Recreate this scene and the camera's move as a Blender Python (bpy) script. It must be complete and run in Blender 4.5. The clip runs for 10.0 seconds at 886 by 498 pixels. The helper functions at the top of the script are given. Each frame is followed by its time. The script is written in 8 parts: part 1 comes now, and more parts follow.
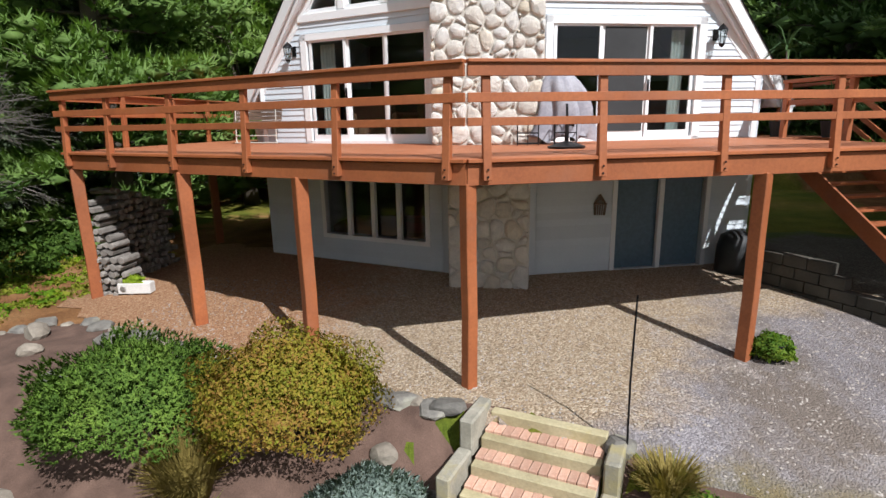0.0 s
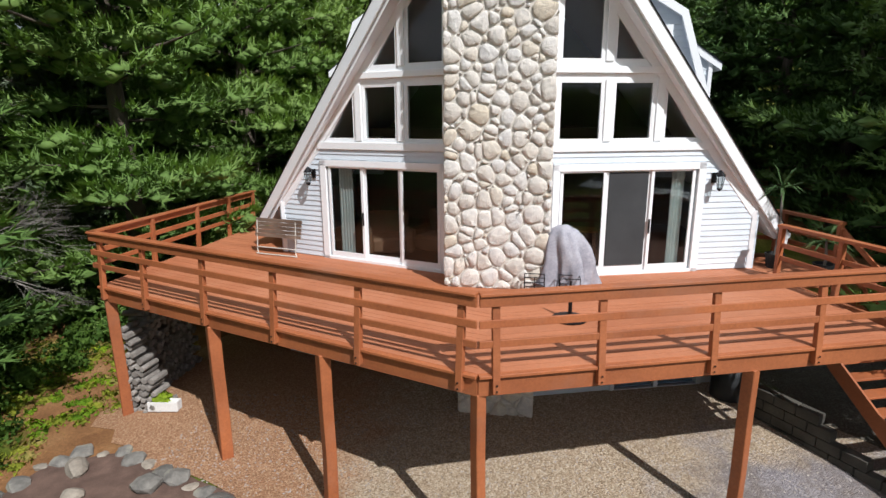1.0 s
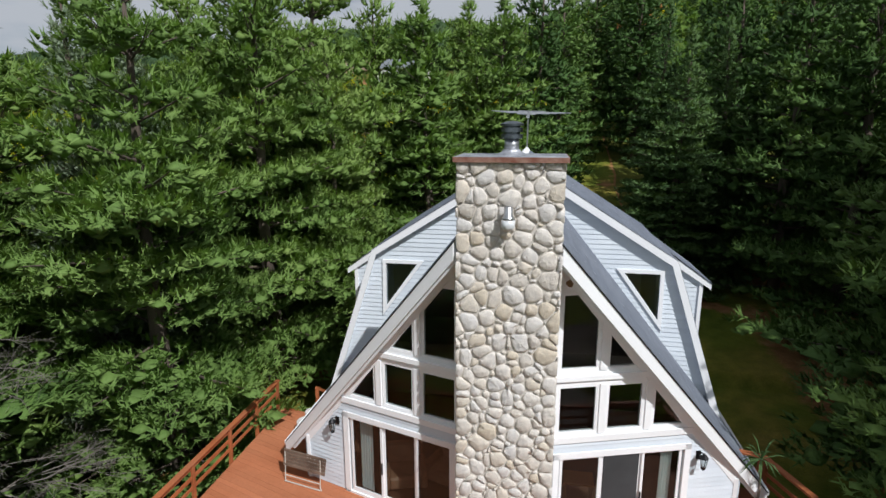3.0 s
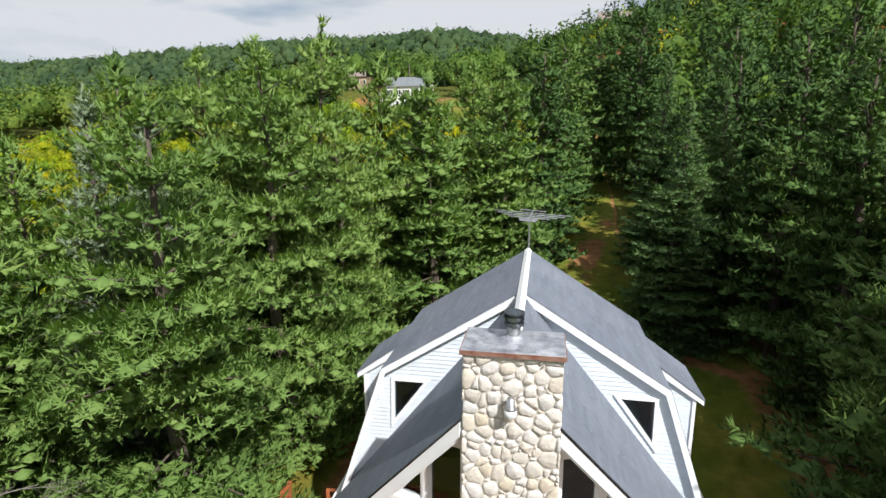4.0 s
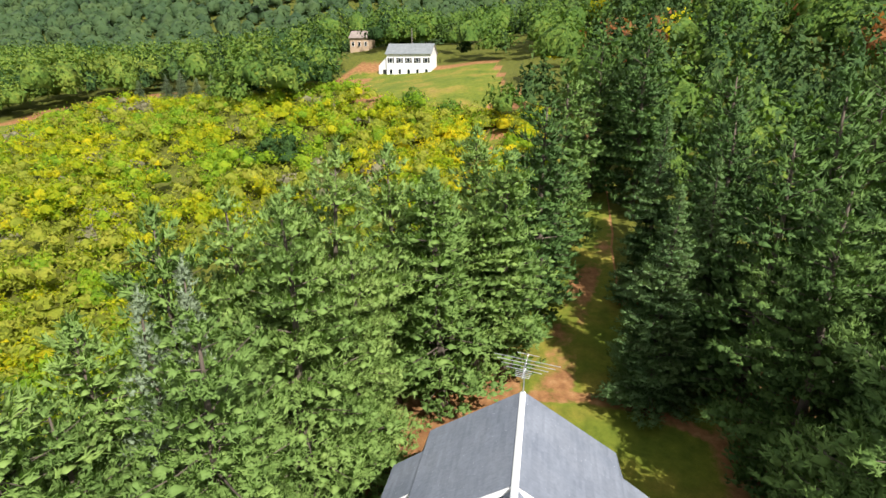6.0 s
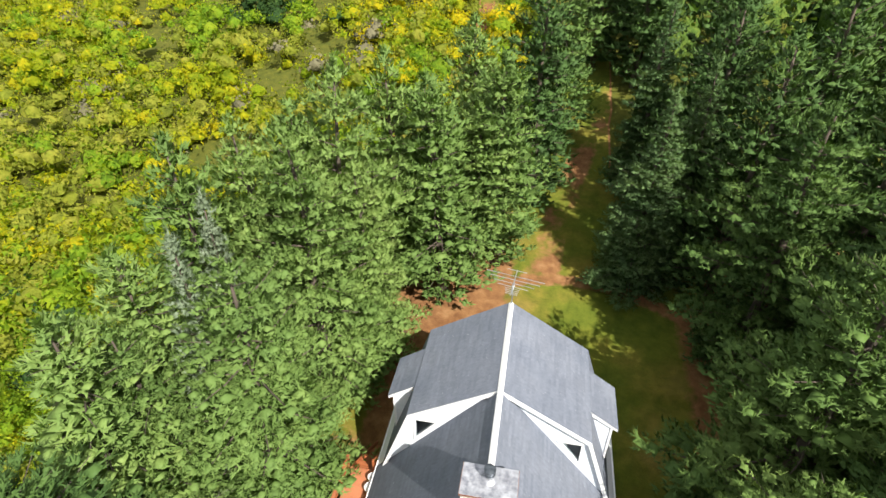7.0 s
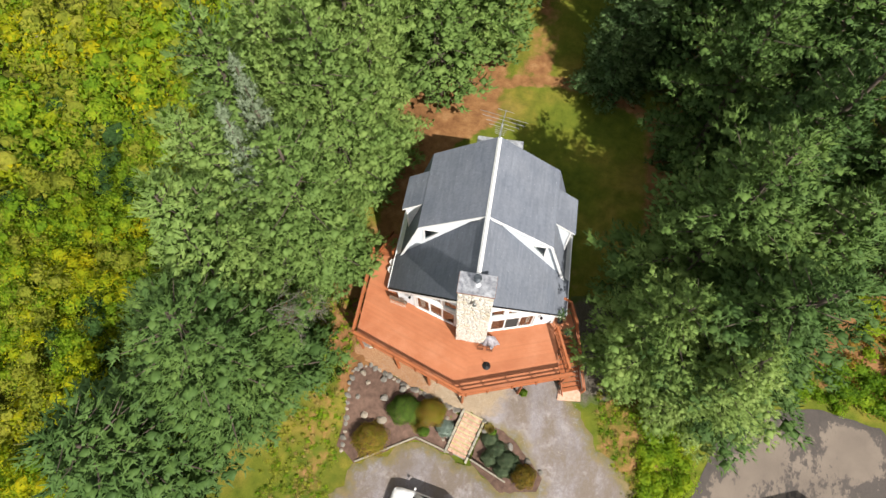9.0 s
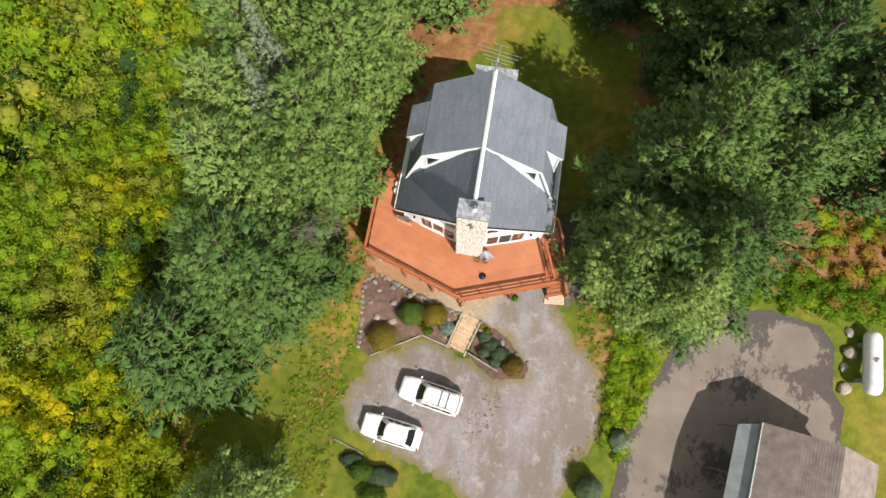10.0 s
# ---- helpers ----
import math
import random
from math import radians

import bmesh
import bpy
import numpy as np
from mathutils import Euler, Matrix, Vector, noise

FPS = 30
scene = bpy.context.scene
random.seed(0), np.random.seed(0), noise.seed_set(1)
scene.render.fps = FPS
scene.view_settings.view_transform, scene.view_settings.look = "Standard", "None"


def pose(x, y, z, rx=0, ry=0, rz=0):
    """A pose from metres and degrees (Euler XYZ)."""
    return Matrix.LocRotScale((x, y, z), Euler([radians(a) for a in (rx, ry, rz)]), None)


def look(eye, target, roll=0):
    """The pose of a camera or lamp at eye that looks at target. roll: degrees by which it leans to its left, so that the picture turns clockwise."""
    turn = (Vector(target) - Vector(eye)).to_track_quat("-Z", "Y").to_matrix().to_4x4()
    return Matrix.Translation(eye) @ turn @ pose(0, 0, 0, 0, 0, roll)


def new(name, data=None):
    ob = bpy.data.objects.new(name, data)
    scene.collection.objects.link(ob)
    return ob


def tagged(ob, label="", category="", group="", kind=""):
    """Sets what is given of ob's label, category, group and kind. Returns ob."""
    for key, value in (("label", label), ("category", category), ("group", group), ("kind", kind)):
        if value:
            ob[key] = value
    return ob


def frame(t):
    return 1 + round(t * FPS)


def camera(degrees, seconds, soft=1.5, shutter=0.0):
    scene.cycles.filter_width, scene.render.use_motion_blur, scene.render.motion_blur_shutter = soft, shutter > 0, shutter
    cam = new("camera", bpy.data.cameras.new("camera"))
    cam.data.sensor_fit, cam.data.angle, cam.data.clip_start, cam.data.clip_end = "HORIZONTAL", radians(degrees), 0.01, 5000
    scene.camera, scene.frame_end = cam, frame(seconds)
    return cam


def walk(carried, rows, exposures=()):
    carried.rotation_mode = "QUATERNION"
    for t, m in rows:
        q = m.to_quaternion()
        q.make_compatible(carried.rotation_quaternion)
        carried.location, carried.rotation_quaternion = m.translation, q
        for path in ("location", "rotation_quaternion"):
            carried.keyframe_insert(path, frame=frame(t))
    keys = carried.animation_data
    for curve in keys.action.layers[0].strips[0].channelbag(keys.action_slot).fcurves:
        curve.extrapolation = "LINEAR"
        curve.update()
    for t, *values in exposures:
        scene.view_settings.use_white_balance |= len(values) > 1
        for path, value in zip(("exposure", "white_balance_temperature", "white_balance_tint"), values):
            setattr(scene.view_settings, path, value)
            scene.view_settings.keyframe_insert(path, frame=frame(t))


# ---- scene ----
cam = camera(78.8, 10.0)
METRES, EYE, TILT, LEAN, TURN = 38.0, 3.2, -13.535, 0.42, 8.865
ROWS = [
    (0.0, 0.0, 0.0, 0.0, 0.0, 0.28, 0.6),
    (0.5, -0.0009, -0.0084, 0.0336, 0.33, -0.11, -0.1),
    (1.0, -0.0023, -0.0163, 0.0667, 0.6, 0.08, -0.22),
    (1.5, -0.0032, -0.0235, 0.1001, 0.81, 0.22, -0.31),
    (2.0, -0.0041, -0.0313, 0.1386, 1.01, 0.35, -0.36),
    (2.5, -0.0048, -0.0408, 0.1789, 1.2, 0.48, -0.42),
    (3.0, -0.0058, -0.0504, 0.2175, 1.32, 0.6, -0.52),
    (4.5, -0.011, -0.0868, 0.3586, 1.66, 1.19, -0.57),
    (5.0, -0.0131, -0.1017, 0.4138, 1.74, 1.24, -0.62),
    (6.5, -0.015, -0.1528, 0.5928, 1.68, -13.12, -0.67),
    (7.0, -0.0152, -0.1672, 0.6454, 1.54, -22.28, -0.58),
    (7.5, -0.0168, -0.1809, 0.6972, 1.39, -31.03, -0.46),
    (8.0, -0.0185, -0.1953, 0.7502, 1.2, -39.27, -0.36),
    (8.5, -0.019, -0.2095, 0.8011, 1.1, -45.19, -0.26),
    (9.0, -0.0197, -0.2251, 0.8543, 0.95, -50.1, -0.11),
    (9.5, -0.0201, -0.2407, 0.9105, 0.77, -55.78, 0.07),
    (10.0, -0.0199, -0.2559, 0.9662, 0.6, -60.8, 0.22),
]
EXPOSURES = [(0.0, 0.2, 6100, 10), (2.0, -0.12, 6100, 10), (3.0, -0.2, 6100, 10), (4.4, 0.62, 6500, 10), (6.5, 0.8, 6700, 10), (7.5, 0.7, 6800, 10), (10.0, 0.38, 6900, 10)]
walk(cam, [(t, pose(0, 0, EYE, TILT, LEAN, TURN) @ pose(METRES * x, METRES * y, METRES * z, 90 + pitch, roll, yaw)) for t, x, y, z, yaw, pitch, roll in ROWS], EXPOSURES)

# ---------------------------------------------------------------- light
SUN_TO = Vector((0.663, -0.748, 0.0))
SUN_ELEV = radians(46)
world = bpy.data.worlds.new("sky")
scene.world = world
world.use_nodes = True
wn, wl = world.node_tree.nodes, world.node_tree.links
wn.clear()
w_out = wn.new("ShaderNodeOutputWorld")
w_bg = wn.new("ShaderNodeBackground")
w_sky = wn.new("ShaderNodeTexSky")
w_sky.sky_type = "NISHITA"
w_sky.sun_disc = False
w_sky.sun_elevation = SUN_ELEV
w_sky.sun_rotation = math.atan2(SUN_TO.x, SUN_TO.y)
w_sky.air_density, w_sky.dust_density, w_sky.ozone_density = 1.0, 1.0, 1.0
# thin bright cloud banks over the blue
w_tc = wn.new("ShaderNodeTexCoord")
w_map = wn.new("ShaderNodeMapping")
w_map.inputs["Scale"].default_value = (2.2, 2.2, 9.0)
w_noise = wn.new("ShaderNodeTexNoise")
w_noise.inputs["Scale"].default_value = 1.6
w_noise.inputs["Detail"].default_value = 6
w_ramp = wn.new("ShaderNodeValToRGB")
w_ramp.color_ramp.elements[0].position = 0.27
w_ramp.color_ramp.elements[1].position = 0.50
w_mix = wn.new("ShaderNodeMix")
w_mix.data_type = "RGBA"
w_mix.inputs["B"].default_value = (9.0, 9.3, 9.7, 1)
wl.new(w_tc.outputs["Generated"], w_map.inputs["Vector"])
wl.new(w_map.outputs["Vector"], w_noise.inputs["Vector"])
wl.new(w_noise.outputs["Fac"], w_ramp.inputs["Fac"])
wl.new(w_ramp.outputs["Color"], w_mix.inputs["Factor"])
wl.new(w_sky.outputs["Color"], w_mix.inputs["A"])
wl.new(w_mix.outputs["Result"], w_bg.inputs["Color"])
w_bg.inputs["Strength"].default_value = 0.060
wl.new(w_bg.outputs["Background"], w_out.inputs["Surface"])

sun_data = bpy.data.lights.new("sun", "SUN")
sun_data.energy = 5.0
sun_data.angle = radians(0.55)
sun_data.color = (1.0, 0.965, 0.91)
sun = new("sun", sun_data)
sun.matrix_world = look(Vector((0, 0, 60)) + SUN_TO * 60, (0, 0, 60 - 60 * math.tan(SUN_ELEV)))

# ---------------------------------------------------------------- materials
def mat_base(name):
    m = bpy.data.materials.new(name)
    m.use_nodes = True
    nt = m.node_tree
    return m, nt.nodes, nt.links, nt.nodes["Principled BSDF"]


def coords(n, l, scale=(1, 1, 1), generated=False):
    tc = n.new("ShaderNodeTexCoord")
    mp = n.new("ShaderNodeMapping")
    mp.inputs["Scale"].default_value = scale
    l.new(tc.outputs["Generated" if generated else "Object"], mp.inputs["Vector"])
    return mp.outputs["Vector"]


def noise_tex(n, l, vec, scale, detail=4.0, rough=0.55):
    t = n.new("ShaderNodeTexNoise")
    t.inputs["Scale"].default_value = scale
    t.inputs["Detail"].default_value = detail
    t.inputs["Roughness"].default_value = rough
    l.new(vec, t.inputs["Vector"])
    return t.outputs["Fac"]


def ramp(n, l, fac, stops):
    r = n.new("ShaderNodeValToRGB")
    el = r.color_ramp.elements
    while len(el) < len(stops):
        el.new(0.5)
    for e, (p, c) in zip(el, stops):
        e.position = p
        e.color = (*c, 1) if len(c) == 3 else c
    l.new(fac, r.inputs["Fac"])
    return r.outputs["Color"]


def mix(n, l, fac, a, b, mode="MIX"):
    m = n.new("ShaderNodeMix")
    m.data_type = "RGBA"
    m.blend_type = mode
    for sock, v in (("Factor", fac), ("A", a), ("B", b)):
        if isinstance(v, (int, float)):
            m.inputs[sock].default_value = v
        elif isinstance(v, tuple):
            m.inputs[sock].default_value = (*v, 1)
        else:
            l.new(v, m.inputs[sock])
    return m.outputs["Result"]


def math_node(n, l, op, a, b=0.5):
    m = n.new("ShaderNodeMath")
    m.operation = op
    for i, v in enumerate((a, b)):
        if isinstance(v, (int, float)):
            m.inputs[i].default_value = v
        else:
            l.new(v, m.inputs[i])
    return m.outputs[0]


def bump(n, l, bs, height, strength=0.3, distance=0.02):
    b = n.new("ShaderNodeBump")
    b.inputs["Strength"].default_value = strength
    b.inputs["Distance"].default_value = distance
    l.new(height, b.inputs["Height"])
    l.new(b.outputs["Normal"], bs.inputs["Normal"])


def surface(name, dark, light, scale=3.0, fine=40.0, rough=0.8, relief=0.25, metal=0.0, stretch=(1, 1, 1), vary=0.12, stain=None, spec=0.5, grit=0.75):
    """Two-scale mottled surface; vary: lightness spread from piece to piece."""
    m, n, l, bs = mat_base(name)
    v = coords(n, l, stretch)
    big = noise_tex(n, l, v, scale, 5)
    small = noise_tex(n, l, v, fine, 4, 0.65)
    col = ramp(n, l, big, [(0.3, dark), (0.7, light)])
    grain = ramp(n, l, small, [(0.25, (0.72, 0.72, 0.72)), (0.75, (1.18, 1.18, 1.18))])
    col = mix(n, l, grit, col, grain, "MULTIPLY")
    if stain:
        sn = noise_tex(n, l, v, scale * 0.45, 6, 0.7)
        col = mix(n, l, ramp(n, l, sn, [(0.52, (0, 0, 0)), (0.7, (0.8, 0.8, 0.8))]), col, stain)
    if vary:
        oi = n.new("ShaderNodeObjectInfo")
        tone = ramp(n, l, oi.outputs["Random"], [(0.0, (1 - vary,) * 3), (1.0, (1 + vary,) * 3)])
        col = mix(n, l, 1.0, col, tone, "MULTIPLY")
    l.new(col, bs.inputs["Base Color"])
    bs.inputs["Roughness"].default_value = rough
    bs.inputs["Metallic"].default_value = metal
    bs.inputs["Specular IOR Level"].default_value = spec
    if relief:
        bump(n, l, bs, small, relief, 0.01)
    return m


def leafy(name, stops, through_light=0.35, scale=0.35, rough=0.6, island=0.35, fleck=0.6, fleck_scale=3.5, relief=0.25):
    """Foliage: hue by clump noise, tree and leaf; part of the light passes through."""
    m, n, l, bs = mat_base(name)
    v = coords(n, l)
    big = noise_tex(n, l, v, scale, 3)
    geo = n.new("ShaderNodeNewGeometry")
    oi = n.new("ShaderNodeObjectInfo")
    f = math_node(n, l, "MULTIPLY_ADD", geo.outputs["Random Per Island"], island)
    f.node.inputs[2].default_value = -island / 2
    f = math_node(n, l, "ADD", f, big)
    small = noise_tex(n, l, v, fleck_scale, 4, 0.7)
    f = math_node(n, l, "ADD", f, math_node(n, l, "MULTIPLY", math_node(n, l, "SUBTRACT", small, 0.5), fleck))
    bump(n, l, bs, small, 0.9 if relief > 0.25 else 0.6, relief)
    o = math_node(n, l, "MULTIPLY_ADD", oi.outputs["Random"], 0.3)
    o.node.inputs[2].default_value = -0.15
    f = math_node(n, l, "ADD", f, o)
    col = ramp(n, l, f, stops)
    l.new(col, bs.inputs["Base Color"])
    bs.inputs["Roughness"].default_value = rough
    bs.inputs["Specular IOR Level"].default_value = 0.15
    tr = n.new("ShaderNodeBsdfTranslucent")
    l.new(mix(n, l, 1.0, col, (1.15, 1.25, 0.6), "MULTIPLY"), tr.inputs["Color"])
    ms = n.new("ShaderNodeMixShader")
    ms.inputs[0].default_value = through_light
    l.new(bs.outputs[0], ms.inputs[1])
    l.new(tr.outputs[0], ms.inputs[2])
    l.new(ms.outputs[0], n["Material Output"].inputs["Surface"])
    return m


M = {}
M["siding"] = surface("siding_paint", (0.60, 0.655, 0.72), (0.67, 0.72, 0.77), 1.2, 30, 0.55, 0.06, vary=0.05, grit=0.2)
M["trim"] = surface("white_trim_paint", (0.79, 0.80, 0.82), (0.85, 0.855, 0.87), 1.0, 25, 0.5, 0.04, vary=0.03, grit=0.12)
M["stain"] = surface("red_brown_deck_stain", (0.28, 0.082, 0.028), (0.39, 0.122, 0.042), 1.4, 26, 0.62, 0.25, stretch=(1, 1, 1), vary=0.10, stain=(0.30, 0.12, 0.065))
M["deck"] = surface("deck_board_stain", (0.375, 0.126, 0.054), (0.455, 0.172, 0.082), 0.7, 18, 0.66, 0.15, vary=0.06, stain=(0.48, 0.205, 0.11), grit=0.45)
M["concrete"] = surface("concrete", (0.22, 0.21, 0.20), (0.36, 0.34, 0.32), 2.0, 45, 0.9, 0.4)
M["mortar"] = surface("mortar", (0.54, 0.50, 0.45), (0.66, 0.615, 0.56), 4, 60, 0.95, 0.5)
M["dark_metal"] = surface("dark_metal", (0.012, 0.012, 0.014), (0.03, 0.03, 0.032), 5, 60, 0.45, 0.1, metal=0.7)
M["steel"] = surface("galvanised_steel", (0.40, 0.41, 0.42), (0.62, 0.63, 0.64), 5, 50, 0.35, 0.1, metal=0.9)
M["lead"] = surface("mottled_cap_metal", (0.24, 0.25, 0.29), (0.62, 0.64, 0.69), 4.5, 30, 0.42, 0.3, metal=0.55, stain=(0.72, 0.74, 0.78))
M["rust"] = surface("rusty_edge_metal", (0.16, 0.05, 0.03), (0.34, 0.22, 0.17), 4, 40, 0.75, 0.4, metal=0.3)
M["bark"] = surface("bark", (0.05, 0.038, 0.03), (0.14, 0.11, 0.085), 2, 14, 0.95, 0.9, stretch=(1, 1, 0.25))
M["deadwood"] = surface("bleached_dead_wood", (0.12, 0.105, 0.09), (0.26, 0.235, 0.21), 3, 20, 0.9, 0.4)
M["rock"] = surface("field_rock", (0.115, 0.108, 0.098), (0.25, 0.232, 0.205), 2.5, 18, 0.9, 0.7, vary=0.25, stain=(0.30, 0.30, 0.22))
M["mulch"] = surface("mulch", (0.075, 0.044, 0.033), (0.155, 0.095, 0.072), 3, 55, 0.98, 1.0)
M["timber"] = surface("weathered_timber", (0.33, 0.28, 0.16), (0.50, 0.44, 0.28), 2.2, 30, 0.9, 0.5, stain=(0.36, 0.30, 0.10), vary=0.18)
M["brick"] = surface("tread_brick", (0.50, 0.28, 0.20), (0.66, 0.44, 0.34), 5, 50, 0.9, 0.5, vary=0.22)
# room tones kept dark: the dimness behind the glass is in the colour
M["interior"] = surface("dim_interior_plaster", (0.16, 0.13, 0.10), (0.22, 0.18, 0.14), 1, 10, 0.9, 0.0)
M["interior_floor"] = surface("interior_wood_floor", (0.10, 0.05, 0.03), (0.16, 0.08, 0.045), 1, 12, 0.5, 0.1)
M["curtain"] = surface("curtain_cloth", (0.74, 0.78, 0.75), (0.82, 0.85, 0.82), 3, 40, 0.95, 0.1)
M["car_paint"] = surface("white_car_paint", (0.80, 0.80, 0.81), (0.83, 0.83, 0.84), 1, 3, 0.22, 0.0, vary=0.02)
M["rubber"] = surface("rubber", (0.012, 0.012, 0.012), (0.025, 0.025, 0.025), 5, 50, 0.85, 0.2)


def plain(name, col, rough=0.6, metal=0.0, coat=0.0):
    m, n, l, bs = mat_base(name)
    v = coords(n, l)
    f = noise_tex(n, l, v, 12, 4)
    l.new(ramp(n, l, f, [(0.3, tuple(c * 0.86 for c in col)), (0.7, tuple(min(c * 1.12, 0.9) for c in col))]), bs.inputs["Base Color"])
    bs.inputs["Roughness"].default_value = rough
    bs.inputs["Metallic"].default_value = metal
    bs.inputs["Coat Weight"].default_value = coat
    return m


def glass(name, tint=(0.62, 0.66, 0.66)):
    m, n, l, bs = mat_base(name)
    tr = n.new("ShaderNodeBsdfTransparent")
    tr.inputs["Color"].default_value = (*tint, 1)
    gl = n.new("ShaderNodeBsdfGlossy")
    gl.inputs["Roughness"].default_value = 0.015
    lw = n.new("ShaderNodeLayerWeight")
    lw.inputs["Blend"].default_value = 0.5
    fr = math_node(n, l, "MULTIPLY_ADD", math_node(n, l, "POWER", lw.outputs["Facing"], 4.0), 0.85)
    fr.node.inputs[2].default_value = 0.035
    ms = n.new("ShaderNodeMixShader")
    l.new(fr, ms.inputs[0])
    l.new(tr.outputs[0], ms.inputs[1])
    l.new(gl.outputs[0], ms.inputs[2])
    l.new(ms.outputs[0], n["Material Output"].inputs["Surface"])
    return m


M["glass"] = glass("window_glass", (0.76, 0.79, 0.79))
M["screen"] = surface("dark_insect_screen", (0.030, 0.032, 0.034), (0.045, 0.047, 0.05), 1.5, 200, 0.9, 0.05)
M["car_glass"] = plain("tinted_car_glass", (0.012, 0.018, 0.02), 0.05)


def stone_mat():
    m, n, l, bs = mat_base("chimney_stone")
    v = coords(n, l)
    oi = n.new("ShaderNodeObjectInfo")
    base = ramp(n, l, oi.outputs["Random"], [(0.0, (0.57, 0.525, 0.47)), (0.3, (0.68, 0.64, 0.59)), (0.55, (0.64, 0.62, 0.60)), (0.8, (0.71, 0.665, 0.61)), (0.95, (0.60, 0.53, 0.43))])
    f1 = noise_tex(n, l, v, 7, 5, 0.65)
    f2 = noise_tex(n, l, v, 45, 4, 0.6)
    col = mix(n, l, 0.8, base, ramp(n, l, f1, [(0.3, (0.78, 0.78, 0.80)), (0.65, (1.1, 1.08, 1.05))]), "MULTIPLY")
    col = mix(n, l, 0.5, col, ramp(n, l, f2, [(0.3, (0.75, 0.75, 0.75)), (0.7, (1.15, 1.15, 1.15))]), "MULTIPLY")
    l.new(col, bs.inputs["Base Color"])
    bs.inputs["Roughness"].default_value = 0.92
    hh = math_node(n, l, "ADD", f1, math_node(n, l, "MULTIPLY", f2, 0.4))
    bump(n, l, bs, hh, 0.85, 0.045)
    return m


M["stone"] = stone_mat()


def shingle_mat():
    m, n, l, bs = mat_base("grey_asphalt_shingle")
    v = coords(n, l)
    big = noise_tex(n, l, v, 0.5, 5)
    fine = noise_tex(n, l, v, 90, 3, 0.7)
    streak = noise_tex(n, l, coords(n, l, (2.5, 6, 0.6)), 2.2, 6, 0.7)
    geo = n.new("ShaderNodeNewGeometry")
    col = ramp(n, l, big, [(0.3, (0.135, 0.155, 0.195)), (0.7, (0.185, 0.205, 0.245))])
    col = mix(n, l, 0.6, col, ramp(n, l, streak, [(0.35, (0.7, 0.7, 0.72)), (0.65, (1.15, 1.15, 1.15))]), "MULTIPLY")
    col = mix(n, l, 0.7, col, ramp(n, l, geo.outputs["Random Per Island"], [(0, (0.85, 0.85, 0.86)), (1, (1.12, 1.12, 1.12))]), "MULTIPLY")
    col = mix(n, l, 0.5, col, ramp(n, l, fine, [(0.3, (0.7, 0.7, 0.7)), (0.7, (1.25, 1.25, 1.25))]), "MULTIPLY")
    l.new(col, bs.inputs["Base Color"])
    bs.inputs["Roughness"].default_value = 0.78
    bump(n, l, bs, fine, 0.4, 0.006)
    return m


M["shingle"] = shingle_mat()
M["pine"] = leafy("pine_needles", [(0.12, (0.090, 0.158, 0.042)), (0.4, (0.155, 0.250, 0.066)), (0.65, (0.222, 0.322, 0.088)), (0.9, (0.305, 0.395, 0.125))], 0.28, island=0.14, fleck=0.3, relief=0.05)
# darker copy of the pine needles: a deeper green with shade put into it
M["dark_pine"] = leafy("dark_pine_needles", [(0.12, (0.036, 0.075, 0.022)), (0.4, (0.065, 0.127, 0.034)), (0.65, (0.102, 0.174, 0.042)), (0.9, (0.152, 0.228, 0.06))], 0.12, island=0.14, fleck=0.3, relief=0.05)
M["spruce"] = leafy("spruce_needles", [(0.15, (0.054, 0.108, 0.043)), (0.5, (0.102, 0.18, 0.07)), (0.9, (0.18, 0.264, 0.096))], 0.3, island=0.10, fleck=0.3, relief=0.05)
M["blue_spruce"] = leafy("blue_spruce_needles", [(0.15, (0.117, 0.17, 0.089)), (0.5, (0.206, 0.268, 0.17)), (0.9, (0.321, 0.375, 0.277))], 0.3, island=0.10, fleck=0.3, relief=0.05)
M["leaf"] = leafy("broad_leaves", [(0.1, (0.045, 0.11, 0.016)), (0.4, (0.085, 0.175, 0.022)), (0.65, (0.14, 0.22, 0.026)), (0.9, (0.24, 0.29, 0.035))], 0.35)
M["autumn"] = leafy("turning_leaves", [(0.15, (0.212, 0.313, 0.014)), (0.42, (0.394, 0.43, 0.017)), (0.66, (0.619, 0.522, 0.018)), (0.95, (0.8, 0.612, 0.018))], 0.45, 0.16, fleck=0.9, fleck_scale=2.6, relief=0.5)
M["rusty_leaf"] = leafy("rust_coloured_leaves", [(0.2, (0.16, 0.08, 0.025)), (0.8, (0.34, 0.13, 0.05))], 0.35)
M["yew"] = leafy("evergreen_shrub_needles", [(0.2, (0.079, 0.15, 0.026)), (0.55, (0.158, 0.256, 0.042)), (0.9, (0.276, 0.375, 0.066))], 0.2, 2.2)
M["barberry"] = leafy("barberry_leaves", [(0.2, (0.19, 0.21, 0.022)), (0.45, (0.30, 0.25, 0.032)), (0.62, (0.33, 0.17, 0.05)), (0.9, (0.25, 0.32, 0.025))], 0.3, 1.6)
M["juniper"] = leafy("blue_juniper", [(0.2, (0.18, 0.238, 0.205)), (0.6, (0.312, 0.385, 0.344)), (0.9, (0.443, 0.508, 0.459))], 0.2, 3)
M["straw"] = leafy("dry_grass_blades", [(0.2, (0.22, 0.17, 0.05)), (0.6, (0.36, 0.28, 0.09)), (0.9, (0.18, 0.24, 0.04))], 0.3, 2)
M["rust_bush"] = leafy("rust_gold_leaves", [(0.2, (0.14, 0.12, 0.02)), (0.5, (0.26, 0.16, 0.025)), (0.9, (0.36, 0.20, 0.04))], 0.3, 1.6)
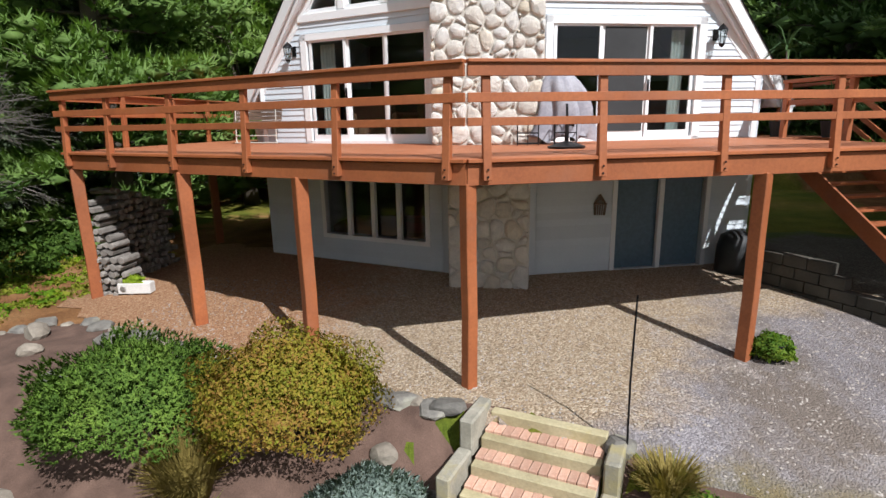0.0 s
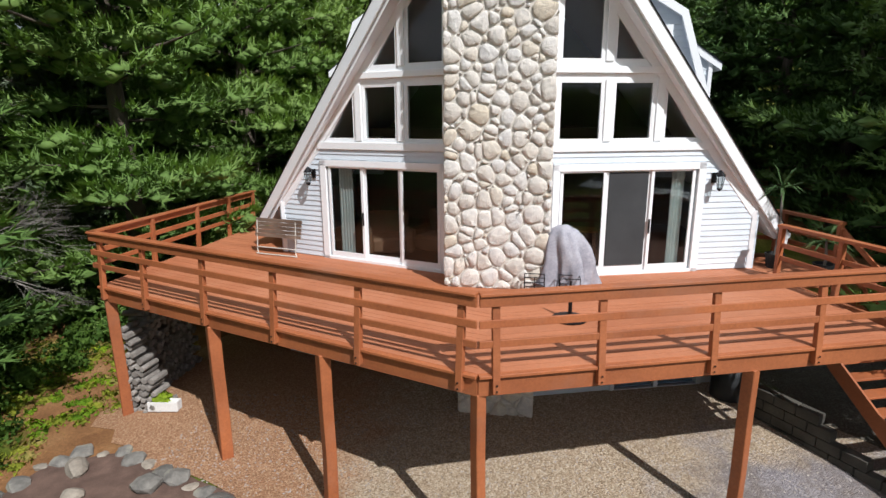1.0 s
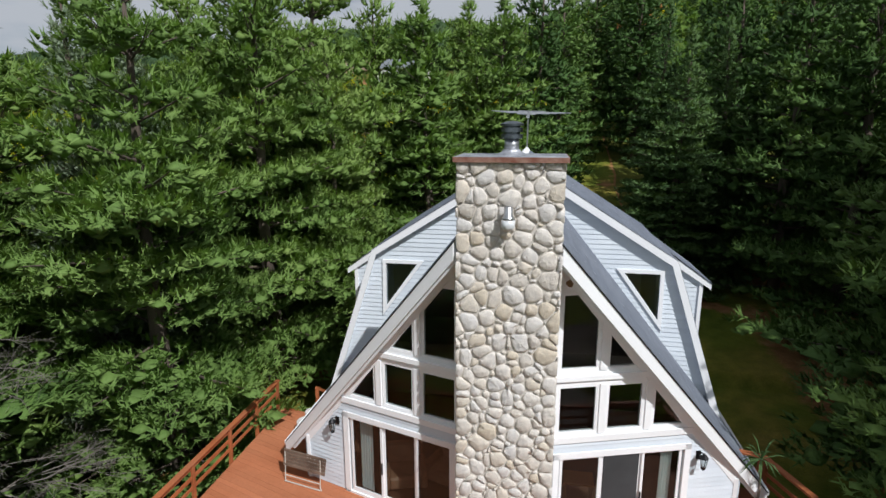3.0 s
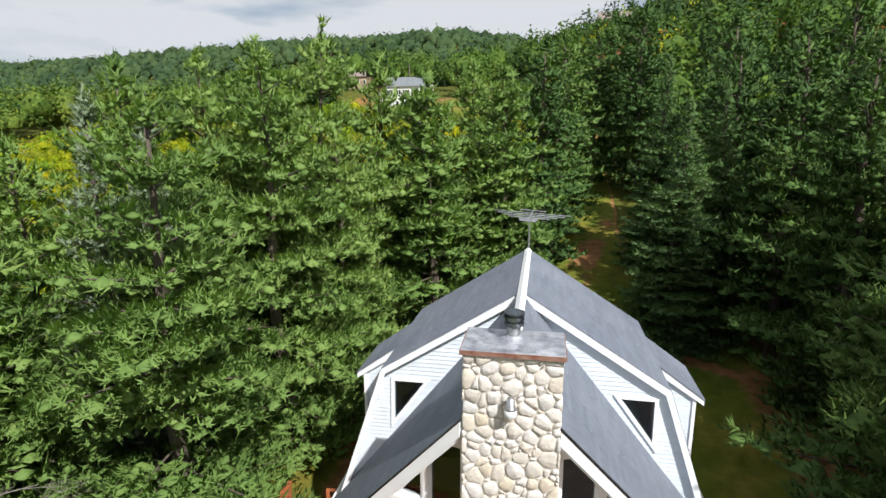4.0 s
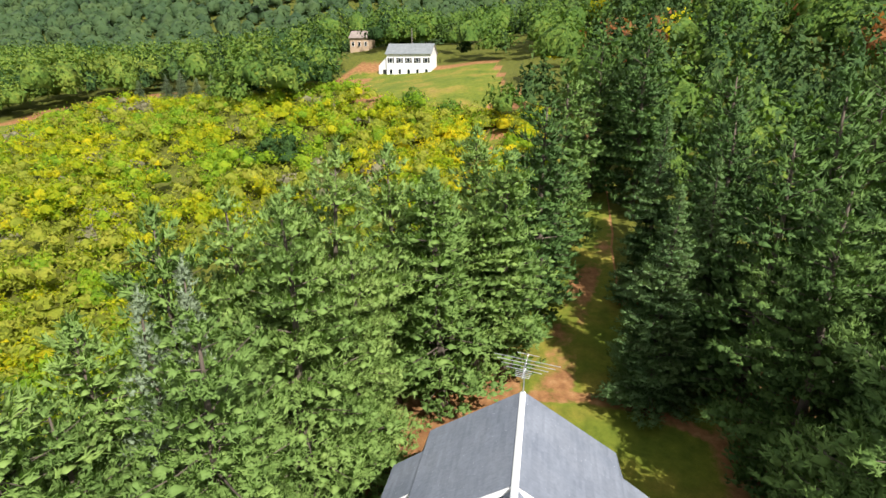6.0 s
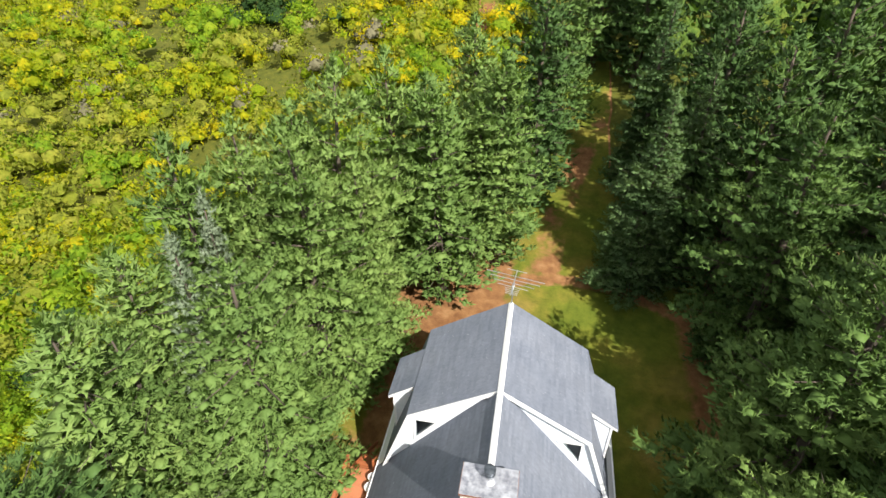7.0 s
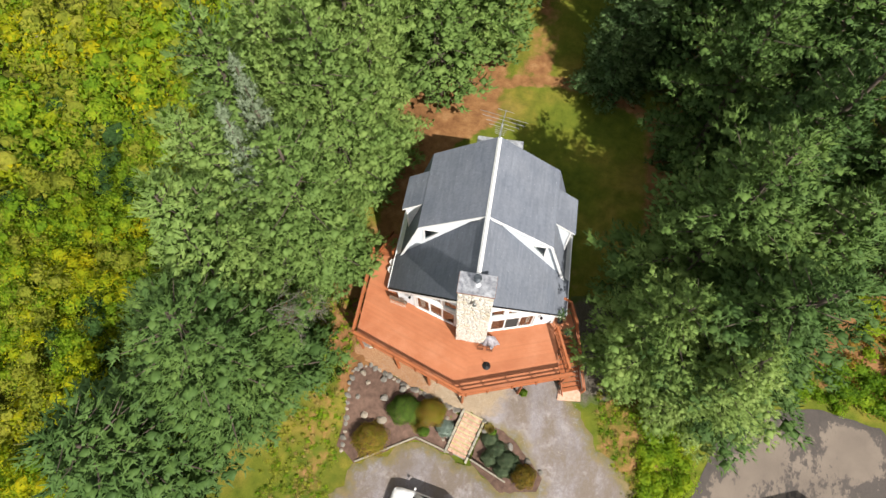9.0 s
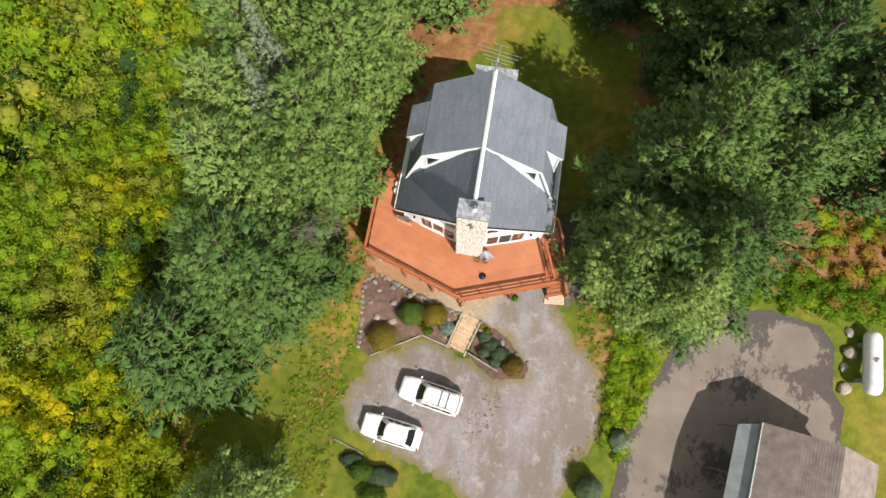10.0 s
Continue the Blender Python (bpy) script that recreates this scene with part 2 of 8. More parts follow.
M["juniper_green"] = leafy("grey_green_juniper", [(0.2, (0.07, 0.11, 0.06)), (0.6, (0.13, 0.18, 0.10)), (0.9, (0.20, 0.25, 0.15))], 0.2, 3)
M["lime"] = leafy("lime_leaves", [(0.2, (0.22, 0.32, 0.02)), (0.8, (0.40, 0.50, 0.05))], 0.4, 3)
M["tarp"] = surface("black_cover", (0.012, 0.013, 0.015), (0.03, 0.032, 0.035), 3, 25, 0.6, 0.3)
M["orange_wood"] = surface("orange_wood", (0.34, 0.14, 0.04), (0.46, 0.20, 0.07), 3, 25, 0.5, 0.1)
M["olive"] = leafy("olive_scrub_leaves", [(0.15, (0.168, 0.209, 0.026)), (0.5, (0.282, 0.326, 0.038)), (0.9, (0.422, 0.404, 0.059))], 0.4, 0.6, fleck=0.9, fleck_scale=2.6, relief=0.5)
M["deep_leaf"] = leafy("deep_green_leaves", [(0.15, (0.022, 0.055, 0.014)), (0.5, (0.045, 0.10, 0.024)), (0.9, (0.085, 0.15, 0.03))], 0.25, fleck=1.1, fleck_scale=1.3, relief=0.8)
# dark ridge green, cooled: the distance haze is put into the leaf colour
M["hazy_ridge_leaf"] = leafy("hazy_ridge_leaves", [(0.15, (0.030, 0.062, 0.028)), (0.5, (0.055, 0.10, 0.038)), (0.9, (0.09, 0.135, 0.045))], 0.2, 0.03, fleck=1.1, fleck_scale=1.3, relief=0.8)
M["bush_leaf"] = leafy("scrub_leaves", [(0.12, (0.105, 0.220, 0.018)), (0.4, (0.185, 0.320, 0.022)), (0.65, (0.285, 0.410, 0.026)), (0.9, (0.43, 0.500, 0.034))], 0.45, 0.6, fleck=0.9, fleck_scale=2.6, relief=0.5)
M["hill_leaf"] = leafy("hillside_leaves", [(0.1, (0.042, 0.094, 0.020)), (0.4, (0.08, 0.155, 0.027)), (0.65, (0.127, 0.20, 0.033)), (0.9, (0.20, 0.25, 0.04))], 0.2, 0.10, 0.75, 0.22, 1.3, 1.1, 0.9)
M["hill_pine"] = leafy("hillside_needles", [(0.12, (0.024, 0.055, 0.020)), (0.45, (0.046, 0.094, 0.028)), (0.9, (0.095, 0.145, 0.036))], 0.12, 0.12, 0.8, 0.22, 1.3, 1.1, 0.9)
M["under_leaf"] = leafy("undergrowth_leaves", [(0.12, (0.026, 0.058, 0.012)), (0.45, (0.052, 0.104, 0.016)), (0.9, (0.10, 0.165, 0.024))], 0.2, 0.8)
M["dead_scrub"] = leafy("bare_grey_scrub", [(0.2, (0.13, 0.125, 0.07)), (0.8, (0.24, 0.22, 0.13))], 0.2)

# ---------------------------------------------------------------- mesh tools
class Geo:
    """Collects vertices and faces of one mesh."""

    def __init__(self):
        self.v, self.f = [], []

    def add(self, verts, faces):
        k = len(self.v)
        self.v.extend(tuple(p) for p in verts)
        self.f.extend(tuple(i + k for i in q) for q in faces)
        return self

    def beam(self, p, q, w, h, up=(0, 0, 1)):
        """A bar from p to q, w wide and h high, centred on the line."""
        p, q = Vector(p), Vector(q)
        d = (q - p).normalized()
        s = d.cross(Vector(up))
        if s.length < 1e-4:
            s = d.cross(Vector((0, 1, 0)))
        s.normalize()
        u = s.cross(d)
        c = [(-w / 2, -h / 2), (w / 2, -h / 2), (w / 2, h / 2), (-w / 2, h / 2)]
        vs = [e + s * a + u * b for e in (p, q) for a, b in c]
        return self.add(vs, [(3, 2, 1, 0), (4, 5, 6, 7), (0, 1, 5, 4), (1, 2, 6, 5), (2, 3, 7, 6), (3, 0, 4, 7)])

    def box(self, x0, y0, z0, x1, y1, z1):
        return self.beam(((x0 + x1) / 2, (y0 + y1) / 2, z0), ((x0 + x1) / 2, (y0 + y1) / 2, z1), abs(x1 - x0), abs(y1 - y0), (0, 1, 0))

    def prism(self, poly, off):
        """A planar polygon pushed out along off."""
        off, n = Vector(off), len(poly)
        vs = [Vector(p) for p in poly] + [Vector(p) + off for p in poly]
        return self.add(vs, [tuple(range(n))[::-1], tuple(range(n, 2 * n))] + [(i, (i + 1) % n, n + (i + 1) % n, n + i) for i in range(n)])

    def tube(self, pts, radii, n=6, cap=True):
        pts = [Vector(p) for p in pts]
        k = len(self.v)
        side = None
        for i, p in enumerate(pts):
            d = (pts[min(i + 1, len(pts) - 1)] - pts[max(i - 1, 0)]).normalized()
            if side is None:
                side = d.cross(Vector((0, 0, 1)))
                if side.length < 1e-3:
                    side = Vector((1, 0, 0))
            side = (side - d * side.dot(d)).normalized()
            u = d.cross(side)
            r = radii[i] if isinstance(radii, (list, tuple)) else radii
            self.v.extend(tuple(p + (side * math.cos(2 * math.pi * j / n) + u * math.sin(2 * math.pi * j / n)) * r) for j in range(n))
        for i in range(len(pts) - 1):
            for j in range(n):
                a, b = k + i * n + j, k + i * n + (j + 1) % n
                self.f.append((a, b, b + n, a + n))
        if cap:
            self.f.append(tuple(range(k, k + n))[::-1])
            e = k + (len(pts) - 1) * n
            self.f.append(tuple(range(e, e + n)))
        return self

    def lathe(self, cx, cy, prof, n=16):
        """Turned body: prof is a list of (radius, z)."""
        k = len(self.v)
        for r, z in prof:
            self.v.extend((cx + r * math.cos(2 * math.pi * j / n), cy + r * math.sin(2 * math.pi * j / n), z) for j in range(n))
        for i in range(len(prof) - 1):
            for j in range(n):
                a, b = k + i * n + j, k + i * n + (j + 1) % n
                self.f.append((a, b, b + n, a + n))
        self.f.append(tuple(range(k, k + n))[::-1])
        e = k + (len(prof) - 1) * n
        self.f.append(tuple(range(e, e + n)))
        return self

    def data(self, name, material, smooth=False, bevel=0.0):
        me = bpy.data.meshes.new(name)
        me.from_pydata(self.v, [], self.f)
        if bevel:
            bm = bmesh.new()
            bm.from_mesh(me)
            bmesh.ops.recalc_face_normals(bm, faces=bm.faces)
            es = [e for e in bm.edges if len(e.link_faces) == 2 and e.calc_face_angle(0) > 0.6]
            bmesh.ops.bevel(bm, geom=es, offset=bevel, segments=1, affect="EDGES", clamp_overlap=True)
            bm.to_mesh(me)
            bm.free()
        me.materials.append(material)
        if smooth:
            me.polygons.foreach_set("use_smooth", [True] * len(me.polygons))
        me.update()
        return me


def put(name, geo, material, parent=None, label="", smooth=False, bevel=0.0):
    """One mesh object, under parent if given."""
    ob = new(name, geo.data(name, material, smooth, bevel))
    if parent is not None:
        ob.parent = parent
        ob.matrix_parent_inverse = parent.matrix_basis.inverted()
    if label:
        ob["label"] = label
    return ob


def share(name, me, m, parent):
    """Another object on an existing mesh."""
    ob = new(name, me)
    ob.parent = parent
    ob.matrix_parent_inverse = parent.matrix_basis.inverted()
    ob.matrix_basis = m
    return ob


def thing(name, label, category, at=(0, 0, 0), group="", kind=""):
    ob = new(name)
    ob.matrix_basis = Matrix.Translation(at)
    return tagged(ob, label, category, group, kind)


def clip_poly(poly, a, b, c):
    """The part of a 2D polygon where a*x + b*y <= c."""
    out = []
    for i, p in enumerate(poly):
        q = poly[(i + 1) % len(poly)]
        dp, dq = a * p[0] + b * p[1] - c, a * q[0] + b * q[1] - c
        if dp <= 0:
            out.append(p)
        if (dp < 0 < dq) or (dq < 0 < dp):
            k = dp / (dp - dq)
            out.append((p[0] + (q[0] - p[0]) * k, p[1] + (q[1] - p[1]) * k))
    return out


def clip_convex(poly, hull):
    """A 2D polygon clipped by a convex, anticlockwise one."""
    for i, (x0, y0) in enumerate(hull):
        x1, y1 = hull[(i + 1) % len(hull)]
        a, b = y1 - y0, x0 - x1
        poly = clip_poly(poly, a, b, a * x0 + b * y0)
        if len(poly) < 3:
            return []
    return poly


def sm(a, b, x):
    t = min(1.0, max(0.0, (x - a) / (b - a)))
    return t * t * (3 - 2 * t)


def fbm(x, y, s, oct=3):
    return noise.fractal(Vector((x * s, y * s, 3.7)), 1.0, 2.0, oct)


def inside(x, y, poly):
    hit, n = False, len(poly)
    for i in range(n):
        (x0, y0), (x1, y1) = poly[i], poly[(i + 1) % n]
        if (y0 > y) != (y1 > y) and x < (x1 - x0) * (y - y0) / (y1 - y0) + x0:
            hit = not hit
    return hit


# ---------------------------------------------------------------- ground
def height(x, y):
    a, b = sm(3.3, 5.7, y), sm(-2.0, 8.0, y)
    w = max(sm(0.9, 3.2, x), sm(-8.7, -10.0, x))
    k = a * (1 - w) + b * w
    z = -1.3 * (1 - k) + 0.25 * sm(7, 10.5, y) * sm(-9, -7.5, x)
    z -= 0.5 * sm(9, 16, x) * sm(14, 4, y)
    s = y - 34
    if s > -10:
        rise = 8 * math.log1p(math.exp(min(s, 400) / 8))
        side = 1.0 - 0.0032 * max(0.0, min(-x - 20, 130)) + 0.004 * max(0.0, min(x - 5, 120))
        z += side * (0.262 * min(rise, 76) + 0.125 * max(0.0, min(rise - 76, 110)))
    if 2.4 < y < 5.8 and -1.2 < x < 1.2:
        q = (5.50 - 0.295 * (x + 0.34) - y) / 0.278
        if -0.6 < x + 0.085 / 0.278 * q * 0.278 + 0.2 < 1.35 and q > 0.15:
            z = min(z, max(-1.42, -0.155 * (q + 1) - 0.16))
    d = math.hypot(x, y - 8)
    far = max(0.0, 1 - abs(y - 620) / 330)
    z += 84 * sm(0, 1, far) * sm(250, -150, x) * (0.82 + 0.18 * sm(-620, -180, x))
    z += 25 * sm(0, 1, max(0.0, 1 - abs(y - 200) / 130)) * sm(0, 100, x)
    z += 4.6 * sm(34, 8, math.hypot(x + 58.5, y - 168)) + 6 * sm(34, 8, math.hypot(x - 18.5, y - 174))
    z += fbm(x, y, 0.012) * 2.5 * sm(60, 160, d) + fbm(x, y, 0.25) * 0.05 * sm(9, 16, d)
    return z


FAR_LAWN = [(-36, 104), (-27, 95), (-12, 93), (-8.5, 100), (-10.5, 122), (-14, 143), (-27, 152), (-48, 152), (-54, 145)]


def brush_zone(x, y):
    edge = -18.5 - 0.0 * y if y < 24 else -18.5 + (y - 24) * 0.16
    return x < edge + 2.0 * math.sin(y * 0.35) and not inside(x, y, FAR_LAWN) and x > -130 + 0.25 * y


def woods_zone(x, y):
    d = math.hypot(x, y)
    if y < 46 and x < 26:
        return False
    if any(inside(x + a, y + b, FAR_LAWN) for a, b in ((4.5, 0), (-4.5, 0), (0, 4.5), (0, -4.5))):
        return False
    if abs(x + 0.355 * y) < 5 and 146 < y < 170 or (-114 < x < -72 and y < 131):
        return False
    if x > 0.62 * y + 14 or x < -1.25 * y - 15:
        return False
    if x > -9 and y > 86:
        return d < 330
    if x < 6 + 0.02 * y and y < 112:
        return x < -75 and y > 98 or (x < -48 and y > 100)
    return d < 330


def litter(x, y):
    """How much bare earth and needle litter covers the grass; 2.0 takes the shade-dark tone under woods and brush."""
    if inside(x, y, FAR_LAWN):
        return 0.0
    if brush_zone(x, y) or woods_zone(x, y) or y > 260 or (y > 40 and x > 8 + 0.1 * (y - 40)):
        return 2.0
    b = 0.0
    # earth round the lawn behind the house: bare where the pines stand, a pale rim, brown litter under the dark trees
    d = math.hypot(x - 3.2, y - 20.0)
    b = max(b, 0.95 * sm(0.5, -3.0, x) * sm(9.0, 10.4, d) * sm(18.0, 15.5, d) * sm(21, 24, y))
    b = max(b, 0.7 * sm(12.7, 13.3, d) * sm(14.6, 13.9, d) * sm(24, 27, y))
    b = max(b, 0.85 * sm(10.0, 12.0, x) * sm(12, 16, y) * sm(34, 30, y))
    b = max(b, 0.22 * sm(4.2, 5.4, x) * sm(8.4, 6.8, x) * sm(9, 11, y) * sm(20, 16, y))
    track = x - 1.3 - 0.1 * (y - 35) - 0.006 * max(0, y - 35) ** 2
    b = max(b, (0.45 + 0.7 * fbm(x, y, 0.3)) * sm(2.0, 0.6, abs(track)) * sm(33, 35, y) * sm(66, 60, y))
    b = max(b, sm(-5.0, -6.4, x) * sm(-9.8, -8.4, x) * sm(4.5, 6.5, y) * sm(27, 20, y))
    b = max(b, 0.8 * sm(-8.0, -9.0, x) * sm(-13.5, -9.0, x) * sm(6.0, 8.5, y) * sm(22, 14, y))
    b = max(b, 0.7 * sm(-8.7, -7.8, x) * sm(11, 14, y) * sm(27, 23, y) * sm(0.5, -5.5, x))
    b = max(b, sm(12.0, 14, x) * sm(10, 14, y) * 0.9 * sm(60, 45, y))
    b = max(b, 0.6 * sm(-11.5, -13, x) * sm(2, 5, y) * sm(-20, -17, x) * sm(30, 24, y))
    b = max(b, 0.4 * sm(8.2, 9.4, x) * sm(12.5, 10.5, x) * sm(-1, 1, y) * sm(8.5, 6.5, y))
    b = max(b, 0.40 * sm(-11.6, -10.2, x) * sm(-8.2, -9.2, x) * sm(-5.5, -2.5, y) * sm(7.5, 5.0, y))
    b = max(b, 0.45 * sm(7.6, 9.0, x) * sm(13.5, 12.0, x) * sm(1.5, 3.5, y) * sm(9.5, 7.5, y))
    b = max(b, 0.50 * sm(17.5, 19.5, x) * sm(30.5, 28.5, x) * sm(10.2, 11.5, y) * sm(18.0, 15.5, y))
    return b


def ground_mat():
    m, n, l, bs = mat_base("grass_and_earth")
    v = coords(n, l)
    big, mid, fine = noise_tex(n, l, v, 0.16, 5), noise_tex(n, l, v, 1.3, 5, 0.6), noise_tex(n, l, v, 22, 4, 0.7)
    grass = ramp(n, l, big, [(0.3, (0.066, 0.108, 0.012)), (0.5, (0.112, 0.142, 0.018)), (0.60, (0.165, 0.158, 0.028)), (0.74, (0.21, 0.165, 0.048))])
    grass = mix(n, l, 0.9, grass, ramp(n, l, mid, [(0.3, (0.68, 0.74, 0.6)), (0.7, (1.42, 1.22, 1.15))]), "MULTIPLY")
    soil = ramp(n, l, mid, [(0.3, (0.16, 0.072, 0.030)), (0.55, (0.26, 0.13, 0.055)), (0.8, (0.36, 0.21, 0.10))])
    at = n.new("ShaderNodeAttribute")
    at.attribute_name = "litter"
    f = math_node(n, l, "ADD", at.outputs["Fac"], math_node(n, l, "MULTIPLY", math_node(n, l, "SUBTRACT", mid, 0.5), 1.1))
    col = mix(n, l, ramp(n, l, f, [(0.3, (0, 0, 0)), (0.62, (1, 1, 1))]), grass, soil)
    # floor under woods and brush: olive, with the plants' shade put into it
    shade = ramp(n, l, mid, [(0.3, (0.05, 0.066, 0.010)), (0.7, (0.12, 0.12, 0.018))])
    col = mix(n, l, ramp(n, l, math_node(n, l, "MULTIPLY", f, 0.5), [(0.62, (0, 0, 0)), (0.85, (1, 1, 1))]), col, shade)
    col = mix(n, l, 0.8, col, ramp(n, l, fine, [(0.3, (0.6, 0.6, 0.6)), (0.7, (1.35, 1.35, 1.35))]), "MULTIPLY")
    l.new(col, bs.inputs["Base Color"])
    bs.inputs["Roughness"].default_value = 0.97
    bs.inputs["Specular IOR Level"].default_value = 0.2
    bump(n, l, bs, math_node(n, l, "ADD", fine, mid), 0.7, 0.05)
    return m


M["ground"] = ground_mat()


def axis(lo, hi, near_lo, near_hi, step, grow=1.12):
    a = [near_lo + i * step for i in range(int((near_hi - near_lo) / step) + 1)]
    s = step
    while a[-1] < hi:
        s *= grow
        a.append(a[-1] + s)
    s = step
    while a[0] > lo:
        s *= grow
        a.insert(0, a[0] - s)
    return a


def build_ground():
    xs, ys = axis(-2200, 2200, -16, 16, 0.35), axis(-1800, 2600, -9, 36, 0.35)
    vs = [(x, y, height(x, y)) for y in ys for x in xs]
    nx = len(xs)
    fs = [(j * nx + i, j * nx + i + 1, (j + 1) * nx + i + 1, (j + 1) * nx + i) for j in range(len(ys) - 1) for i in range(nx - 1)]
    me = bpy.data.meshes.new("ground")
    me.from_pydata(vs, [], fs)
    me.materials.append(M["ground"])
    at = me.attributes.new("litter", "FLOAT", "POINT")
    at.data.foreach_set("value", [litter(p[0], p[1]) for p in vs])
    me.polygons.foreach_set("use_smooth", [True] * len(me.polygons))
    return tagged(new("ground", me), "lawn with brown needle litter rising to a wooded hillside", "ground", kind="structure")


def draped(name, outline, material, off, label, category, kind="structure", rag=0.25, cell=0.6, fringe=1.0):
    """A sheet with a ragged edge laid on the ground; its fringe wears into what lies round it."""
    from mathutils import geometry
    edge = []
    for i, p in enumerate(outline):
        q = outline[(i + 1) % len(outline)]
        n = max(1, int(math.hypot(q[0] - p[0], q[1] - p[1]) / 0.3))
        for j in range(n):
            x, y = p[0] + (q[0] - p[0]) * j / n, p[1] + (q[1] - p[1]) * j / n
            edge.append((x + rag * fbm(x, y, 1.6, 5), y + rag * fbm(x + 40, y, 1.6, 5)))
    x0, x1 = min(p[0] for p in edge), max(p[0] for p in edge)
    y0, y1 = min(p[1] for p in edge), max(p[1] for p in edge)
    pts = [Vector(p) for p in edge]
    y = y0
    while y < y1:
        x = x0
        while x < x1:
            if inside(x, y, edge):
                pts.append(Vector((x, y)))
            x += cell
        y += cell
    ne = len(edge)
    vs, _, fs, *_ = geometry.delaunay_2d_cdt(pts, [(i, (i + 1) % ne) for i in range(ne)], [], 1, 1e-4)
    g = Geo()
    g.add([(p.x, p.y, height(p.x, p.y) + off) for p in vs], fs)
    ob = put(name, g, material, smooth=True)
    e = np.array(edge)
    near = [float(np.min(np.hypot(e[:, 0] - v.co.x, e[:, 1] - v.co.y))) for v in ob.data.vertices]
    at = ob.data.attributes.new("fringe", "FLOAT", "POINT")
    at.data.foreach_set("value", [max(0.0, 1 - d / fringe) for d in near])
    return tagged(ob, label, category, kind=kind)

# ---------------------------------------------------------------- site
def gravel_mat(name, tones, patch, fringe=None, wear=None, fine_scale=42, zones=()):
    """Loose stone. zones: (attribute, three tones) of other stone that takes over where the attribute is high."""
    m, n, l, bs = mat_base(name)
    v = coords(n, l)
    vo = n.new("ShaderNodeTexVoronoi")
    vo.inputs["Scale"].default_value = fine_scale
    l.new(v, vo.inputs["Vector"])
    big, mid = noise_tex(n, l, v, 0.33, 5, 0.6), noise_tex(n, l, v, 1.8, 5, 0.65)
    fine = noise_tex(n, l, v, 70, 3, 0.7)
    col = ramp(n, l, vo.outputs["Color"], [(0.1, tones[0]), (0.5, tones[1]), (0.9, tones[2])])
    f = math_node(n, l, "ADD", math_node(n, l, "MULTIPLY", big, 0.6), math_node(n, l, "MULTIPLY", mid, 0.4))
    col = mix(n, l, ramp(n, l, f, [(0.36, (0, 0, 0)), (0.66, (0.8, 0.8, 0.8))]), col, patch)
    if wear:
        wn2 = math_node(n, l, "ADD", math_node(n, l, "MULTIPLY", noise_tex(n, l, coords(n, l, (1.1, 0.4, 1)), 0.6, 6, 0.65), 0.75), math_node(n, l, "MULTIPLY", noise_tex(n, l, v, 5.0, 5, 0.7), 0.25))
        col = mix(n, l, ramp(n, l, wn2, [(0.42, (0, 0, 0)), (0.58, (0.9, 0.9, 0.9))]), col, wear)
        pale = noise_tex(n, l, v, 0.9, 6, 0.75)
        col = mix(n, l, ramp(n, l, pale, [(0.54, (0, 0, 0)), (0.70, (0.65, 0.65, 0.65))]), col, tones[2])
    for attribute, stones in zones:
        za = n.new("ShaderNodeAttribute")
        za.attribute_name = attribute
        zf = math_node(n, l, "ADD", za.outputs["Fac"], math_node(n, l, "MULTIPLY", math_node(n, l, "SUBTRACT", mid, 0.5), 1.3))
        zf = math_node(n, l, "ADD", zf, math_node(n, l, "MULTIPLY", math_node(n, l, "SUBTRACT", fine, 0.5), 0.5))
        other = ramp(n, l, vo.outputs["Color"], [(0.1, stones[0]), (0.5, stones[1]), (0.9, stones[2])])
        col = mix(n, l, ramp(n, l, zf, [(0.25, (0, 0, 0)), (0.80, (1, 1, 1))]), col, other)
    col = mix(n, l, 0.7, col, ramp(n, l, fine, [(0.3, (0.65, 0.65, 0.65)), (0.7, (1.3, 1.3, 1.3))]), "MULTIPLY")
    if fringe:
        at = n.new("ShaderNodeAttribute")
        at.attribute_name = "fringe"
        ff = math_node(n, l, "ADD", at.outputs["Fac"], math_node(n, l, "MULTIPLY", math_node(n, l, "SUBTRACT", mid, 0.5), 1.6))
        ff = math_node(n, l, "ADD", ff, math_node(n, l, "MULTIPLY", math_node(n, l, "SUBTRACT", fine, 0.5), 0.7))
        turf = ramp(n, l, mid, [(0.35, fringe[0]), (0.65, fringe[1])])
        col = mix(n, l, ramp(n, l, ff, [(0.38, (0, 0, 0)), (0.85, (1, 1, 1))]), col, turf)
    l.new(col, bs.inputs["Base Color"])
    bs.inputs["Roughness"].default_value = 0.95
    bump(n, l, bs, math_node(n, l, "SUBTRACT", fine, vo.outputs["Distance"]), 0.8, 0.03)
    return m


CHIPS = ((0.24, 0.17, 0.105), (0.42, 0.315, 0.21), (0.60, 0.50, 0.38))
SOIL = ((0.26, 0.125, 0.06), (0.38, 0.20, 0.105), (0.50, 0.32, 0.19))
M["gravel"] = gravel_mat("grey_gravel", ((0.20, 0.185, 0.205), (0.31, 0.285, 0.305), (0.48, 0.45, 0.47)), (0.19, 0.165, 0.165), ((0.13, 0.125, 0.04), (0.235, 0.18, 0.09)), (0.20, 0.16, 0.13), zones=(("chips", CHIPS), ("soil", SOIL)))
# stony earth with the shade beside the stairs put into its tones
M["shade_gravel"] = gravel_mat("shade_dark_stony_earth", ((0.07, 0.06, 0.05), (0.13, 0.11, 0.09), (0.26, 0.23, 0.20)), (0.09, 0.08, 0.05), ((0.10, 0.13, 0.03), (0.07, 0.10, 0.02)))


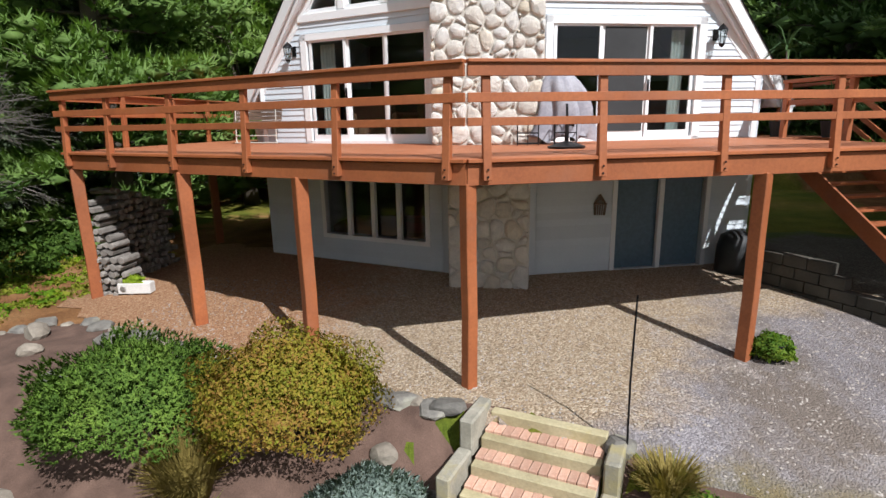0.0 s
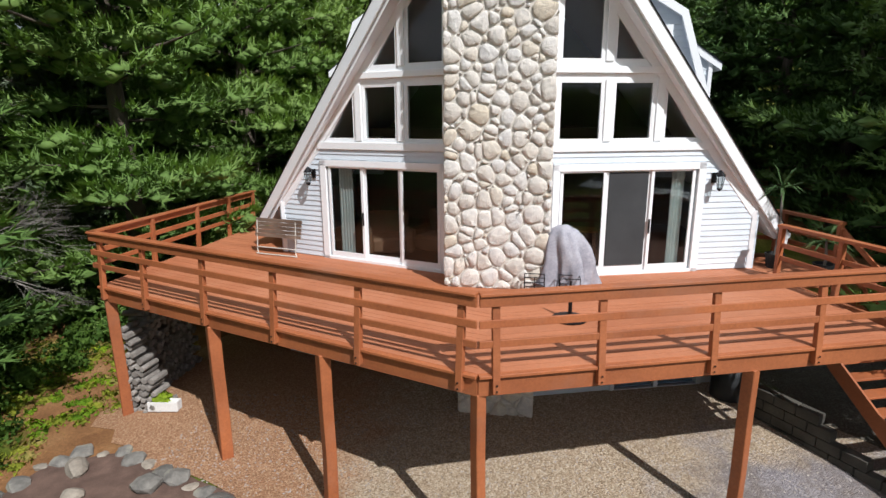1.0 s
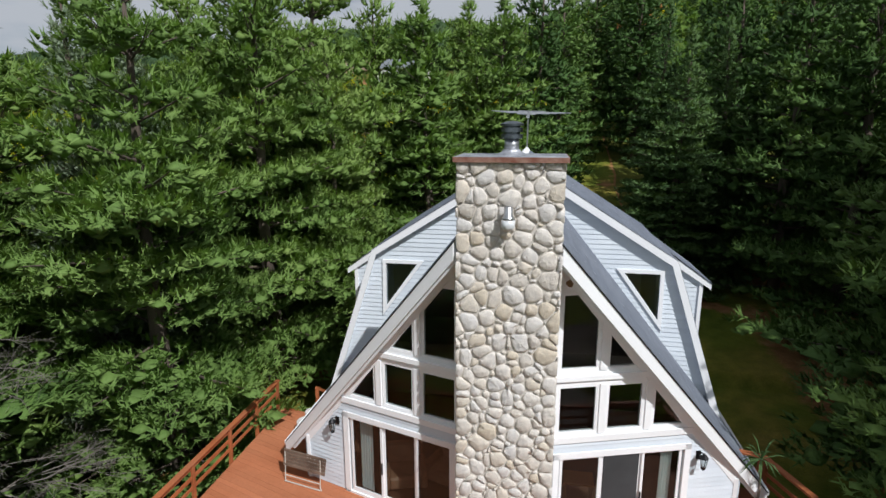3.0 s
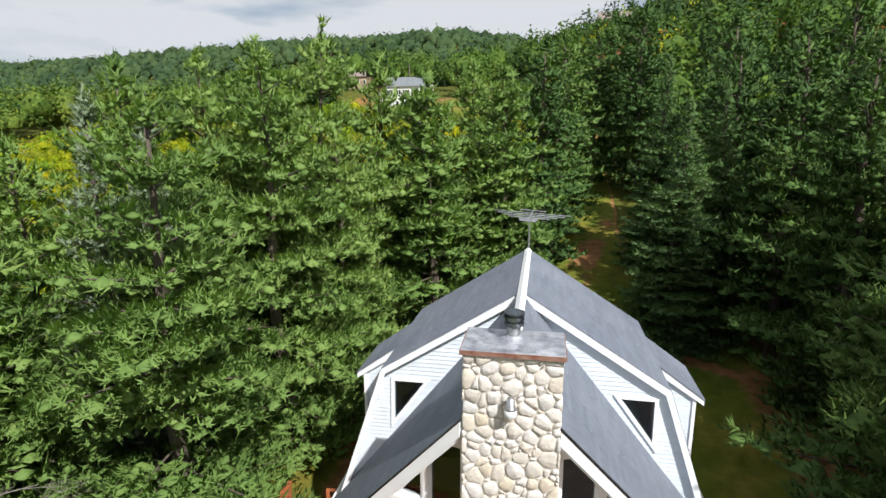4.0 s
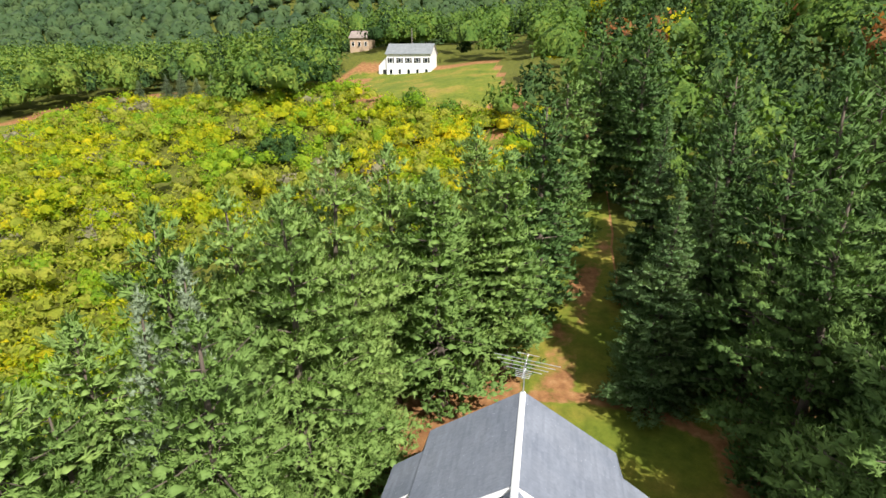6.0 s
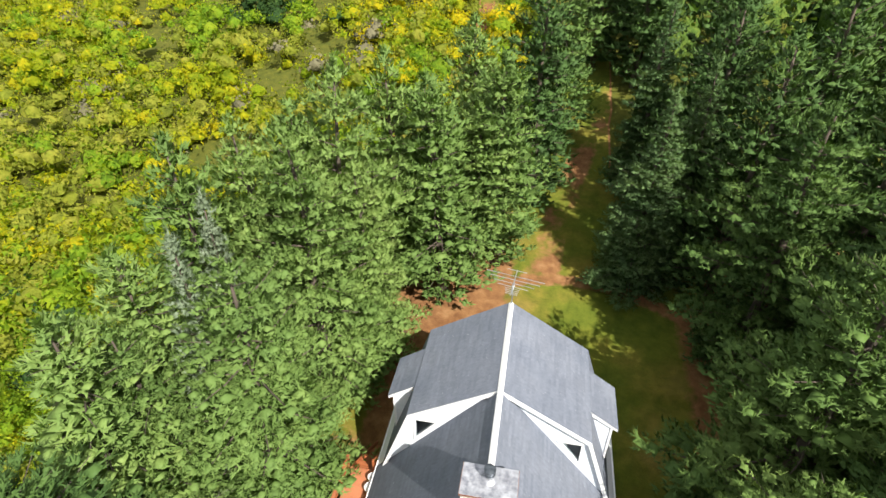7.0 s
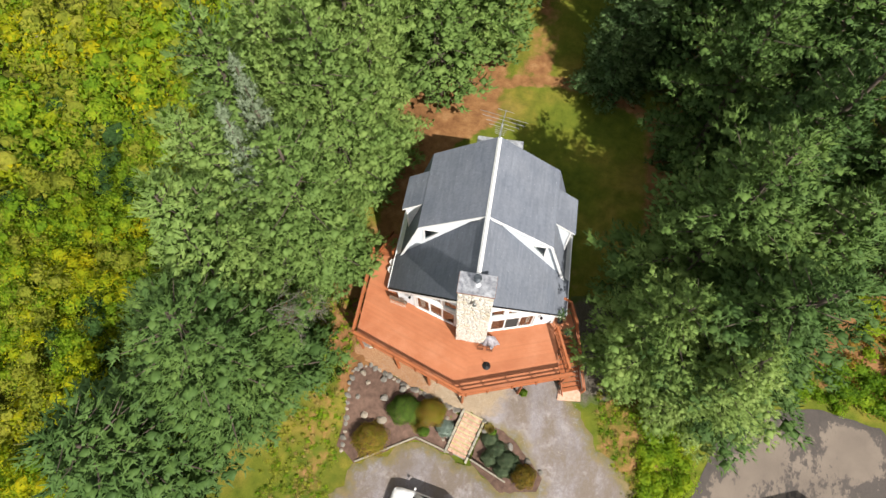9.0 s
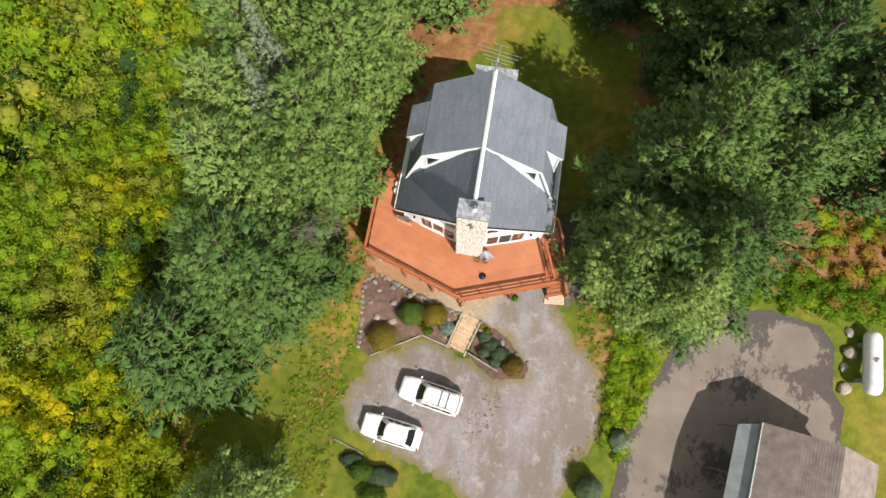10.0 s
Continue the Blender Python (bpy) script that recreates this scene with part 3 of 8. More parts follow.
def lane_mat():
    """Sun-bleached pale asphalt with dark, newer patches and margins."""
    m, n, l, bs = mat_base("worn_asphalt")
    v = coords(n, l)
    big, mid = noise_tex(n, l, v, 0.16, 4, 0.5), noise_tex(n, l, coords(n, l, (1.0, 0.6, 1)), 2.4, 6, 0.75)
    fine = noise_tex(n, l, v, 60, 3, 0.7)
    pale = ramp(n, l, noise_tex(n, l, v, 0.5, 4), [(0.3, (0.15, 0.122, 0.102)), (0.7, (0.20, 0.164, 0.136))])
    dark = ramp(n, l, mid, [(0.3, (0.055, 0.047, 0.044)), (0.7, (0.085, 0.072, 0.066))])
    at = n.new("ShaderNodeAttribute")
    at.attribute_name = "fringe"
    f = math_node(n, l, "ADD", math_node(n, l, "MULTIPLY", big, 1.15), math_node(n, l, "MULTIPLY", mid, 0.55))
    f = math_node(n, l, "ADD", f, math_node(n, l, "MULTIPLY", at.outputs["Fac"], 0.24))
    col = mix(n, l, ramp(n, l, f, [(0.93, (0, 0, 0)), (0.97, (1, 1, 1))]), pale, dark)
    col = mix(n, l, 0.6, col, ramp(n, l, fine, [(0.3, (0.7, 0.7, 0.7)), (0.7, (1.25, 1.25, 1.25))]), "MULTIPLY")
    l.new(col, bs.inputs["Base Color"])
    bs.inputs["Roughness"].default_value = 0.95
    bump(n, l, bs, fine, 0.5, 0.01)
    return m


M["asphalt"] = lane_mat()
build_ground()
drive = draped("driveway", [(-8.4, 8.6), (-7.6, 7.7), (-5.2, 6.95), (-3.2, 6.3), (-1.9, 5.6), (-0.5, 5.4), (0.95, 5.0), (3.4, 4.0), (4.9, 1.6), (2.6, 1.2), (0.6, 2.4), (-0.9, 2.6), (-3.4, 3.4), (-7.4, 0.9), (-8.7, -2.0), (-7.8, -4.2), (-4.0, -5.6), (0.5, -6.8),
                            (3.0, -9.0), (8.6, -9.0), (9.0, -4.5), (11.2, -1.5), (11.0, 2.5), (8.3, 5.0), (7.6, 6.3), (6.3, 7.5), (6.3, 9.2), (5.2, 10.2), (4.6, 11.6), (-0.7, 10.4), (-6.4, 12.2), (-8.2, 12.6)],
               M["gravel"], 0.018, "worn grey gravel driveway with tan chips and red soil under the deck", "driveway", rag=0.4, cell=0.35, fringe=1.3)


def stone_zones(x, y):
    """Shares of tan chips and of reddish soil in the gravel."""
    chips = max(sm(3.2, 0.2, x - 0.45 * (y - 6.0)) * sm(4.9, 5.8, y), 0.8 * sm(7.9, 9.0, y - 0.25 * (x - 3)) * sm(2.0, 4.0, x))
    return chips, sm(-1.2, -4.6, x) * sm(4.6, 6.4, y)


share_of = [stone_zones(v.co.x, v.co.y) for v in drive.data.vertices]
rim_at = drive.data.attributes["fringe"]
rim_at.data.foreach_set("value", [d.value * (1 - max(z)) for d, z in zip(rim_at.data, share_of)])
for k, nm in enumerate(("chips", "soil")):
    at = drive.data.attributes.new(nm, "FLOAT", "POINT")
    at.data.foreach_set("value", [z[k] for z in share_of])
draped("asphalt_lane", [(11.6, -9.5), (12.6, -3.5), (14.2, 1.9), (16.2, 6.6), (19.0, 8.9), (22.6, 9.6), (26.4, 9.0), (27.6, 7.6), (27.7, 4.4), (28.7, 3.3), (28.4, -1.5), (20, -9.5)],
       M["asphalt"], 0.02, "sun-bleached asphalt turning area with dark patches", "asphalt", rag=0.08, cell=0.5, fringe=1.6)
draped("garden_bed", [(-8.3, 7.0), (-7.2, 7.5), (-5.0, 6.9), (-1.7, 5.75), (-0.6, 5.6), (-0.22, 5.55), (-0.5, 4.2), (-0.75, 2.75), (-3.35, 3.45), (-7.0, 1.3), (-8.4, 2.2)],
       M["mulch"], 0.03, "dark brown mulch bed on a slope", "garden bed", rag=0.12, cell=0.3)
draped("garden_bed", [(1.02, 5.12), (1.7, 5.0), (3.5, 4.0), (5.15, 2.3), (4.9, 1.5), (2.6, 1.1), (0.5, 2.55)],
       M["mulch"], 0.045, "mulch bed beside the brick steps", "garden bed", rag=0.12, cell=0.3)
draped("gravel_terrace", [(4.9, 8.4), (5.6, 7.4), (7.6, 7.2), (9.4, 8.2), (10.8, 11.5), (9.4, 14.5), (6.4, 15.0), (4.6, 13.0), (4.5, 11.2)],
       M["shade_gravel"], 0.012, "stony ground beside the stairs, darkened for the shade there", "gravel", rag=0.4, cell=0.4)

# ---------------------------------------------------------------- house
X0 = -0.72                       # the ridge line
DECK_Z = 2.80
RIDGE, PITCH = 10.84, 1.25       # main roof: z = RIDGE - PITCH * |u|


def wall_at(u, z, out=0.0):
    """A point of the prow-shaped front wall, out metres in front of it."""
    s = 1 if u >= 0 else -1
    k = math.hypot(1, 0.32)
    return Vector((X0 + u + s * 0.32 * out / k, 10.0 + 0.32 * abs(u) - out / k, z))


def rect(u0, z0, u1, z1):
    return [(u0, z0), (u1, z0), (u1, z1), (u0, z1)]


house = thing("house", "pale blue-grey sided chalet house with tall gable windows and white trim", "house", (X0, 14, 0))


def siding(wall, region, place, exposure, z0, z1, u0, u1, lip=0.018):
    """Lapped boards over convex regions of (u, z); place(u, z, out) maps to the world."""
    z = z0
    while z < z1:
        for hull in region:
            q = clip_convex([(u0, z), (u1, z), (u1, z + exposure), (u0, z + exposure)], hull)
            if len(q) < 3:
                continue
            g = Geo()
            n = len(q)
            front = [place(u, w, 0.004 + lip * (1 - (w - z) / exposure)) for u, w in q]
            back = [place(u, w, -0.01) for u, w in q]
            g.add(front + back, [tuple(range(n)), tuple(range(n, 2 * n))[::-1]] + [(i, (i + 1) % n, n + (i + 1) % n, n + i)[::-1] for i in range(n)])
            put("siding_board", g, M["siding"], wall)
        z += exposure


SOFF = 0.45                      # vertical depth of the roof slab


def soffit_z(u):
    return RIDGE - SOFF - PITCH * abs(u)


# upper front walls with their openings
UP_OPEN = [rect(1.08, 5.43, 1.85, 6.48), rect(2.08, 5.43, 2.81, 6.48), [(3.06, 5.43), (3.76, 5.43), (3.06, 6.40)],
           [(1.08, 6.85), (1.82, 6.85), (1.82, 7.88), (1.37, 8.46), (1.08, 8.46)], [(2.05, 6.85), (2.64, 6.85), (2.05, 7.66)]]
DOOR_PANES = [(1.20, 1.96), (2.08, 2.84), (2.94, 3.70)]


def front_wall(side):
    wall = tagged(new("wall"), kind="")
    wall.parent = house
    wall.matrix_parent_inverse = house.matrix_basis.inverted()
    top = [(0.6, 2.6), (5.08, 2.6), (5.08, soffit_z(5.08) + 0.1), (0.6, soffit_z(0.6) + 0.1)]
    g = Geo()
    # sheathing behind siding: beside and over the door, and the glazed gable as a grid of white framing
    k = Vector(wall_at(side * 1.0, 0, -0.14)) - wall_at(side * 1.0, 0, 0)

    def slab(poly, dst, mat_depth=k):
        q = clip_convex(poly, top)
        if len(q) >= 3:
            pts = [wall_at(side * u, z) for u, z in q]
            dst.prism(pts if side > 0 else pts[::-1], mat_depth)

    slab(rect(0.6, 2.6, 1.12, 5.25), g)
    slab(rect(3.80, 2.6, 5.08, 5.25), g)
    slab(rect(1.12, 4.90, 3.80, 5.25), g)
    slab(rect(1.12, 2.6, 3.80, 2.82), g)
    slab(rect(3.95, 5.25, 5.08, 7.0), g)
    put("sheathing", g, M["siding"], wall)
    # white framing of the glazing: everything above the sill that is not glass
    class Each:
        def prism(self, pts, off):
            put("gable_frame", Geo().prism(pts, off), M["trim"], wall, "white-painted timber framing")

    fr = Each()
    slab(rect(0.6, 5.22, 3.98, 5.43), fr)
    for a, b in ((0.6, 1.08), (1.85, 2.08), (2.81, 3.06)):
        slab(rect(a, 5.43, b, 6.48), fr)
    slab([(3.76, 5.43), (3.98, 5.43), (3.98, 5.60), (3.06, 6.80), (3.06, 6.40)], fr)
    slab(rect(0.6, 6.48, 3.06, 6.85), fr)
    slab(rect(3.06, 6.48, 4.5, 9.0), fr)
    for a, b in ((0.6, 1.08), (1.82, 2.05)):
        slab(rect(a, 6.85, b, 7.88), fr)
    slab([(2.64, 6.85), (3.4, 6.85), (3.4, 7.66), (2.05, 9.0), (2.05, 7.66)], fr)
    slab([(1.82, 7.66), (2.05, 7.66), (2.05, 9.6), (1.37, 9.6), (1.37, 8.46), (1.82, 7.88)], fr)
    slab(rect(0.6, 8.46, 1.37, 10.6), fr)
    slab(rect(0.6, 7.88, 1.08, 8.46), fr)
    # raised casings round the lights
    for poly in UP_OPEN:
        cu, cz = sum(p[0] for p in poly) / len(poly), sum(p[1] for p in poly) / len(poly)
        big = [(cu + (u - cu) * 1.0, cz + (z - cz) * 1.0) for u, z in poly]
        win = Geo()
        n = len(poly)
        for i in range(n):
            p, q = big[i], big[(i + 1) % n]
            win.beam(wall_at(side * p[0], p[1], -0.03), wall_at(side * q[0], q[1], -0.03), 0.05, 0.05, (0, -1, 0))
        w = put("window", win, M["trim"], house, "fixed light with white sash")
        gl = Geo()
        pts = [wall_at(side * u, z, -0.05) for u, z in poly]
        gl.prism(pts if side > 0 else pts[::-1], k * 0.05)
        pane = put("pane", gl, M["glass"], w)
    # mullion and rail faces, proud of the framing
    class Board:
        def prism(self, pts, off):
            put("trim_board", Geo().prism(pts, off), M["trim"], wall, "white trim board", bevel=0.006)

    tr = Board()
    for a, b in ((1.89, 2.04), (2.86, 3.01)):
        tr.prism([wall_at(side * u, z, 0.002) for u, z in rect(a, 5.40, b, 6.52)][::side], wall_at(side, 0, 0.03) - wall_at(side, 0, 0))
    tr.prism([wall_at(side * u, z, 0.002) for u, z in rect(1.86, 6.83, 2.01, 7.95)][::side], wall_at(side, 0, 0.03) - wall_at(side, 0, 0))
    tr.prism([wall_at(side * u, z, 0.002) for u, z in rect(0.6, 6.62, 3.02, 6.74)][::side], wall_at(side, 0, 0.06) - wall_at(side, 0, 0))
    tr.prism([wall_at(side * u, z, 0.002) for u, z in rect(0.6, 5.22, 3.98, 5.37)][::side], wall_at(side, 0, 0.05) - wall_at(side, 0, 0))
    # frieze board below the soffit
    fz = [(1.0, soffit_z(1.0)), (1.0, soffit_z(1.0) - 0.26), (5.06, soffit_z(5.06) - 0.26), (5.06, soffit_z(5.06))]
    tr.prism([wall_at(side * u, z, 0.002) for u, z in fz][::-side], wall_at(side, 0, 0.025) - wall_at(side, 0, 0))
    # boards
    place = lambda u, z, o: wall_at(side * u, z, o)
    region = [[(3.96, DECK_Z), (5.08, DECK_Z), (5.08, soffit_z(5.08)), (3.96, soffit_z(3.96))], [(0.9, 4.99), (3.96, 4.99), (3.96, 5.22), (0.9, 5.22)],
              [(0.9, DECK_Z), (1.02, DECK_Z), (1.02, 4.99), (0.9, 4.99)]]
    siding(wall, region, place, 0.115, DECK_Z + 0.02, 6.0, 0.9, 5.08)
    g = Geo()
    g.beam(wall_at(side * 5.06, 2.7, 0.02), wall_at(side * 5.06, 4.0, 0.02), 0.09, 0.05, (0, -1, 0))
    put("corner_board", g, M["trim"], wall)
    # sliding door: casing, three leaves
    door = Geo()
    for a, b in (((1.0, 2.80), (1.12, 4.98)), ((3.80, 2.80), (3.94, 4.98)), ((1.0, 4.86), (3.94, 4.99)), ((1.0, 2.80), (3.94, 2.86))):
        door.prism([wall_at(side * u, z, -0.02) for u, z in rect(a[0], a[1], b[0], b[1])][::side], wall_at(side, 0, 0.055) - wall_at(side, 0, -0.02))
    d = put("sliding_door", door, M["trim"], house, "white sliding patio door with three glass leaves")
    for i, (a, b) in enumerate(DOOR_PANES):
        lf = Geo()
        o = -0.02 if i != 1 else -0.065
        wd = 0.055
        for r in (rect(a - wd, 2.86, a, 4.88), rect(b, 2.86, b + wd, 4.88), rect(a, 2.86, b, 2.98), rect(a, 4.82, b, 4.88)):
            lf.prism([wall_at(side * u, z, o) for u, z in r][::side], wall_at(side, 0, o + 0.04) - wall_at(side, 0, o))
        put("door_leaf", lf, M["trim"], d)
        gl = Geo()
        gl.prism([wall_at(side * u, z, o + 0.01) for u, z in rect(a, 2.98, b, 4.82)][::side], wall_at(side, 0, o + 0.018) - wall_at(side, 0, o + 0.01))
        put("pane", gl, M["glass"], d)
        if side > 0 and i == 1:
            sc = Geo()
            sc.prism([wall_at(side * u, z, -0.01) for u, z in rect(a, 2.98, b, 4.82)][::side], wall_at(side, 0, -0.007) - wall_at(side, 0, -0.01))
            put("insect_screen", sc, M["screen"], d, "dark insect screen")
    hg = Geo()
    hu = 2.89
    hg.beam(wall_at(side * hu, 3.62, 0.05), wall_at(side * hu, 3.90, 0.05), 0.03, 0.04, (0, -1, 0))
    put("door_handle", hg, M["dark_metal"], d, "black pull handle")


front_wall(1)
front_wall(-1)


# basement front, set under the deck
def basement(side):
    wall = put("wall", Geo(), M["siding"], house)
    k = wall_at(side, 0, -0.2) - wall_at(side, 0, 0)
    holes = [(1.25, 3.60, 0.86, 2.02)] if side < 0 else [(2.44, 4.22, 0.28, 2.30)]
    u0, u1, z0, z1 = holes[0]
    g = Geo()
    for r in (rect(0.6, -0.3, u0, 2.6), rect(u1, -0.3, 5.08, 2.6), rect(u0, -0.3, u1, z0), rect(u0, z1, u1, 2.6)):
        g.prism([wall_at(side * u, z) for u, z in r][::side], k)
    put("sheathing", g, M["siding"], wall)
    place = lambda u, z, o: wall_at(side * u, z, o)
    siding(wall, [rect(0.9, 0.3, u0 - 0.09, 2.5), rect(u1 + 0.09, 0.3, 5.08, 2.5), rect(u0 - 0.09, 0.3, u1 + 0.09, z0 - 0.09), rect(u0 - 0.09, z1 + 0.09, u1 + 0.09, 2.5)],
           place, 0.13, 0.3, 2.5, 0.9, 5.08)
    cs = Geo()
    for r in (rect(u0 - 0.09, z0 - 0.09, u0, z1 + 0.09), rect(u1, z0 - 0.09, u1 + 0.09, z1 + 0.09), rect(u0, z1, u1, z1 + 0.09), rect(u0, z0 - 0.09, u1, z0)):
        cs.prism([wall_at(side * u, z, -0.05) for u, z in r][::side], wall_at(side, 0, 0.04) - wall_at(side, 0, -0.05))
    n = 4 if side < 0 else 2
    for i in range(1, n):
        uu = u0 + (u1 - u0) * i / n
        cs.prism([wall_at(side * u, z, -0.06) for u, z in rect(uu - 0.045, z0, uu + 0.045, z1)][::side], wall_at(side, 0, 0.03) - wall_at(side, 0, -0.06))
    w = put("window" if side < 0 else "patio_door", cs, M["trim"], house, "four-light white casement window" if side < 0 else "sliding basement door with grey-blue leaves")
    for i in range(n):
        a, b = u0 + (u1 - u0) * i / n + 0.045, u0 + (u1 - u0) * (i + 1) / n - 0.045
        gl = Geo()
        gl.prism([wall_at(side * u, z, -0.09) for u, z in rect(a - 0.03, z0, b + 0.03, z1)][::side], wall_at(side, 0, -0.08) - wall_at(side, 0, -0.09))
        put("pane" if side < 0 else "door_leaf", gl, M["glass"] if side < 0 else M["door_blue"], w)


M["door_blue"] = plain("grey_blue_door", (0.10, 0.16, 0.22), 0.35)
basement(-1)
basement(1)

# side, back and inner walls
g = Geo()
for s in (-1, 1):
    x = X0 + s * 5.08
    g.box(x - 0.09, 11.64, -0.3, x + 0.09, 19.3, 4.0)
g.box(X0 - 5.08, 19.2, -0.3, X0 + 5.08, 19.4, 4.3)
g.prism([(X0 - 5.0, 19.3, 4.0), (X0 + 5.0, 19.3, 4.0), (X0 + 3.9, 19.3, 7.9), (X0, 19.3, 10.3), (X0 - 3.9, 19.3, 7.9)], (0, 0.1, 0))
put("wall", g, M["siding"], house, "sided side and back walls")
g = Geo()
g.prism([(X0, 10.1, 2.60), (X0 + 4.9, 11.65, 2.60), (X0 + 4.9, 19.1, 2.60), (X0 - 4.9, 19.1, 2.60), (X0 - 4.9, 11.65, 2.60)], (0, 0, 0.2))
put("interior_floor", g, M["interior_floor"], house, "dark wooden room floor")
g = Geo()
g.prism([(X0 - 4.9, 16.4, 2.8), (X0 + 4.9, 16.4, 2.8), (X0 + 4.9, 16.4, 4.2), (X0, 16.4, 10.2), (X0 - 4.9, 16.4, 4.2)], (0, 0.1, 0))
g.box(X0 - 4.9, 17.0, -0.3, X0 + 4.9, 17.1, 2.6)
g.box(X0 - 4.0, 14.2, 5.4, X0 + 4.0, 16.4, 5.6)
put("interior_wall", g, M["interior"], house, "inner wall and loft edge, room dimness put into dark plaster")


# main roof: two slabs with a prow-shaped front edge, and the gambrel behind
def prow(u):
    return 9.08 + 0.495 * abs(u)


def shingles(parent, p00, p10, p01, p11, courses, lift=0.012, name="shingles"):
    """Overlapping courses over a four-cornered slope; p0* eave, p1* ridge."""
    g = Geo()
    a0, a1, b0, b1 = Vector(p00), Vector(p10), Vector(p01), Vector(p11)
    nrm = (b0 - a0).cross(a1 - a0).normalized()
    if nrm.z < 0:
        nrm = -nrm
    rnd = random.Random(courses * 7 + int(abs(a0.x) * 10))
    for i in range(courses):
        t0, t1 = i / courses, (i + 1) / courses
        la, lb = a0.lerp(a1, t0), b0.lerp(b1, t0)
        ha, hb = a0.lerp(a1, t1), b0.lerp(b1, t1)
        n = max(1, int((lb - la).length / 0.95))
        sh = rnd.random()
        cuts = [0.0] + [(k + sh) / n for k in range(n) if 0 < (k + sh) / n < 1] + [1.0]
        for c0, c1 in zip(cuts, cuts[1:]):
            e = lift * (0.8 + 0.4 * rnd.random())
            q = [la.lerp(lb, c0) + nrm * e, la.lerp(lb, c1) + nrm * e, ha.lerp(hb, c1) + nrm * 0.003, ha.lerp(hb, c0) + nrm * 0.003, la.lerp(lb, c0) - nrm * 0.004, la.lerp(lb, c1) - nrm * 0.004]
            g.add(q, [(0, 1, 2, 3), (4, 5, 1, 0)])
    return put(name, g, M["shingle"], parent, "grey asphalt shingle courses")


EAVE_U, BACK = 5.86, 19.75


def roof_z(u):
    return RIDGE - PITCH * abs(u)


for s in (-1, 1):
    slab = Geo()
    uz = [(0.0, RIDGE), (EAVE_U, roof_z(EAVE_U)), (EAVE_U, roof_z(EAVE_U) - 0.12), (EAVE_U - 0.27, roof_z(EAVE_U) - 0.14), (0.0, RIDGE - SOFF)]
    outer = [(0.93, roof_z(0.93))] + uz[1:4] + [(0.93, roof_z(0.93) - SOFF)]
    inner = [(0.0, RIDGE), (0.93, roof_z(0.93)), (0.93, roof_z(0.93) - SOFF), (0.0, RIDGE - SOFF)]
    for prof, edge in ((outer, prow), (inner, lambda u: 10.45)):
        fr = [(X0 + s * u, edge(u), z) for u, z in prof]
        bk = [(X0 + s * u, 19.6, z) for u, z in prof]
        n = len(prof)
        slab.add(fr + bk, [tuple(range(n)), tuple(range(n, 2 * n))[::-1]] + [(i, (i + 1) % n, n + (i + 1) % n, n + i) for i in range(n)])
    roof = put("roof", slab, M["trim"], house, "steep shingled roof slope with white soffit")
    shingles(roof, (X0 + s * (EAVE_U + 0.03), prow(EAVE_U) - 0.03, roof_z(EAVE_U + 0.03)), (X0 + s * 0.93, prow(0.93) - 0.03, roof_z(0.93)), (X0 + s * (EAVE_U + 0.03), 14.45, roof_z(EAVE_U + 0.03)), (X0 + s * 0.93, 14.45, roof_z(0.93)), 49)
    shingles(roof, (X0 + s * 0.93, 10.45, roof_z(0.93)), (X0, 10.45, RIDGE), (X0 + s * 0.93, 14.45, roof_z(0.93)), (X0, 14.45, RIDGE), 9)
    fa = Geo()
    a, b = Vector((X0 + s * 0.96, prow(0.96) - 0.035, roof_z(0.96) - 0.16)), Vector((X0 + s * EAVE_U, prow(EAVE_U) - 0.035, roof_z(EAVE_U) - 0.14))
    lift = Vector((0, 0, 0.15))
    sink = Vector((0, 0, -0.21))
    quad = [a + lift, b + lift, b + sink, a + sink]
    fa.prism(quad if s < 0 else quad[::-1], Vector((s * 0.02, -0.045, 0)))
    put("fascia", fa, M["trim"], roof, "white rake fascia", bevel=0.006)
    ed = Geo()
    ed.beam(a + Vector((0, -0.03, 0.165)), b + Vector((0, -0.03, 0.165)), 0.09, 0.02, (0, -0.25, 1))
    put("drip_edge", ed, M["dark_metal"], roof)
    gt = Geo()
    xg = X0 + s * (EAVE_U + 0.04)
    gt.beam((xg, prow(EAVE_U) + 0.02, roof_z(EAVE_U) - 0.09), (xg, 19.5, roof_z(EAVE_U) - 0.09), 0.11, 0.10)
    put("gutter", gt, M["trim"], roof, "white eave gutter")

# rear extension below the ridge
put("rear_wall", Geo().box(X0 - 1.42, 19.42, -0.2, X0 + 1.46, 22.1, 7.45), M["siding"], house, "sided wall of the rear extension")
g = Geo()
g.prism([(X0 - 1.52, 19.5, 7.62), (X0 + 1.56, 19.5, 7.62), (X0 + 1.56, 22.25, 7.46), (X0 - 1.52, 22.25, 7.46)], (0, 0, 0.10))
rear = put("rear_roof", g, M["lead"], house, "low grey sheet roof of the rear extension", bevel=0.01)
put("rear_fascia", Geo().box(X0 - 1.50, 22.12, 7.30, X0 + 1.54, 22.20, 7.46), M["trim"], rear, "white fascia")

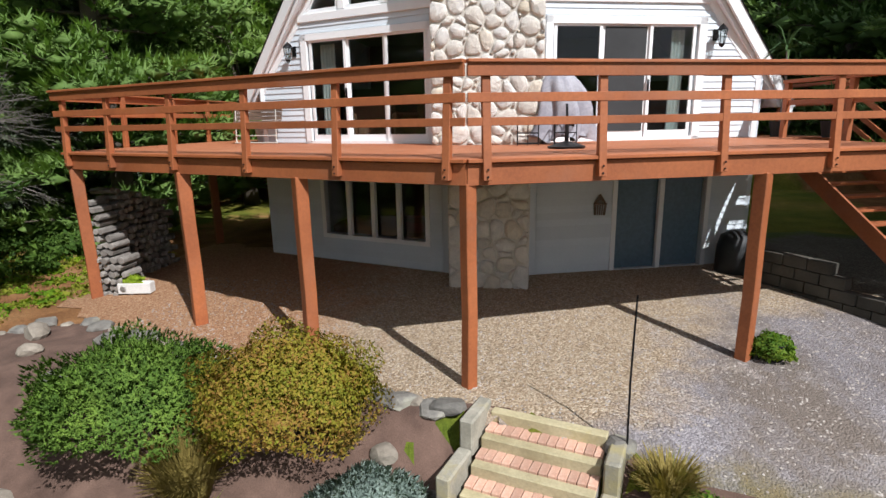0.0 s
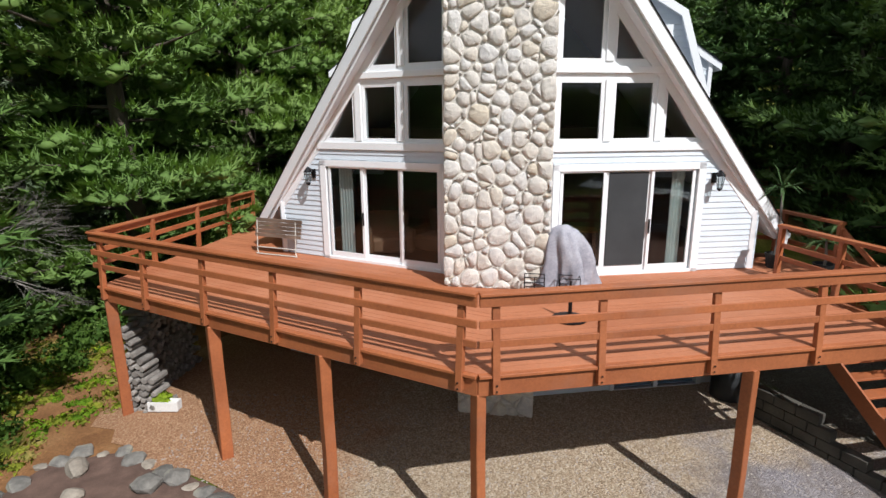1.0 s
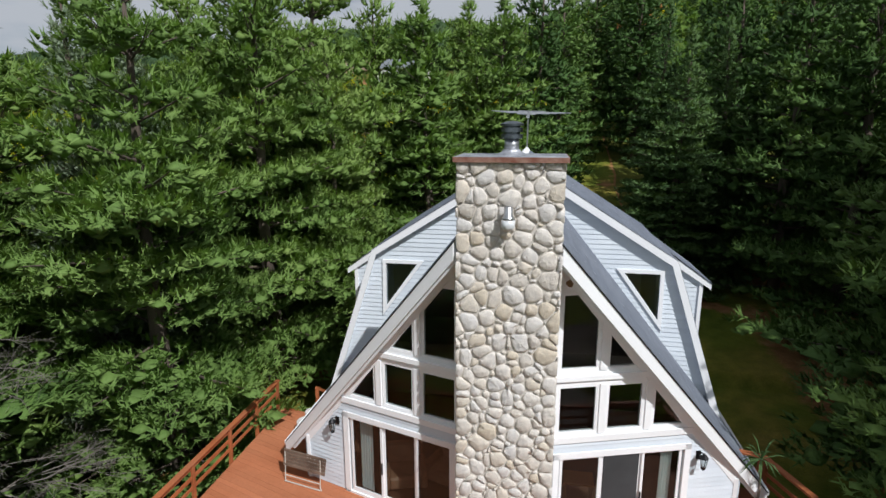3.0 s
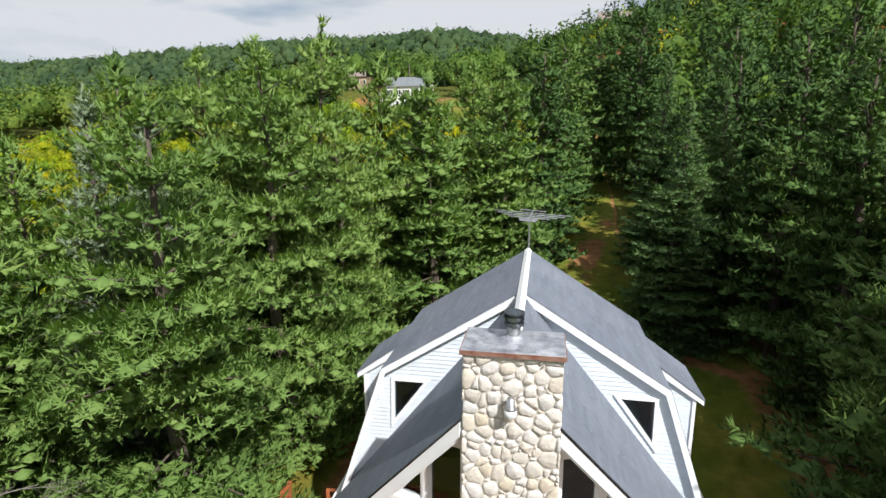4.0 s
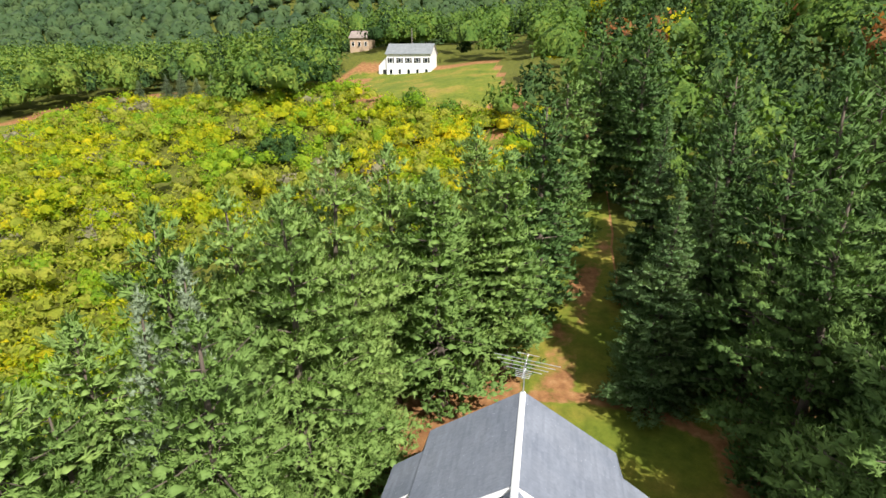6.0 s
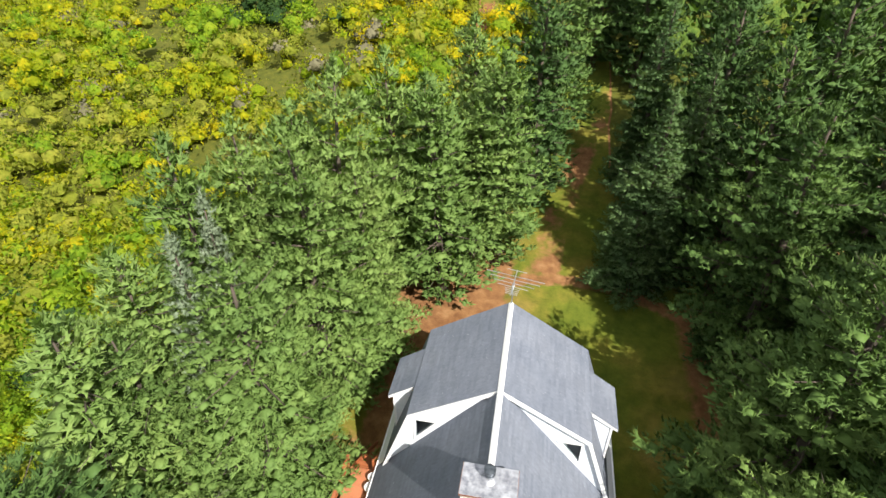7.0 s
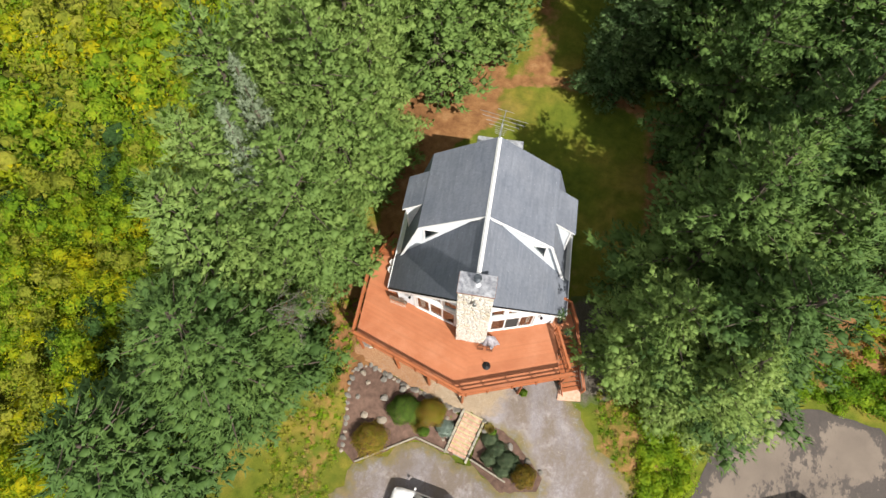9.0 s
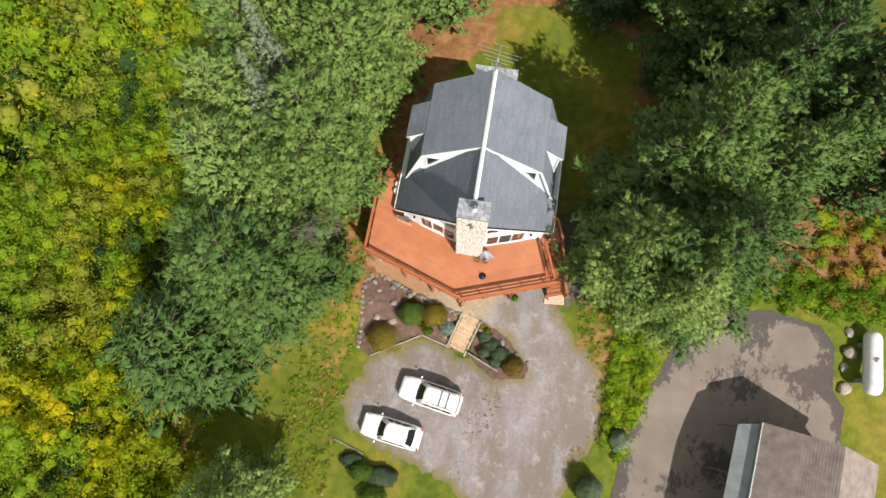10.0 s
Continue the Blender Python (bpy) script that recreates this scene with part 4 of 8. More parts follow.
# gambrel dormer block
DY, KNEE_U, KNEE_Z, FOOT_U, FOOT_Z = 14.40, 4.07, 8.27, 5.52, 3.95
for s in (-1, 1):
    up = Geo()
    th = 0.16
    uz = [(0, RIDGE + 0.02), (KNEE_U, KNEE_Z), (FOOT_U, FOOT_Z), (FOOT_U - 0.14, FOOT_Z - 0.02), (KNEE_U - 0.10, KNEE_Z - 0.12), (0, RIDGE - th)]
    y0, y1 = DY - 0.12, BACK
    fr, bk = [(X0 + s * u, y0, z) for u, z in uz], [(X0 + s * u, y1, z) for u, z in uz]
    up.add(fr + bk, [(0, 1, 4, 5), (1, 2, 3, 4), (6, 7, 10, 11)[::-1], (7, 8, 9, 10)[::-1]] + [(i, (i + 1) % 6, 6 + (i + 1) % 6, 6 + i) for i in range(6)])
    dorm = put("gambrel_roof", up, M["trim"], house, "gambrel roof with white rakes")
    shingles(dorm, (X0 + s * KNEE_U, y0 - 0.03, KNEE_Z + 0.004), (X0, y0 - 0.03, RIDGE + 0.03), (X0 + s * KNEE_U, y1 + 0.03, KNEE_Z + 0.004), (X0, y1 + 0.03, RIDGE + 0.03), 34)
    shingles(dorm, (X0 + s * FOOT_U, y0 - 0.03, FOOT_Z), (X0 + s * (KNEE_U + 0.005), y0 - 0.03, KNEE_Z), (X0 + s * FOOT_U, y1 + 0.03, FOOT_Z), (X0 + s * (KNEE_U + 0.005), y1 + 0.03, KNEE_Z), 30)
    rk = Geo()
    for (ua, za), (ub, zb) in (((0.1, RIDGE - 0.06), (KNEE_U, KNEE_Z)), ((KNEE_U, KNEE_Z), (FOOT_U, FOOT_Z))):
        d = Vector((s * (ub - ua), 0, zb - za)).normalized()
        inw = Vector((-s * abs(d.z), 0, -abs(d.x)))
        w = 0.18
        p, q = Vector((X0 + s * ua, y0 - 0.02, za)), Vector((X0 + s * ub, y0 - 0.02, zb))
        c = Vector((X0 + s * (KNEE_U - 0.125), y0 - 0.02, KNEE_Z - 0.125))
        if ua < 1:
            poly = [p, q, c, p + inw * w]
        else:
            poly = [p, q, q + inw * w, c]
        rk.prism(poly if s > 0 else poly[::-1], (0, -0.045, 0))
    put("rake_board", rk, M["trim"], dorm, "broad white rake board")
    # front gable of the dormer, with siding and its three-cornered window
    wall = put("dormer_wall", Geo(), M["siding"], house)
    tri = [(2.80, 7.88), (3.70, 7.88), (3.72, 6.62)]
    tri_out = [(2.60, 7.98), (3.80, 7.98), (3.83, 6.32)]
    hull = [(0.0, RIDGE - 0.1), (FOOT_U - 0.05, FOOT_Z), (KNEE_U - 0.03, KNEE_Z - 0.05)]
    sh = Geo()
    k = Vector((0, 0.1, 0))

    def dslab(poly):
        if len(poly) >= 3:
            pts = [(X0 + s * u, DY + 0.02, z) for u, z in poly]
            sh.prism(pts if s > 0 else pts[::-1], k)

    win_cells = [[(0.0, 7.88), (6, 7.88), (6, 11), (0, 11)], [(0, 3), (6, 3), (6, 6.62), (0, 6.62)], [(3.72, 6.62), (6, 6.62), (6, 7.88), (3.70, 7.88)],
                 [(0, 6.62), (3.72, 6.62), (2.80, 7.88), (0, 7.88)]]
    for cell in win_cells:
        dslab(clip_convex(cell, hull))
    put("sheathing", sh, M["siding"], wall)
    pl = lambda u, z, o: Vector((X0 + s * u, DY + 0.015 - o, z))
    regs = []
    for cell in win_cells:
        q = clip_convex(cell, hull)
        if len(q) >= 3:
            regs.append(q)
    siding(wall, regs, pl, 0.13, 3.95, 10.8, 0.0, 6.0)
    cs = Geo()
    for i in range(3):
        quad = [(X0 + s * u, DY + 0.02, z) for u, z in (tri[i], tri[(i + 1) % 3], tri_out[(i + 1) % 3], tri_out[i])]
        cs.prism(quad if s < 0 else quad[::-1], (0, -0.07, 0))
    w = put("dormer_window", cs, M["trim"], house, "small three-cornered window with white casing")
    gl = Geo()
    pts = [(X0 + s * u, DY + 0.03, z) for u, z in tri]
    gl.prism(pts if s > 0 else pts[::-1], (0, 0.01, 0))
    put("pane", gl, M["glass"], w)
    # shed dormer: the upper slope runs on outward over a short wall
    SU, SZ, SY0, SY1 = 5.46, 7.22, 15.98, 18.42
    sd = Geo()
    a = [(X0 + s * (KNEE_U - 0.3), SY0, KNEE_Z + 0.17), (X0 + s * SU, SY0, SZ), (X0 + s * SU, SY0, SZ - 0.17), (X0 + s * (KNEE_U - 0.3), SY0, KNEE_Z - 0.1)]
    b = [(x, SY1, z) for x, _, z in a]
    sd.add(a + b, [(0, 1, 2, 3), (7, 6, 5, 4), (0, 4, 5, 1), (1, 5, 6, 2), (2, 6, 7, 3), (3, 7, 4, 0)])
    shed = put("shed_dormer_roof", sd, M["trim"], house, "shed dormer roof with white edge")
    shingles(shed, (X0 + s * (SU + 0.02), SY0 - 0.03, SZ + 0.005), (X0 + s * (KNEE_U - 0.3), SY0 - 0.03, KNEE_Z + 0.185), (X0 + s * (SU + 0.02), SY1 + 0.03, SZ + 0.005), (X0 + s * (KNEE_U - 0.3), SY1 + 0.03, KNEE_Z + 0.185), 13)
    sw = Geo()
    ux = 5.22
    pts = [(X0 + s * ux, SY0 + 0.12, 4.2), (X0 + s * ux, SY0 + 0.12, 7.35), (X0 + s * (KNEE_U - 0.1), SY0 + 0.12, 8.15), (X0 + s * (KNEE_U - 0.1), SY0 + 0.12, 4.2)]
    sw.prism(pts, (0, SY1 - SY0 - 0.24, 0))
    swo = put("shed_dormer_wall", sw, M["siding"], house)
    pl2 = lambda u, z, o: Vector((X0 + s * u, SY0 + 0.115 - o, z))
    siding(swo, [[(KNEE_U + 0.0, 5.0), (ux, 5.0), (ux, 7.22), (KNEE_U + 0.0, 8.05)]], pl2, 0.13, 5.0, 8.1, 3.9, 5.4)
    cb = Geo()
    cb.beam((X0 + s * (ux - 0.02), SY0 + 0.08, 4.3), (X0 + s * (ux - 0.02), SY0 + 0.08, 7.3), 0.10, 0.06, (0, 1, 0))
    put("corner_board", cb, M["trim"], swo)

rc = Geo()
for s in (-1, 1):
    rc.prism([(X0, 10.5, RIDGE + 0.075), (X0 + s * 0.125, 10.5, RIDGE - 0.03), (X0 + s * 0.125, 10.5, RIDGE - 0.01), (X0, 10.5, RIDGE + 0.10)][::s], (0, BACK - 10.5, 0))
put("ridge_cap", rc, M["trim"], house, "white metal ridge vent")

# ---------------------------------------------------------------- chimney
CH_L, CH_R, CH_F, CH_B, CH_TOP = X0 - 0.90, X0 + 0.94, 9.45, 10.55, 11.12


def cells(w, h, size, seed):
    """Voronoi cells of jittered points in a w x h panel, relaxed twice."""
    rnd = random.Random(seed)
    nx, ny = max(1, round(w / size)), max(1, round(h / (size * 0.86)))
    pts = [((i + 0.5 + (0.25 if j % 2 else -0.25) + rnd.uniform(-0.38, 0.38)) * w / nx, (j + 0.5 + rnd.uniform(-0.38, 0.38)) * h / ny) for j in range(ny) for i in range(nx)]
    pts = [p for p in pts if rnd.random() > 0.14]
    wt = [rnd.uniform(-0.014, 0.016) for _ in pts]
    out = []
    for turn in range(2):
        out = []
        for i, p in enumerate(pts):
            q = [(0, 0), (w, 0), (w, h), (0, h)]
            for j, o in enumerate(pts):
                if i != j and abs(o[0] - p[0]) < 1.2 and abs(o[1] - p[1]) < 1.2:
                    a, b = o[0] - p[0], o[1] - p[1]
                    q = clip_poly(q, a, b, a * (o[0] + p[0]) / 2 + b * (o[1] + p[1]) / 2 + wt[i] - wt[j])
                    if len(q) < 3:
                        break
            out.append(q)
        if turn == 0:
            pts = [(sum(v[0] for v in q) / len(q) * 0.35 + p[0] * 0.65, sum(v[1] for v in q) / len(q) * 0.35 + p[1] * 0.65) if len(q) > 2 else p for q, p in zip(out, pts)]
    return [q for q in out if len(q) > 2]


def stone(poly, place, rnd, gap=0.012):
    """A rounded field stone filling a cell; place(a, b, out) maps to the world."""
    cx, cy = sum(p[0] for p in poly) / len(poly), sum(p[1] for p in poly) / len(poly)
    # inset cell outline with clipped corners
    m = len(poly)
    mean = sum(math.hypot(p[0] - cx, p[1] - cy) for p in poly) / m
    out = []
    for i, p in enumerate(poly):
        a, b = poly[i - 1], poly[(i + 1) % m]
        for q in (a, b):
            L = math.hypot(q[0] - p[0], q[1] - p[1])
            k = min(0.40, 0.055 / max(L, 1e-6)) * rnd.uniform(0.6, 1.2)
            out.append((p[0] + (q[0] - p[0]) * k, p[1] + (q[1] - p[1]) * k))
    f = max(0.5, 1 - gap * 1.35 / max(mean, 0.03))
    ring = [((p[0] - cx) * f + rnd.uniform(-0.006, 0.006), (p[1] - cy) * f + rnd.uniform(-0.006, 0.006)) for p in out]
    n = len(ring)
    deep = rnd.uniform(0.03, 0.06)
    g = Geo()
    lay = ((1.0, -0.03), (0.965, deep * 0.6), (0.80, deep * 0.98))
    vs = []
    for f, o in lay:
        vs += [place(cx + ring[k][0] * f, cy + ring[k][1] * f, o * (1 + (rnd.uniform(-0.18, 0.18) if o > 0 else 0))) for k in range(n)]
    vs.append(place(cx + rnd.uniform(-0.02, 0.02), cy, deep * rnd.uniform(0.92, 1.1)))
    fs = [(a * n + k, a * n + (k + 1) % n, (a + 1) * n + (k + 1) % n, (a + 1) * n + k) for a in range(2) for k in range(n)]
    fs += [(2 * n + k, 2 * n + (k + 1) % n, 3 * n) for k in range(n)]
    return g.add(vs, fs)


def build_chimney():
    ch = thing("chimney", "tall fieldstone chimney with a rust-edged metal cap", "chimney", (X0, 10, 0))
    g = Geo()
    g.box(CH_L + 0.02, CH_F + 0.02, 2.6, CH_R - 0.02, CH_B, CH_TOP)
    g.box(X0 - 0.68, CH_F + 0.08, -0.2, X0 + 0.78, CH_B, 2.6)
    put("core", g, M["mortar"], ch, "sand-coloured mortar")
    rnd = random.Random(11)
    w, z0 = CH_R - CH_L, DECK_Z
    for q in cells(w + 0.08, CH_TOP - 0.03 - z0, 0.20, 5):
        put("stone", stone(q, lambda a, b, o: Vector((CH_L - 0.04 + a, CH_F + 0.02 - o, z0 + b)), rnd), M["stone"], ch, smooth=True)
    d = CH_B - CH_F
    rest = Geo()
    for s, xx in ((-1, CH_L), (1, CH_R)):
        for q in cells(d, CH_TOP - 0.03 - z0, 0.24, 8 + s):
            rest_place = (lambda a, b, o: Vector((xx + s * (o - 0.02), CH_F + a, z0 + b))) if s < 0 else (lambda a, b, o: Vector((xx + o - 0.02, CH_B - a, z0 + b)))
            st = stone([(d - p[0], p[1]) for p in q][::-1] if s < 0 else q, rest_place, rnd)
            if s < 0:
                st.f = [tuple(reversed(f)) for f in st.f]
            rest.add(st.v, st.f)
    for q in cells(1.46, 2.4, 0.24, 21):
        st = stone(q, lambda a, b, o: Vector((X0 - 0.68 + a, CH_F + 0.08 - o, 0.15 + b)), rnd)
        rest.add(st.v, st.f)
    tagged(put("side_stones", rest, M["stone_joined"], ch, smooth=True), kind="stuff")
    cap = Geo()
    cap.box(CH_L - 0.06, CH_F - 0.07, CH_TOP, CH_R + 0.06, CH_B + 0.05, CH_TOP + 0.035)
    cap.lathe(X0, 10.12, [(0.30, CH_TOP + 0.03), (0.17, CH_TOP + 0.10), (0.16, CH_TOP + 0.13)], 20)
    put("cap", cap, M["lead"], ch, "mottled sheet-metal cap", bevel=0.004)
    rim = Geo()
    for p, q in (((CH_L - 0.065, CH_F - 0.075), (CH_R + 0.065, CH_F - 0.075)), ((CH_R + 0.065, CH_F - 0.075), (CH_R + 0.065, CH_B + 0.05)), ((CH_L - 0.065, CH_F - 0.075), (CH_L - 0.065, CH_B + 0.05))):
        rim.beam((*p, CH_TOP - 0.015), (*q, CH_TOP - 0.015), 0.02, 0.09)
    put("cap_rim", rim, M["rust"], ch, "rusty red-brown cap edge")
    fl = Geo()
    z = CH_TOP + 0.10
    fl.lathe(X0, 10.12, [(0.135, z), (0.135, z + 0.22)], 20)
    flue = put("flue", fl, M["steel"], ch, "galvanised flue with a louvred rain cap", smooth=True)
    lv = Geo()
    lv.lathe(X0, 10.12, [(0.14, z + 0.22), (0.20, z + 0.23), (0.20, z + 0.30), (0.15, z + 0.305), (0.15, z + 0.34), (0.20, z + 0.345), (0.20, z + 0.42), (0.15, z + 0.425), (0.15, z + 0.45), (0.21, z + 0.455), (0.21, z + 0.49), (0.10, z + 0.53), (0.01, z + 0.54)], 20)
    put("rain_cap", lv, M["dark_steel"], flue, "dark louvred rain cap")
    return ch


M["dark_steel"] = surface("weathered_flue_steel", (0.06, 0.07, 0.08), (0.22, 0.25, 0.28), 4, 30, 0.3, 0.1, metal=0.85)


def joined_stone():
    m = M["stone"].copy()
    m.name = "chimney_stone_joined"
    n, l = m.node_tree.nodes, m.node_tree.links
    oi = [x for x in n if x.type == "OBJECT_INFO"][0]
    geo = n.new("ShaderNodeNewGeometry")
    for lk in list(oi.outputs["Random"].links):
        l.new(geo.outputs["Random Per Island"], lk.to_socket)
    return m


M["stone_joined"] = joined_stone()
build_chimney()

# ---------------------------------------------------------------- deck
A, LF, LB, RF = Vector((-0.66, 6.0)), Vector((-8.12, 8.59)), Vector((-8.12, 14.6)), Vector((5.72, 8.24))
SD = Vector((0.328, -0.945))     # the way down the outer stair
SN = Vector((0.945, 0.328))      # across it
ST = Vector((4.62, 11.10))       # head of the stair, inner side


def build_deck():
    deck = thing("deck", "raised wrap-round deck stained red-brown on tall posts", "deck", (X0, 8, 0))
    # boards parallel to each front edge, mitred on the centre line
    wd = 0.142
    for s in (-1, 1):
        e = (LF - A).normalized() if s < 0 else (RF - A).normalized()
        nrm = Vector((-e.y, e.x)) if s > 0 else Vector((e.y, -e.x))
        if s < 0:
            xs = X0 - 5.2
            ys = A.y + (LF.y - A.y) * (xs - A.x) / (LF.x - A.x)
            regs = [[(xs, ys), (A.x, A.y), (A.x, 10.1), (xs, 11.75)], [(LF.x, LF.y), (xs, ys), (xs, 14.6), (LF.x, 14.6)]]
        else:
            regs = [[(A.x, A.y), (RF.x, RF.y), (ST.x, ST.y), (4.5, 11.75), (A.x, 10.1)]]
        for i in range(60):
            o = i * wd
            p = A + nrm * o
            strip = [p - e * 12, p + e * 14, p + e * 14 + nrm * (wd - 0.004), p - e * 12 + nrm * (wd - 0.004)]
            strip = [(q.x, q.y) for q in strip]
            if s < 0:
                strip = strip[::-1]
            for r in regs:
                q = clip_convex(strip, r)
                if len(q) >= 3:
                    g = Geo()
                    g.prism([(x, y, DECK_Z - 0.038) for x, y in q], (0, 0, 0.038 + 0.0015 * ((i * 7) % 3)))
                    put("deck_board", g, M["deck"], deck)
    # landing at the stair head
    plat = [ST, ST + SN * 1.35, ST + SN * 1.35 - SD * 1.5, Vector((4.45, 13.2)), Vector((4.45, 11.75))]
    g = Geo()
    g.prism([(p.x, p.y, DECK_Z - 0.04) for p in plat], (0, 0, 0.038))
    put("landing", g, M["deck"], deck)
    # rim joists
    def rim(p, q, z0=2.50, z1=2.74, th=0.045, off=0.0):
        g = Geo()
        g.beam((p.x, p.y, (z0 + z1) / 2), (q.x, q.y, (z0 + z1) / 2), th, z1 - z0)
        put("rim_joist", g, M["stain"], deck, bevel=0.004)
    rim(A, LF)
    rim(A, RF)
    rim(LF, LB)
    rim(RF, ST)
    rim(ST + SN * 1.35, ST + SN * 1.35 - SD * 1.5)
    for s, e in ((-1, LF), (1, RF)):
        d = (e - A).normalized()
        g = Geo()
        n = Vector((d.y, -d.x)) * (1 if s > 0 else -1)
        p, q = A + n * 0.03, e + n * 0.03
        g.beam((p.x, p.y, 2.775), (q.x, q.y, 2.775), 0.10, 0.04)
        put("edge_board", g, M["stain"], deck, bevel=0.004)
    # joists below
    g = Geo()
    for s, e in ((-1, LF), (1, RF)):
        d = (e - A).normalized()
        n = Vector((-d.y, d.x)) if s > 0 else Vector((d.y, -d.x))
        L = (e - A).length
        k = 0.45
        while k < L:
            p = A + d * k
            q = p + n * 3.6
            g.beam((p.x, p.y, 2.64), (q.x, q.y, 2.64), 0.04, 0.20)
            k += 0.42
    put("joists", g, M["stain"], deck)
    # posts
    for x, y, zb, r in ((-0.66, 6.07, -0.05, 0.105), (-3.02, 6.88, -0.05, 0.125), (-5.27, 7.67, -0.1, 0.14), (-8.0, 8.62, -0.1, 0.14), (2.93, 7.31, -0.1, 0.115), (-8.02, 12.9, 0.0, 0.13), (5.62, 8.35, -0.1, 0.12)):
        g = Geo()
        wob = 0.012
        g.tube([(x, y, zb), (x + wob, y, 0.9), (x, y, 1.7), (x, y, 2.52)], [r, r * 0.975, r * 0.985, r], 4)
        ob = put("post", g, M["stain"], deck, bevel=0.01)
    # railing: balusters outside the rim, two boards and a top rail
    def rail_run(p, q, outward, stations, ends=(0, 0)):
        d = (q - p).normalized()
        L = (q - p).length
        n = outward
        for z0, z1, th in ((3.67, 3.81, 0.045), (3.40, 3.50, 0.035), (3.15, 3.24, 0.035)):
            g = Geo()
            off = n * (0.05 if z1 > 3.6 else 0.045)
            a, b = p + off - d * ends[0], q + off + d * ends[1]
            g.beam((a.x, a.y, (z0 + z1) / 2), (b.x, b.y, (z0 + z1) / 2), th, z1 - z0)
            put("rail", g, M["stain"], deck, bevel=0.004)
        g = Geo()
        a, b = p + n * 0.03 - d * ends[0], q + n * 0.03 + d * ends[1]
        g.beam((a.x, a.y, 3.825), (b.x, b.y, 3.825), 0.15, 0.035)
        put("rail_cap", g, M["stain"], deck, bevel=0.004)
        for k in stations:
            c = p + d * k
            g = Geo()
            c3 = c + n * 0.068
            # upper part behind the boards, lower end lapped over the rim with a splayed foot
            base = Vector((c.x, c.y, 0)) + Vector((n.x, n.y, 0)) * 0.0
            sx, sn = Vector((d.x, d.y, 0)) * 0.047, Vector((n.x, n.y, 0))
            for (z0, z1, o0, o1) in ((2.56, 3.80, 0.025, 0.115),):
                q8 = [base + sg * sx + sn * o + Vector((0, 0, z)) for z in (z0, z1) for sg, o in ((-1, o0 + (0.0 if z == z0 else -0.06)), (1, o0 + (0.0 if z == z0 else -0.06)), (1, o1 + (0.0 if z == z0 else -0.09)), (-1, o1 + (0.0 if z == z0 else -0.09)))]
                g.add(q8, [(0, 1, 2, 3), (7, 6, 5, 4), (0, 4, 5, 1), (1, 5, 6, 2), (2, 6, 7, 3), (3, 7, 4, 0)])
            ob = put("baluster", g, M["stain"], deck, bevel=0.005)
            for zz in (2.60, 2.68):
                bt = Geo()
                cc = base + sn * 0.118
                bt.tube([(cc.x, cc.y, zz), (cc.x + n.x * 0.012, cc.y + n.y * 0.012, zz)], 0.012, 6)
                put("bolt", bt, M["dark_metal"], ob)
    dl, dr = (LF - A).normalized(), (RF - A).normalized()
    nl, nr = Vector((-dl.y, dl.x)) * 1.0, Vector((dr.y, -dr.x))
    if nl.y > 0:
        nl = -nl
    rail_run(A, LF, nl, (0.22, 1.77, 3.34, 4.90, 6.46, 7.72), (0.0, 0.06))
    rail_run(A, RF, nr, (0.21, 1.57, 3.13, 4.69, 6.25), (0.0, 0.05))
    rail_run(LF, LB, Vector((-1, 0)), (0.12, 1.6, 3.2, 4.6, 5.9), (0.05, 0.0))
    # inner stair rail, post by post
    def stub_rail(p, q, stations):
        d = (q - p).normalized()
        for z, h, w in ((3.80, 0.06, 0.15), (3.43, 0.09, 0.035), (3.18, 0.09, 0.035)):
            g = Geo()
            g.beam((p.x, p.y, z), (q.x, q.y, z), w, h)
            put("rail", g, M["stain"], deck, bevel=0.004)
        for k in stations:
            c = p + d * k
            g = Geo()
            g.beam((c.x, c.y, 2.5), (c.x, c.y, 3.78), 0.09, 0.09, (d.x, d.y, 0))
            put("baluster", g, M["stain"], deck, bevel=0.005)
    stub_rail(ST + SN * 0.03, RF + Vector((-0.1, 0.25)), (0.06, 1.35, 2.6))
    stub_rail(ST + SN * 1.33 + SD * 0.1, ST + SN * 1.33 - SD * 1.45, (0.05, 1.45))
    stub_rail(ST + SN * 1.30 - SD * 1.45, Vector((4.5, 13.15)), (0.05, 0.9))


build_deck()


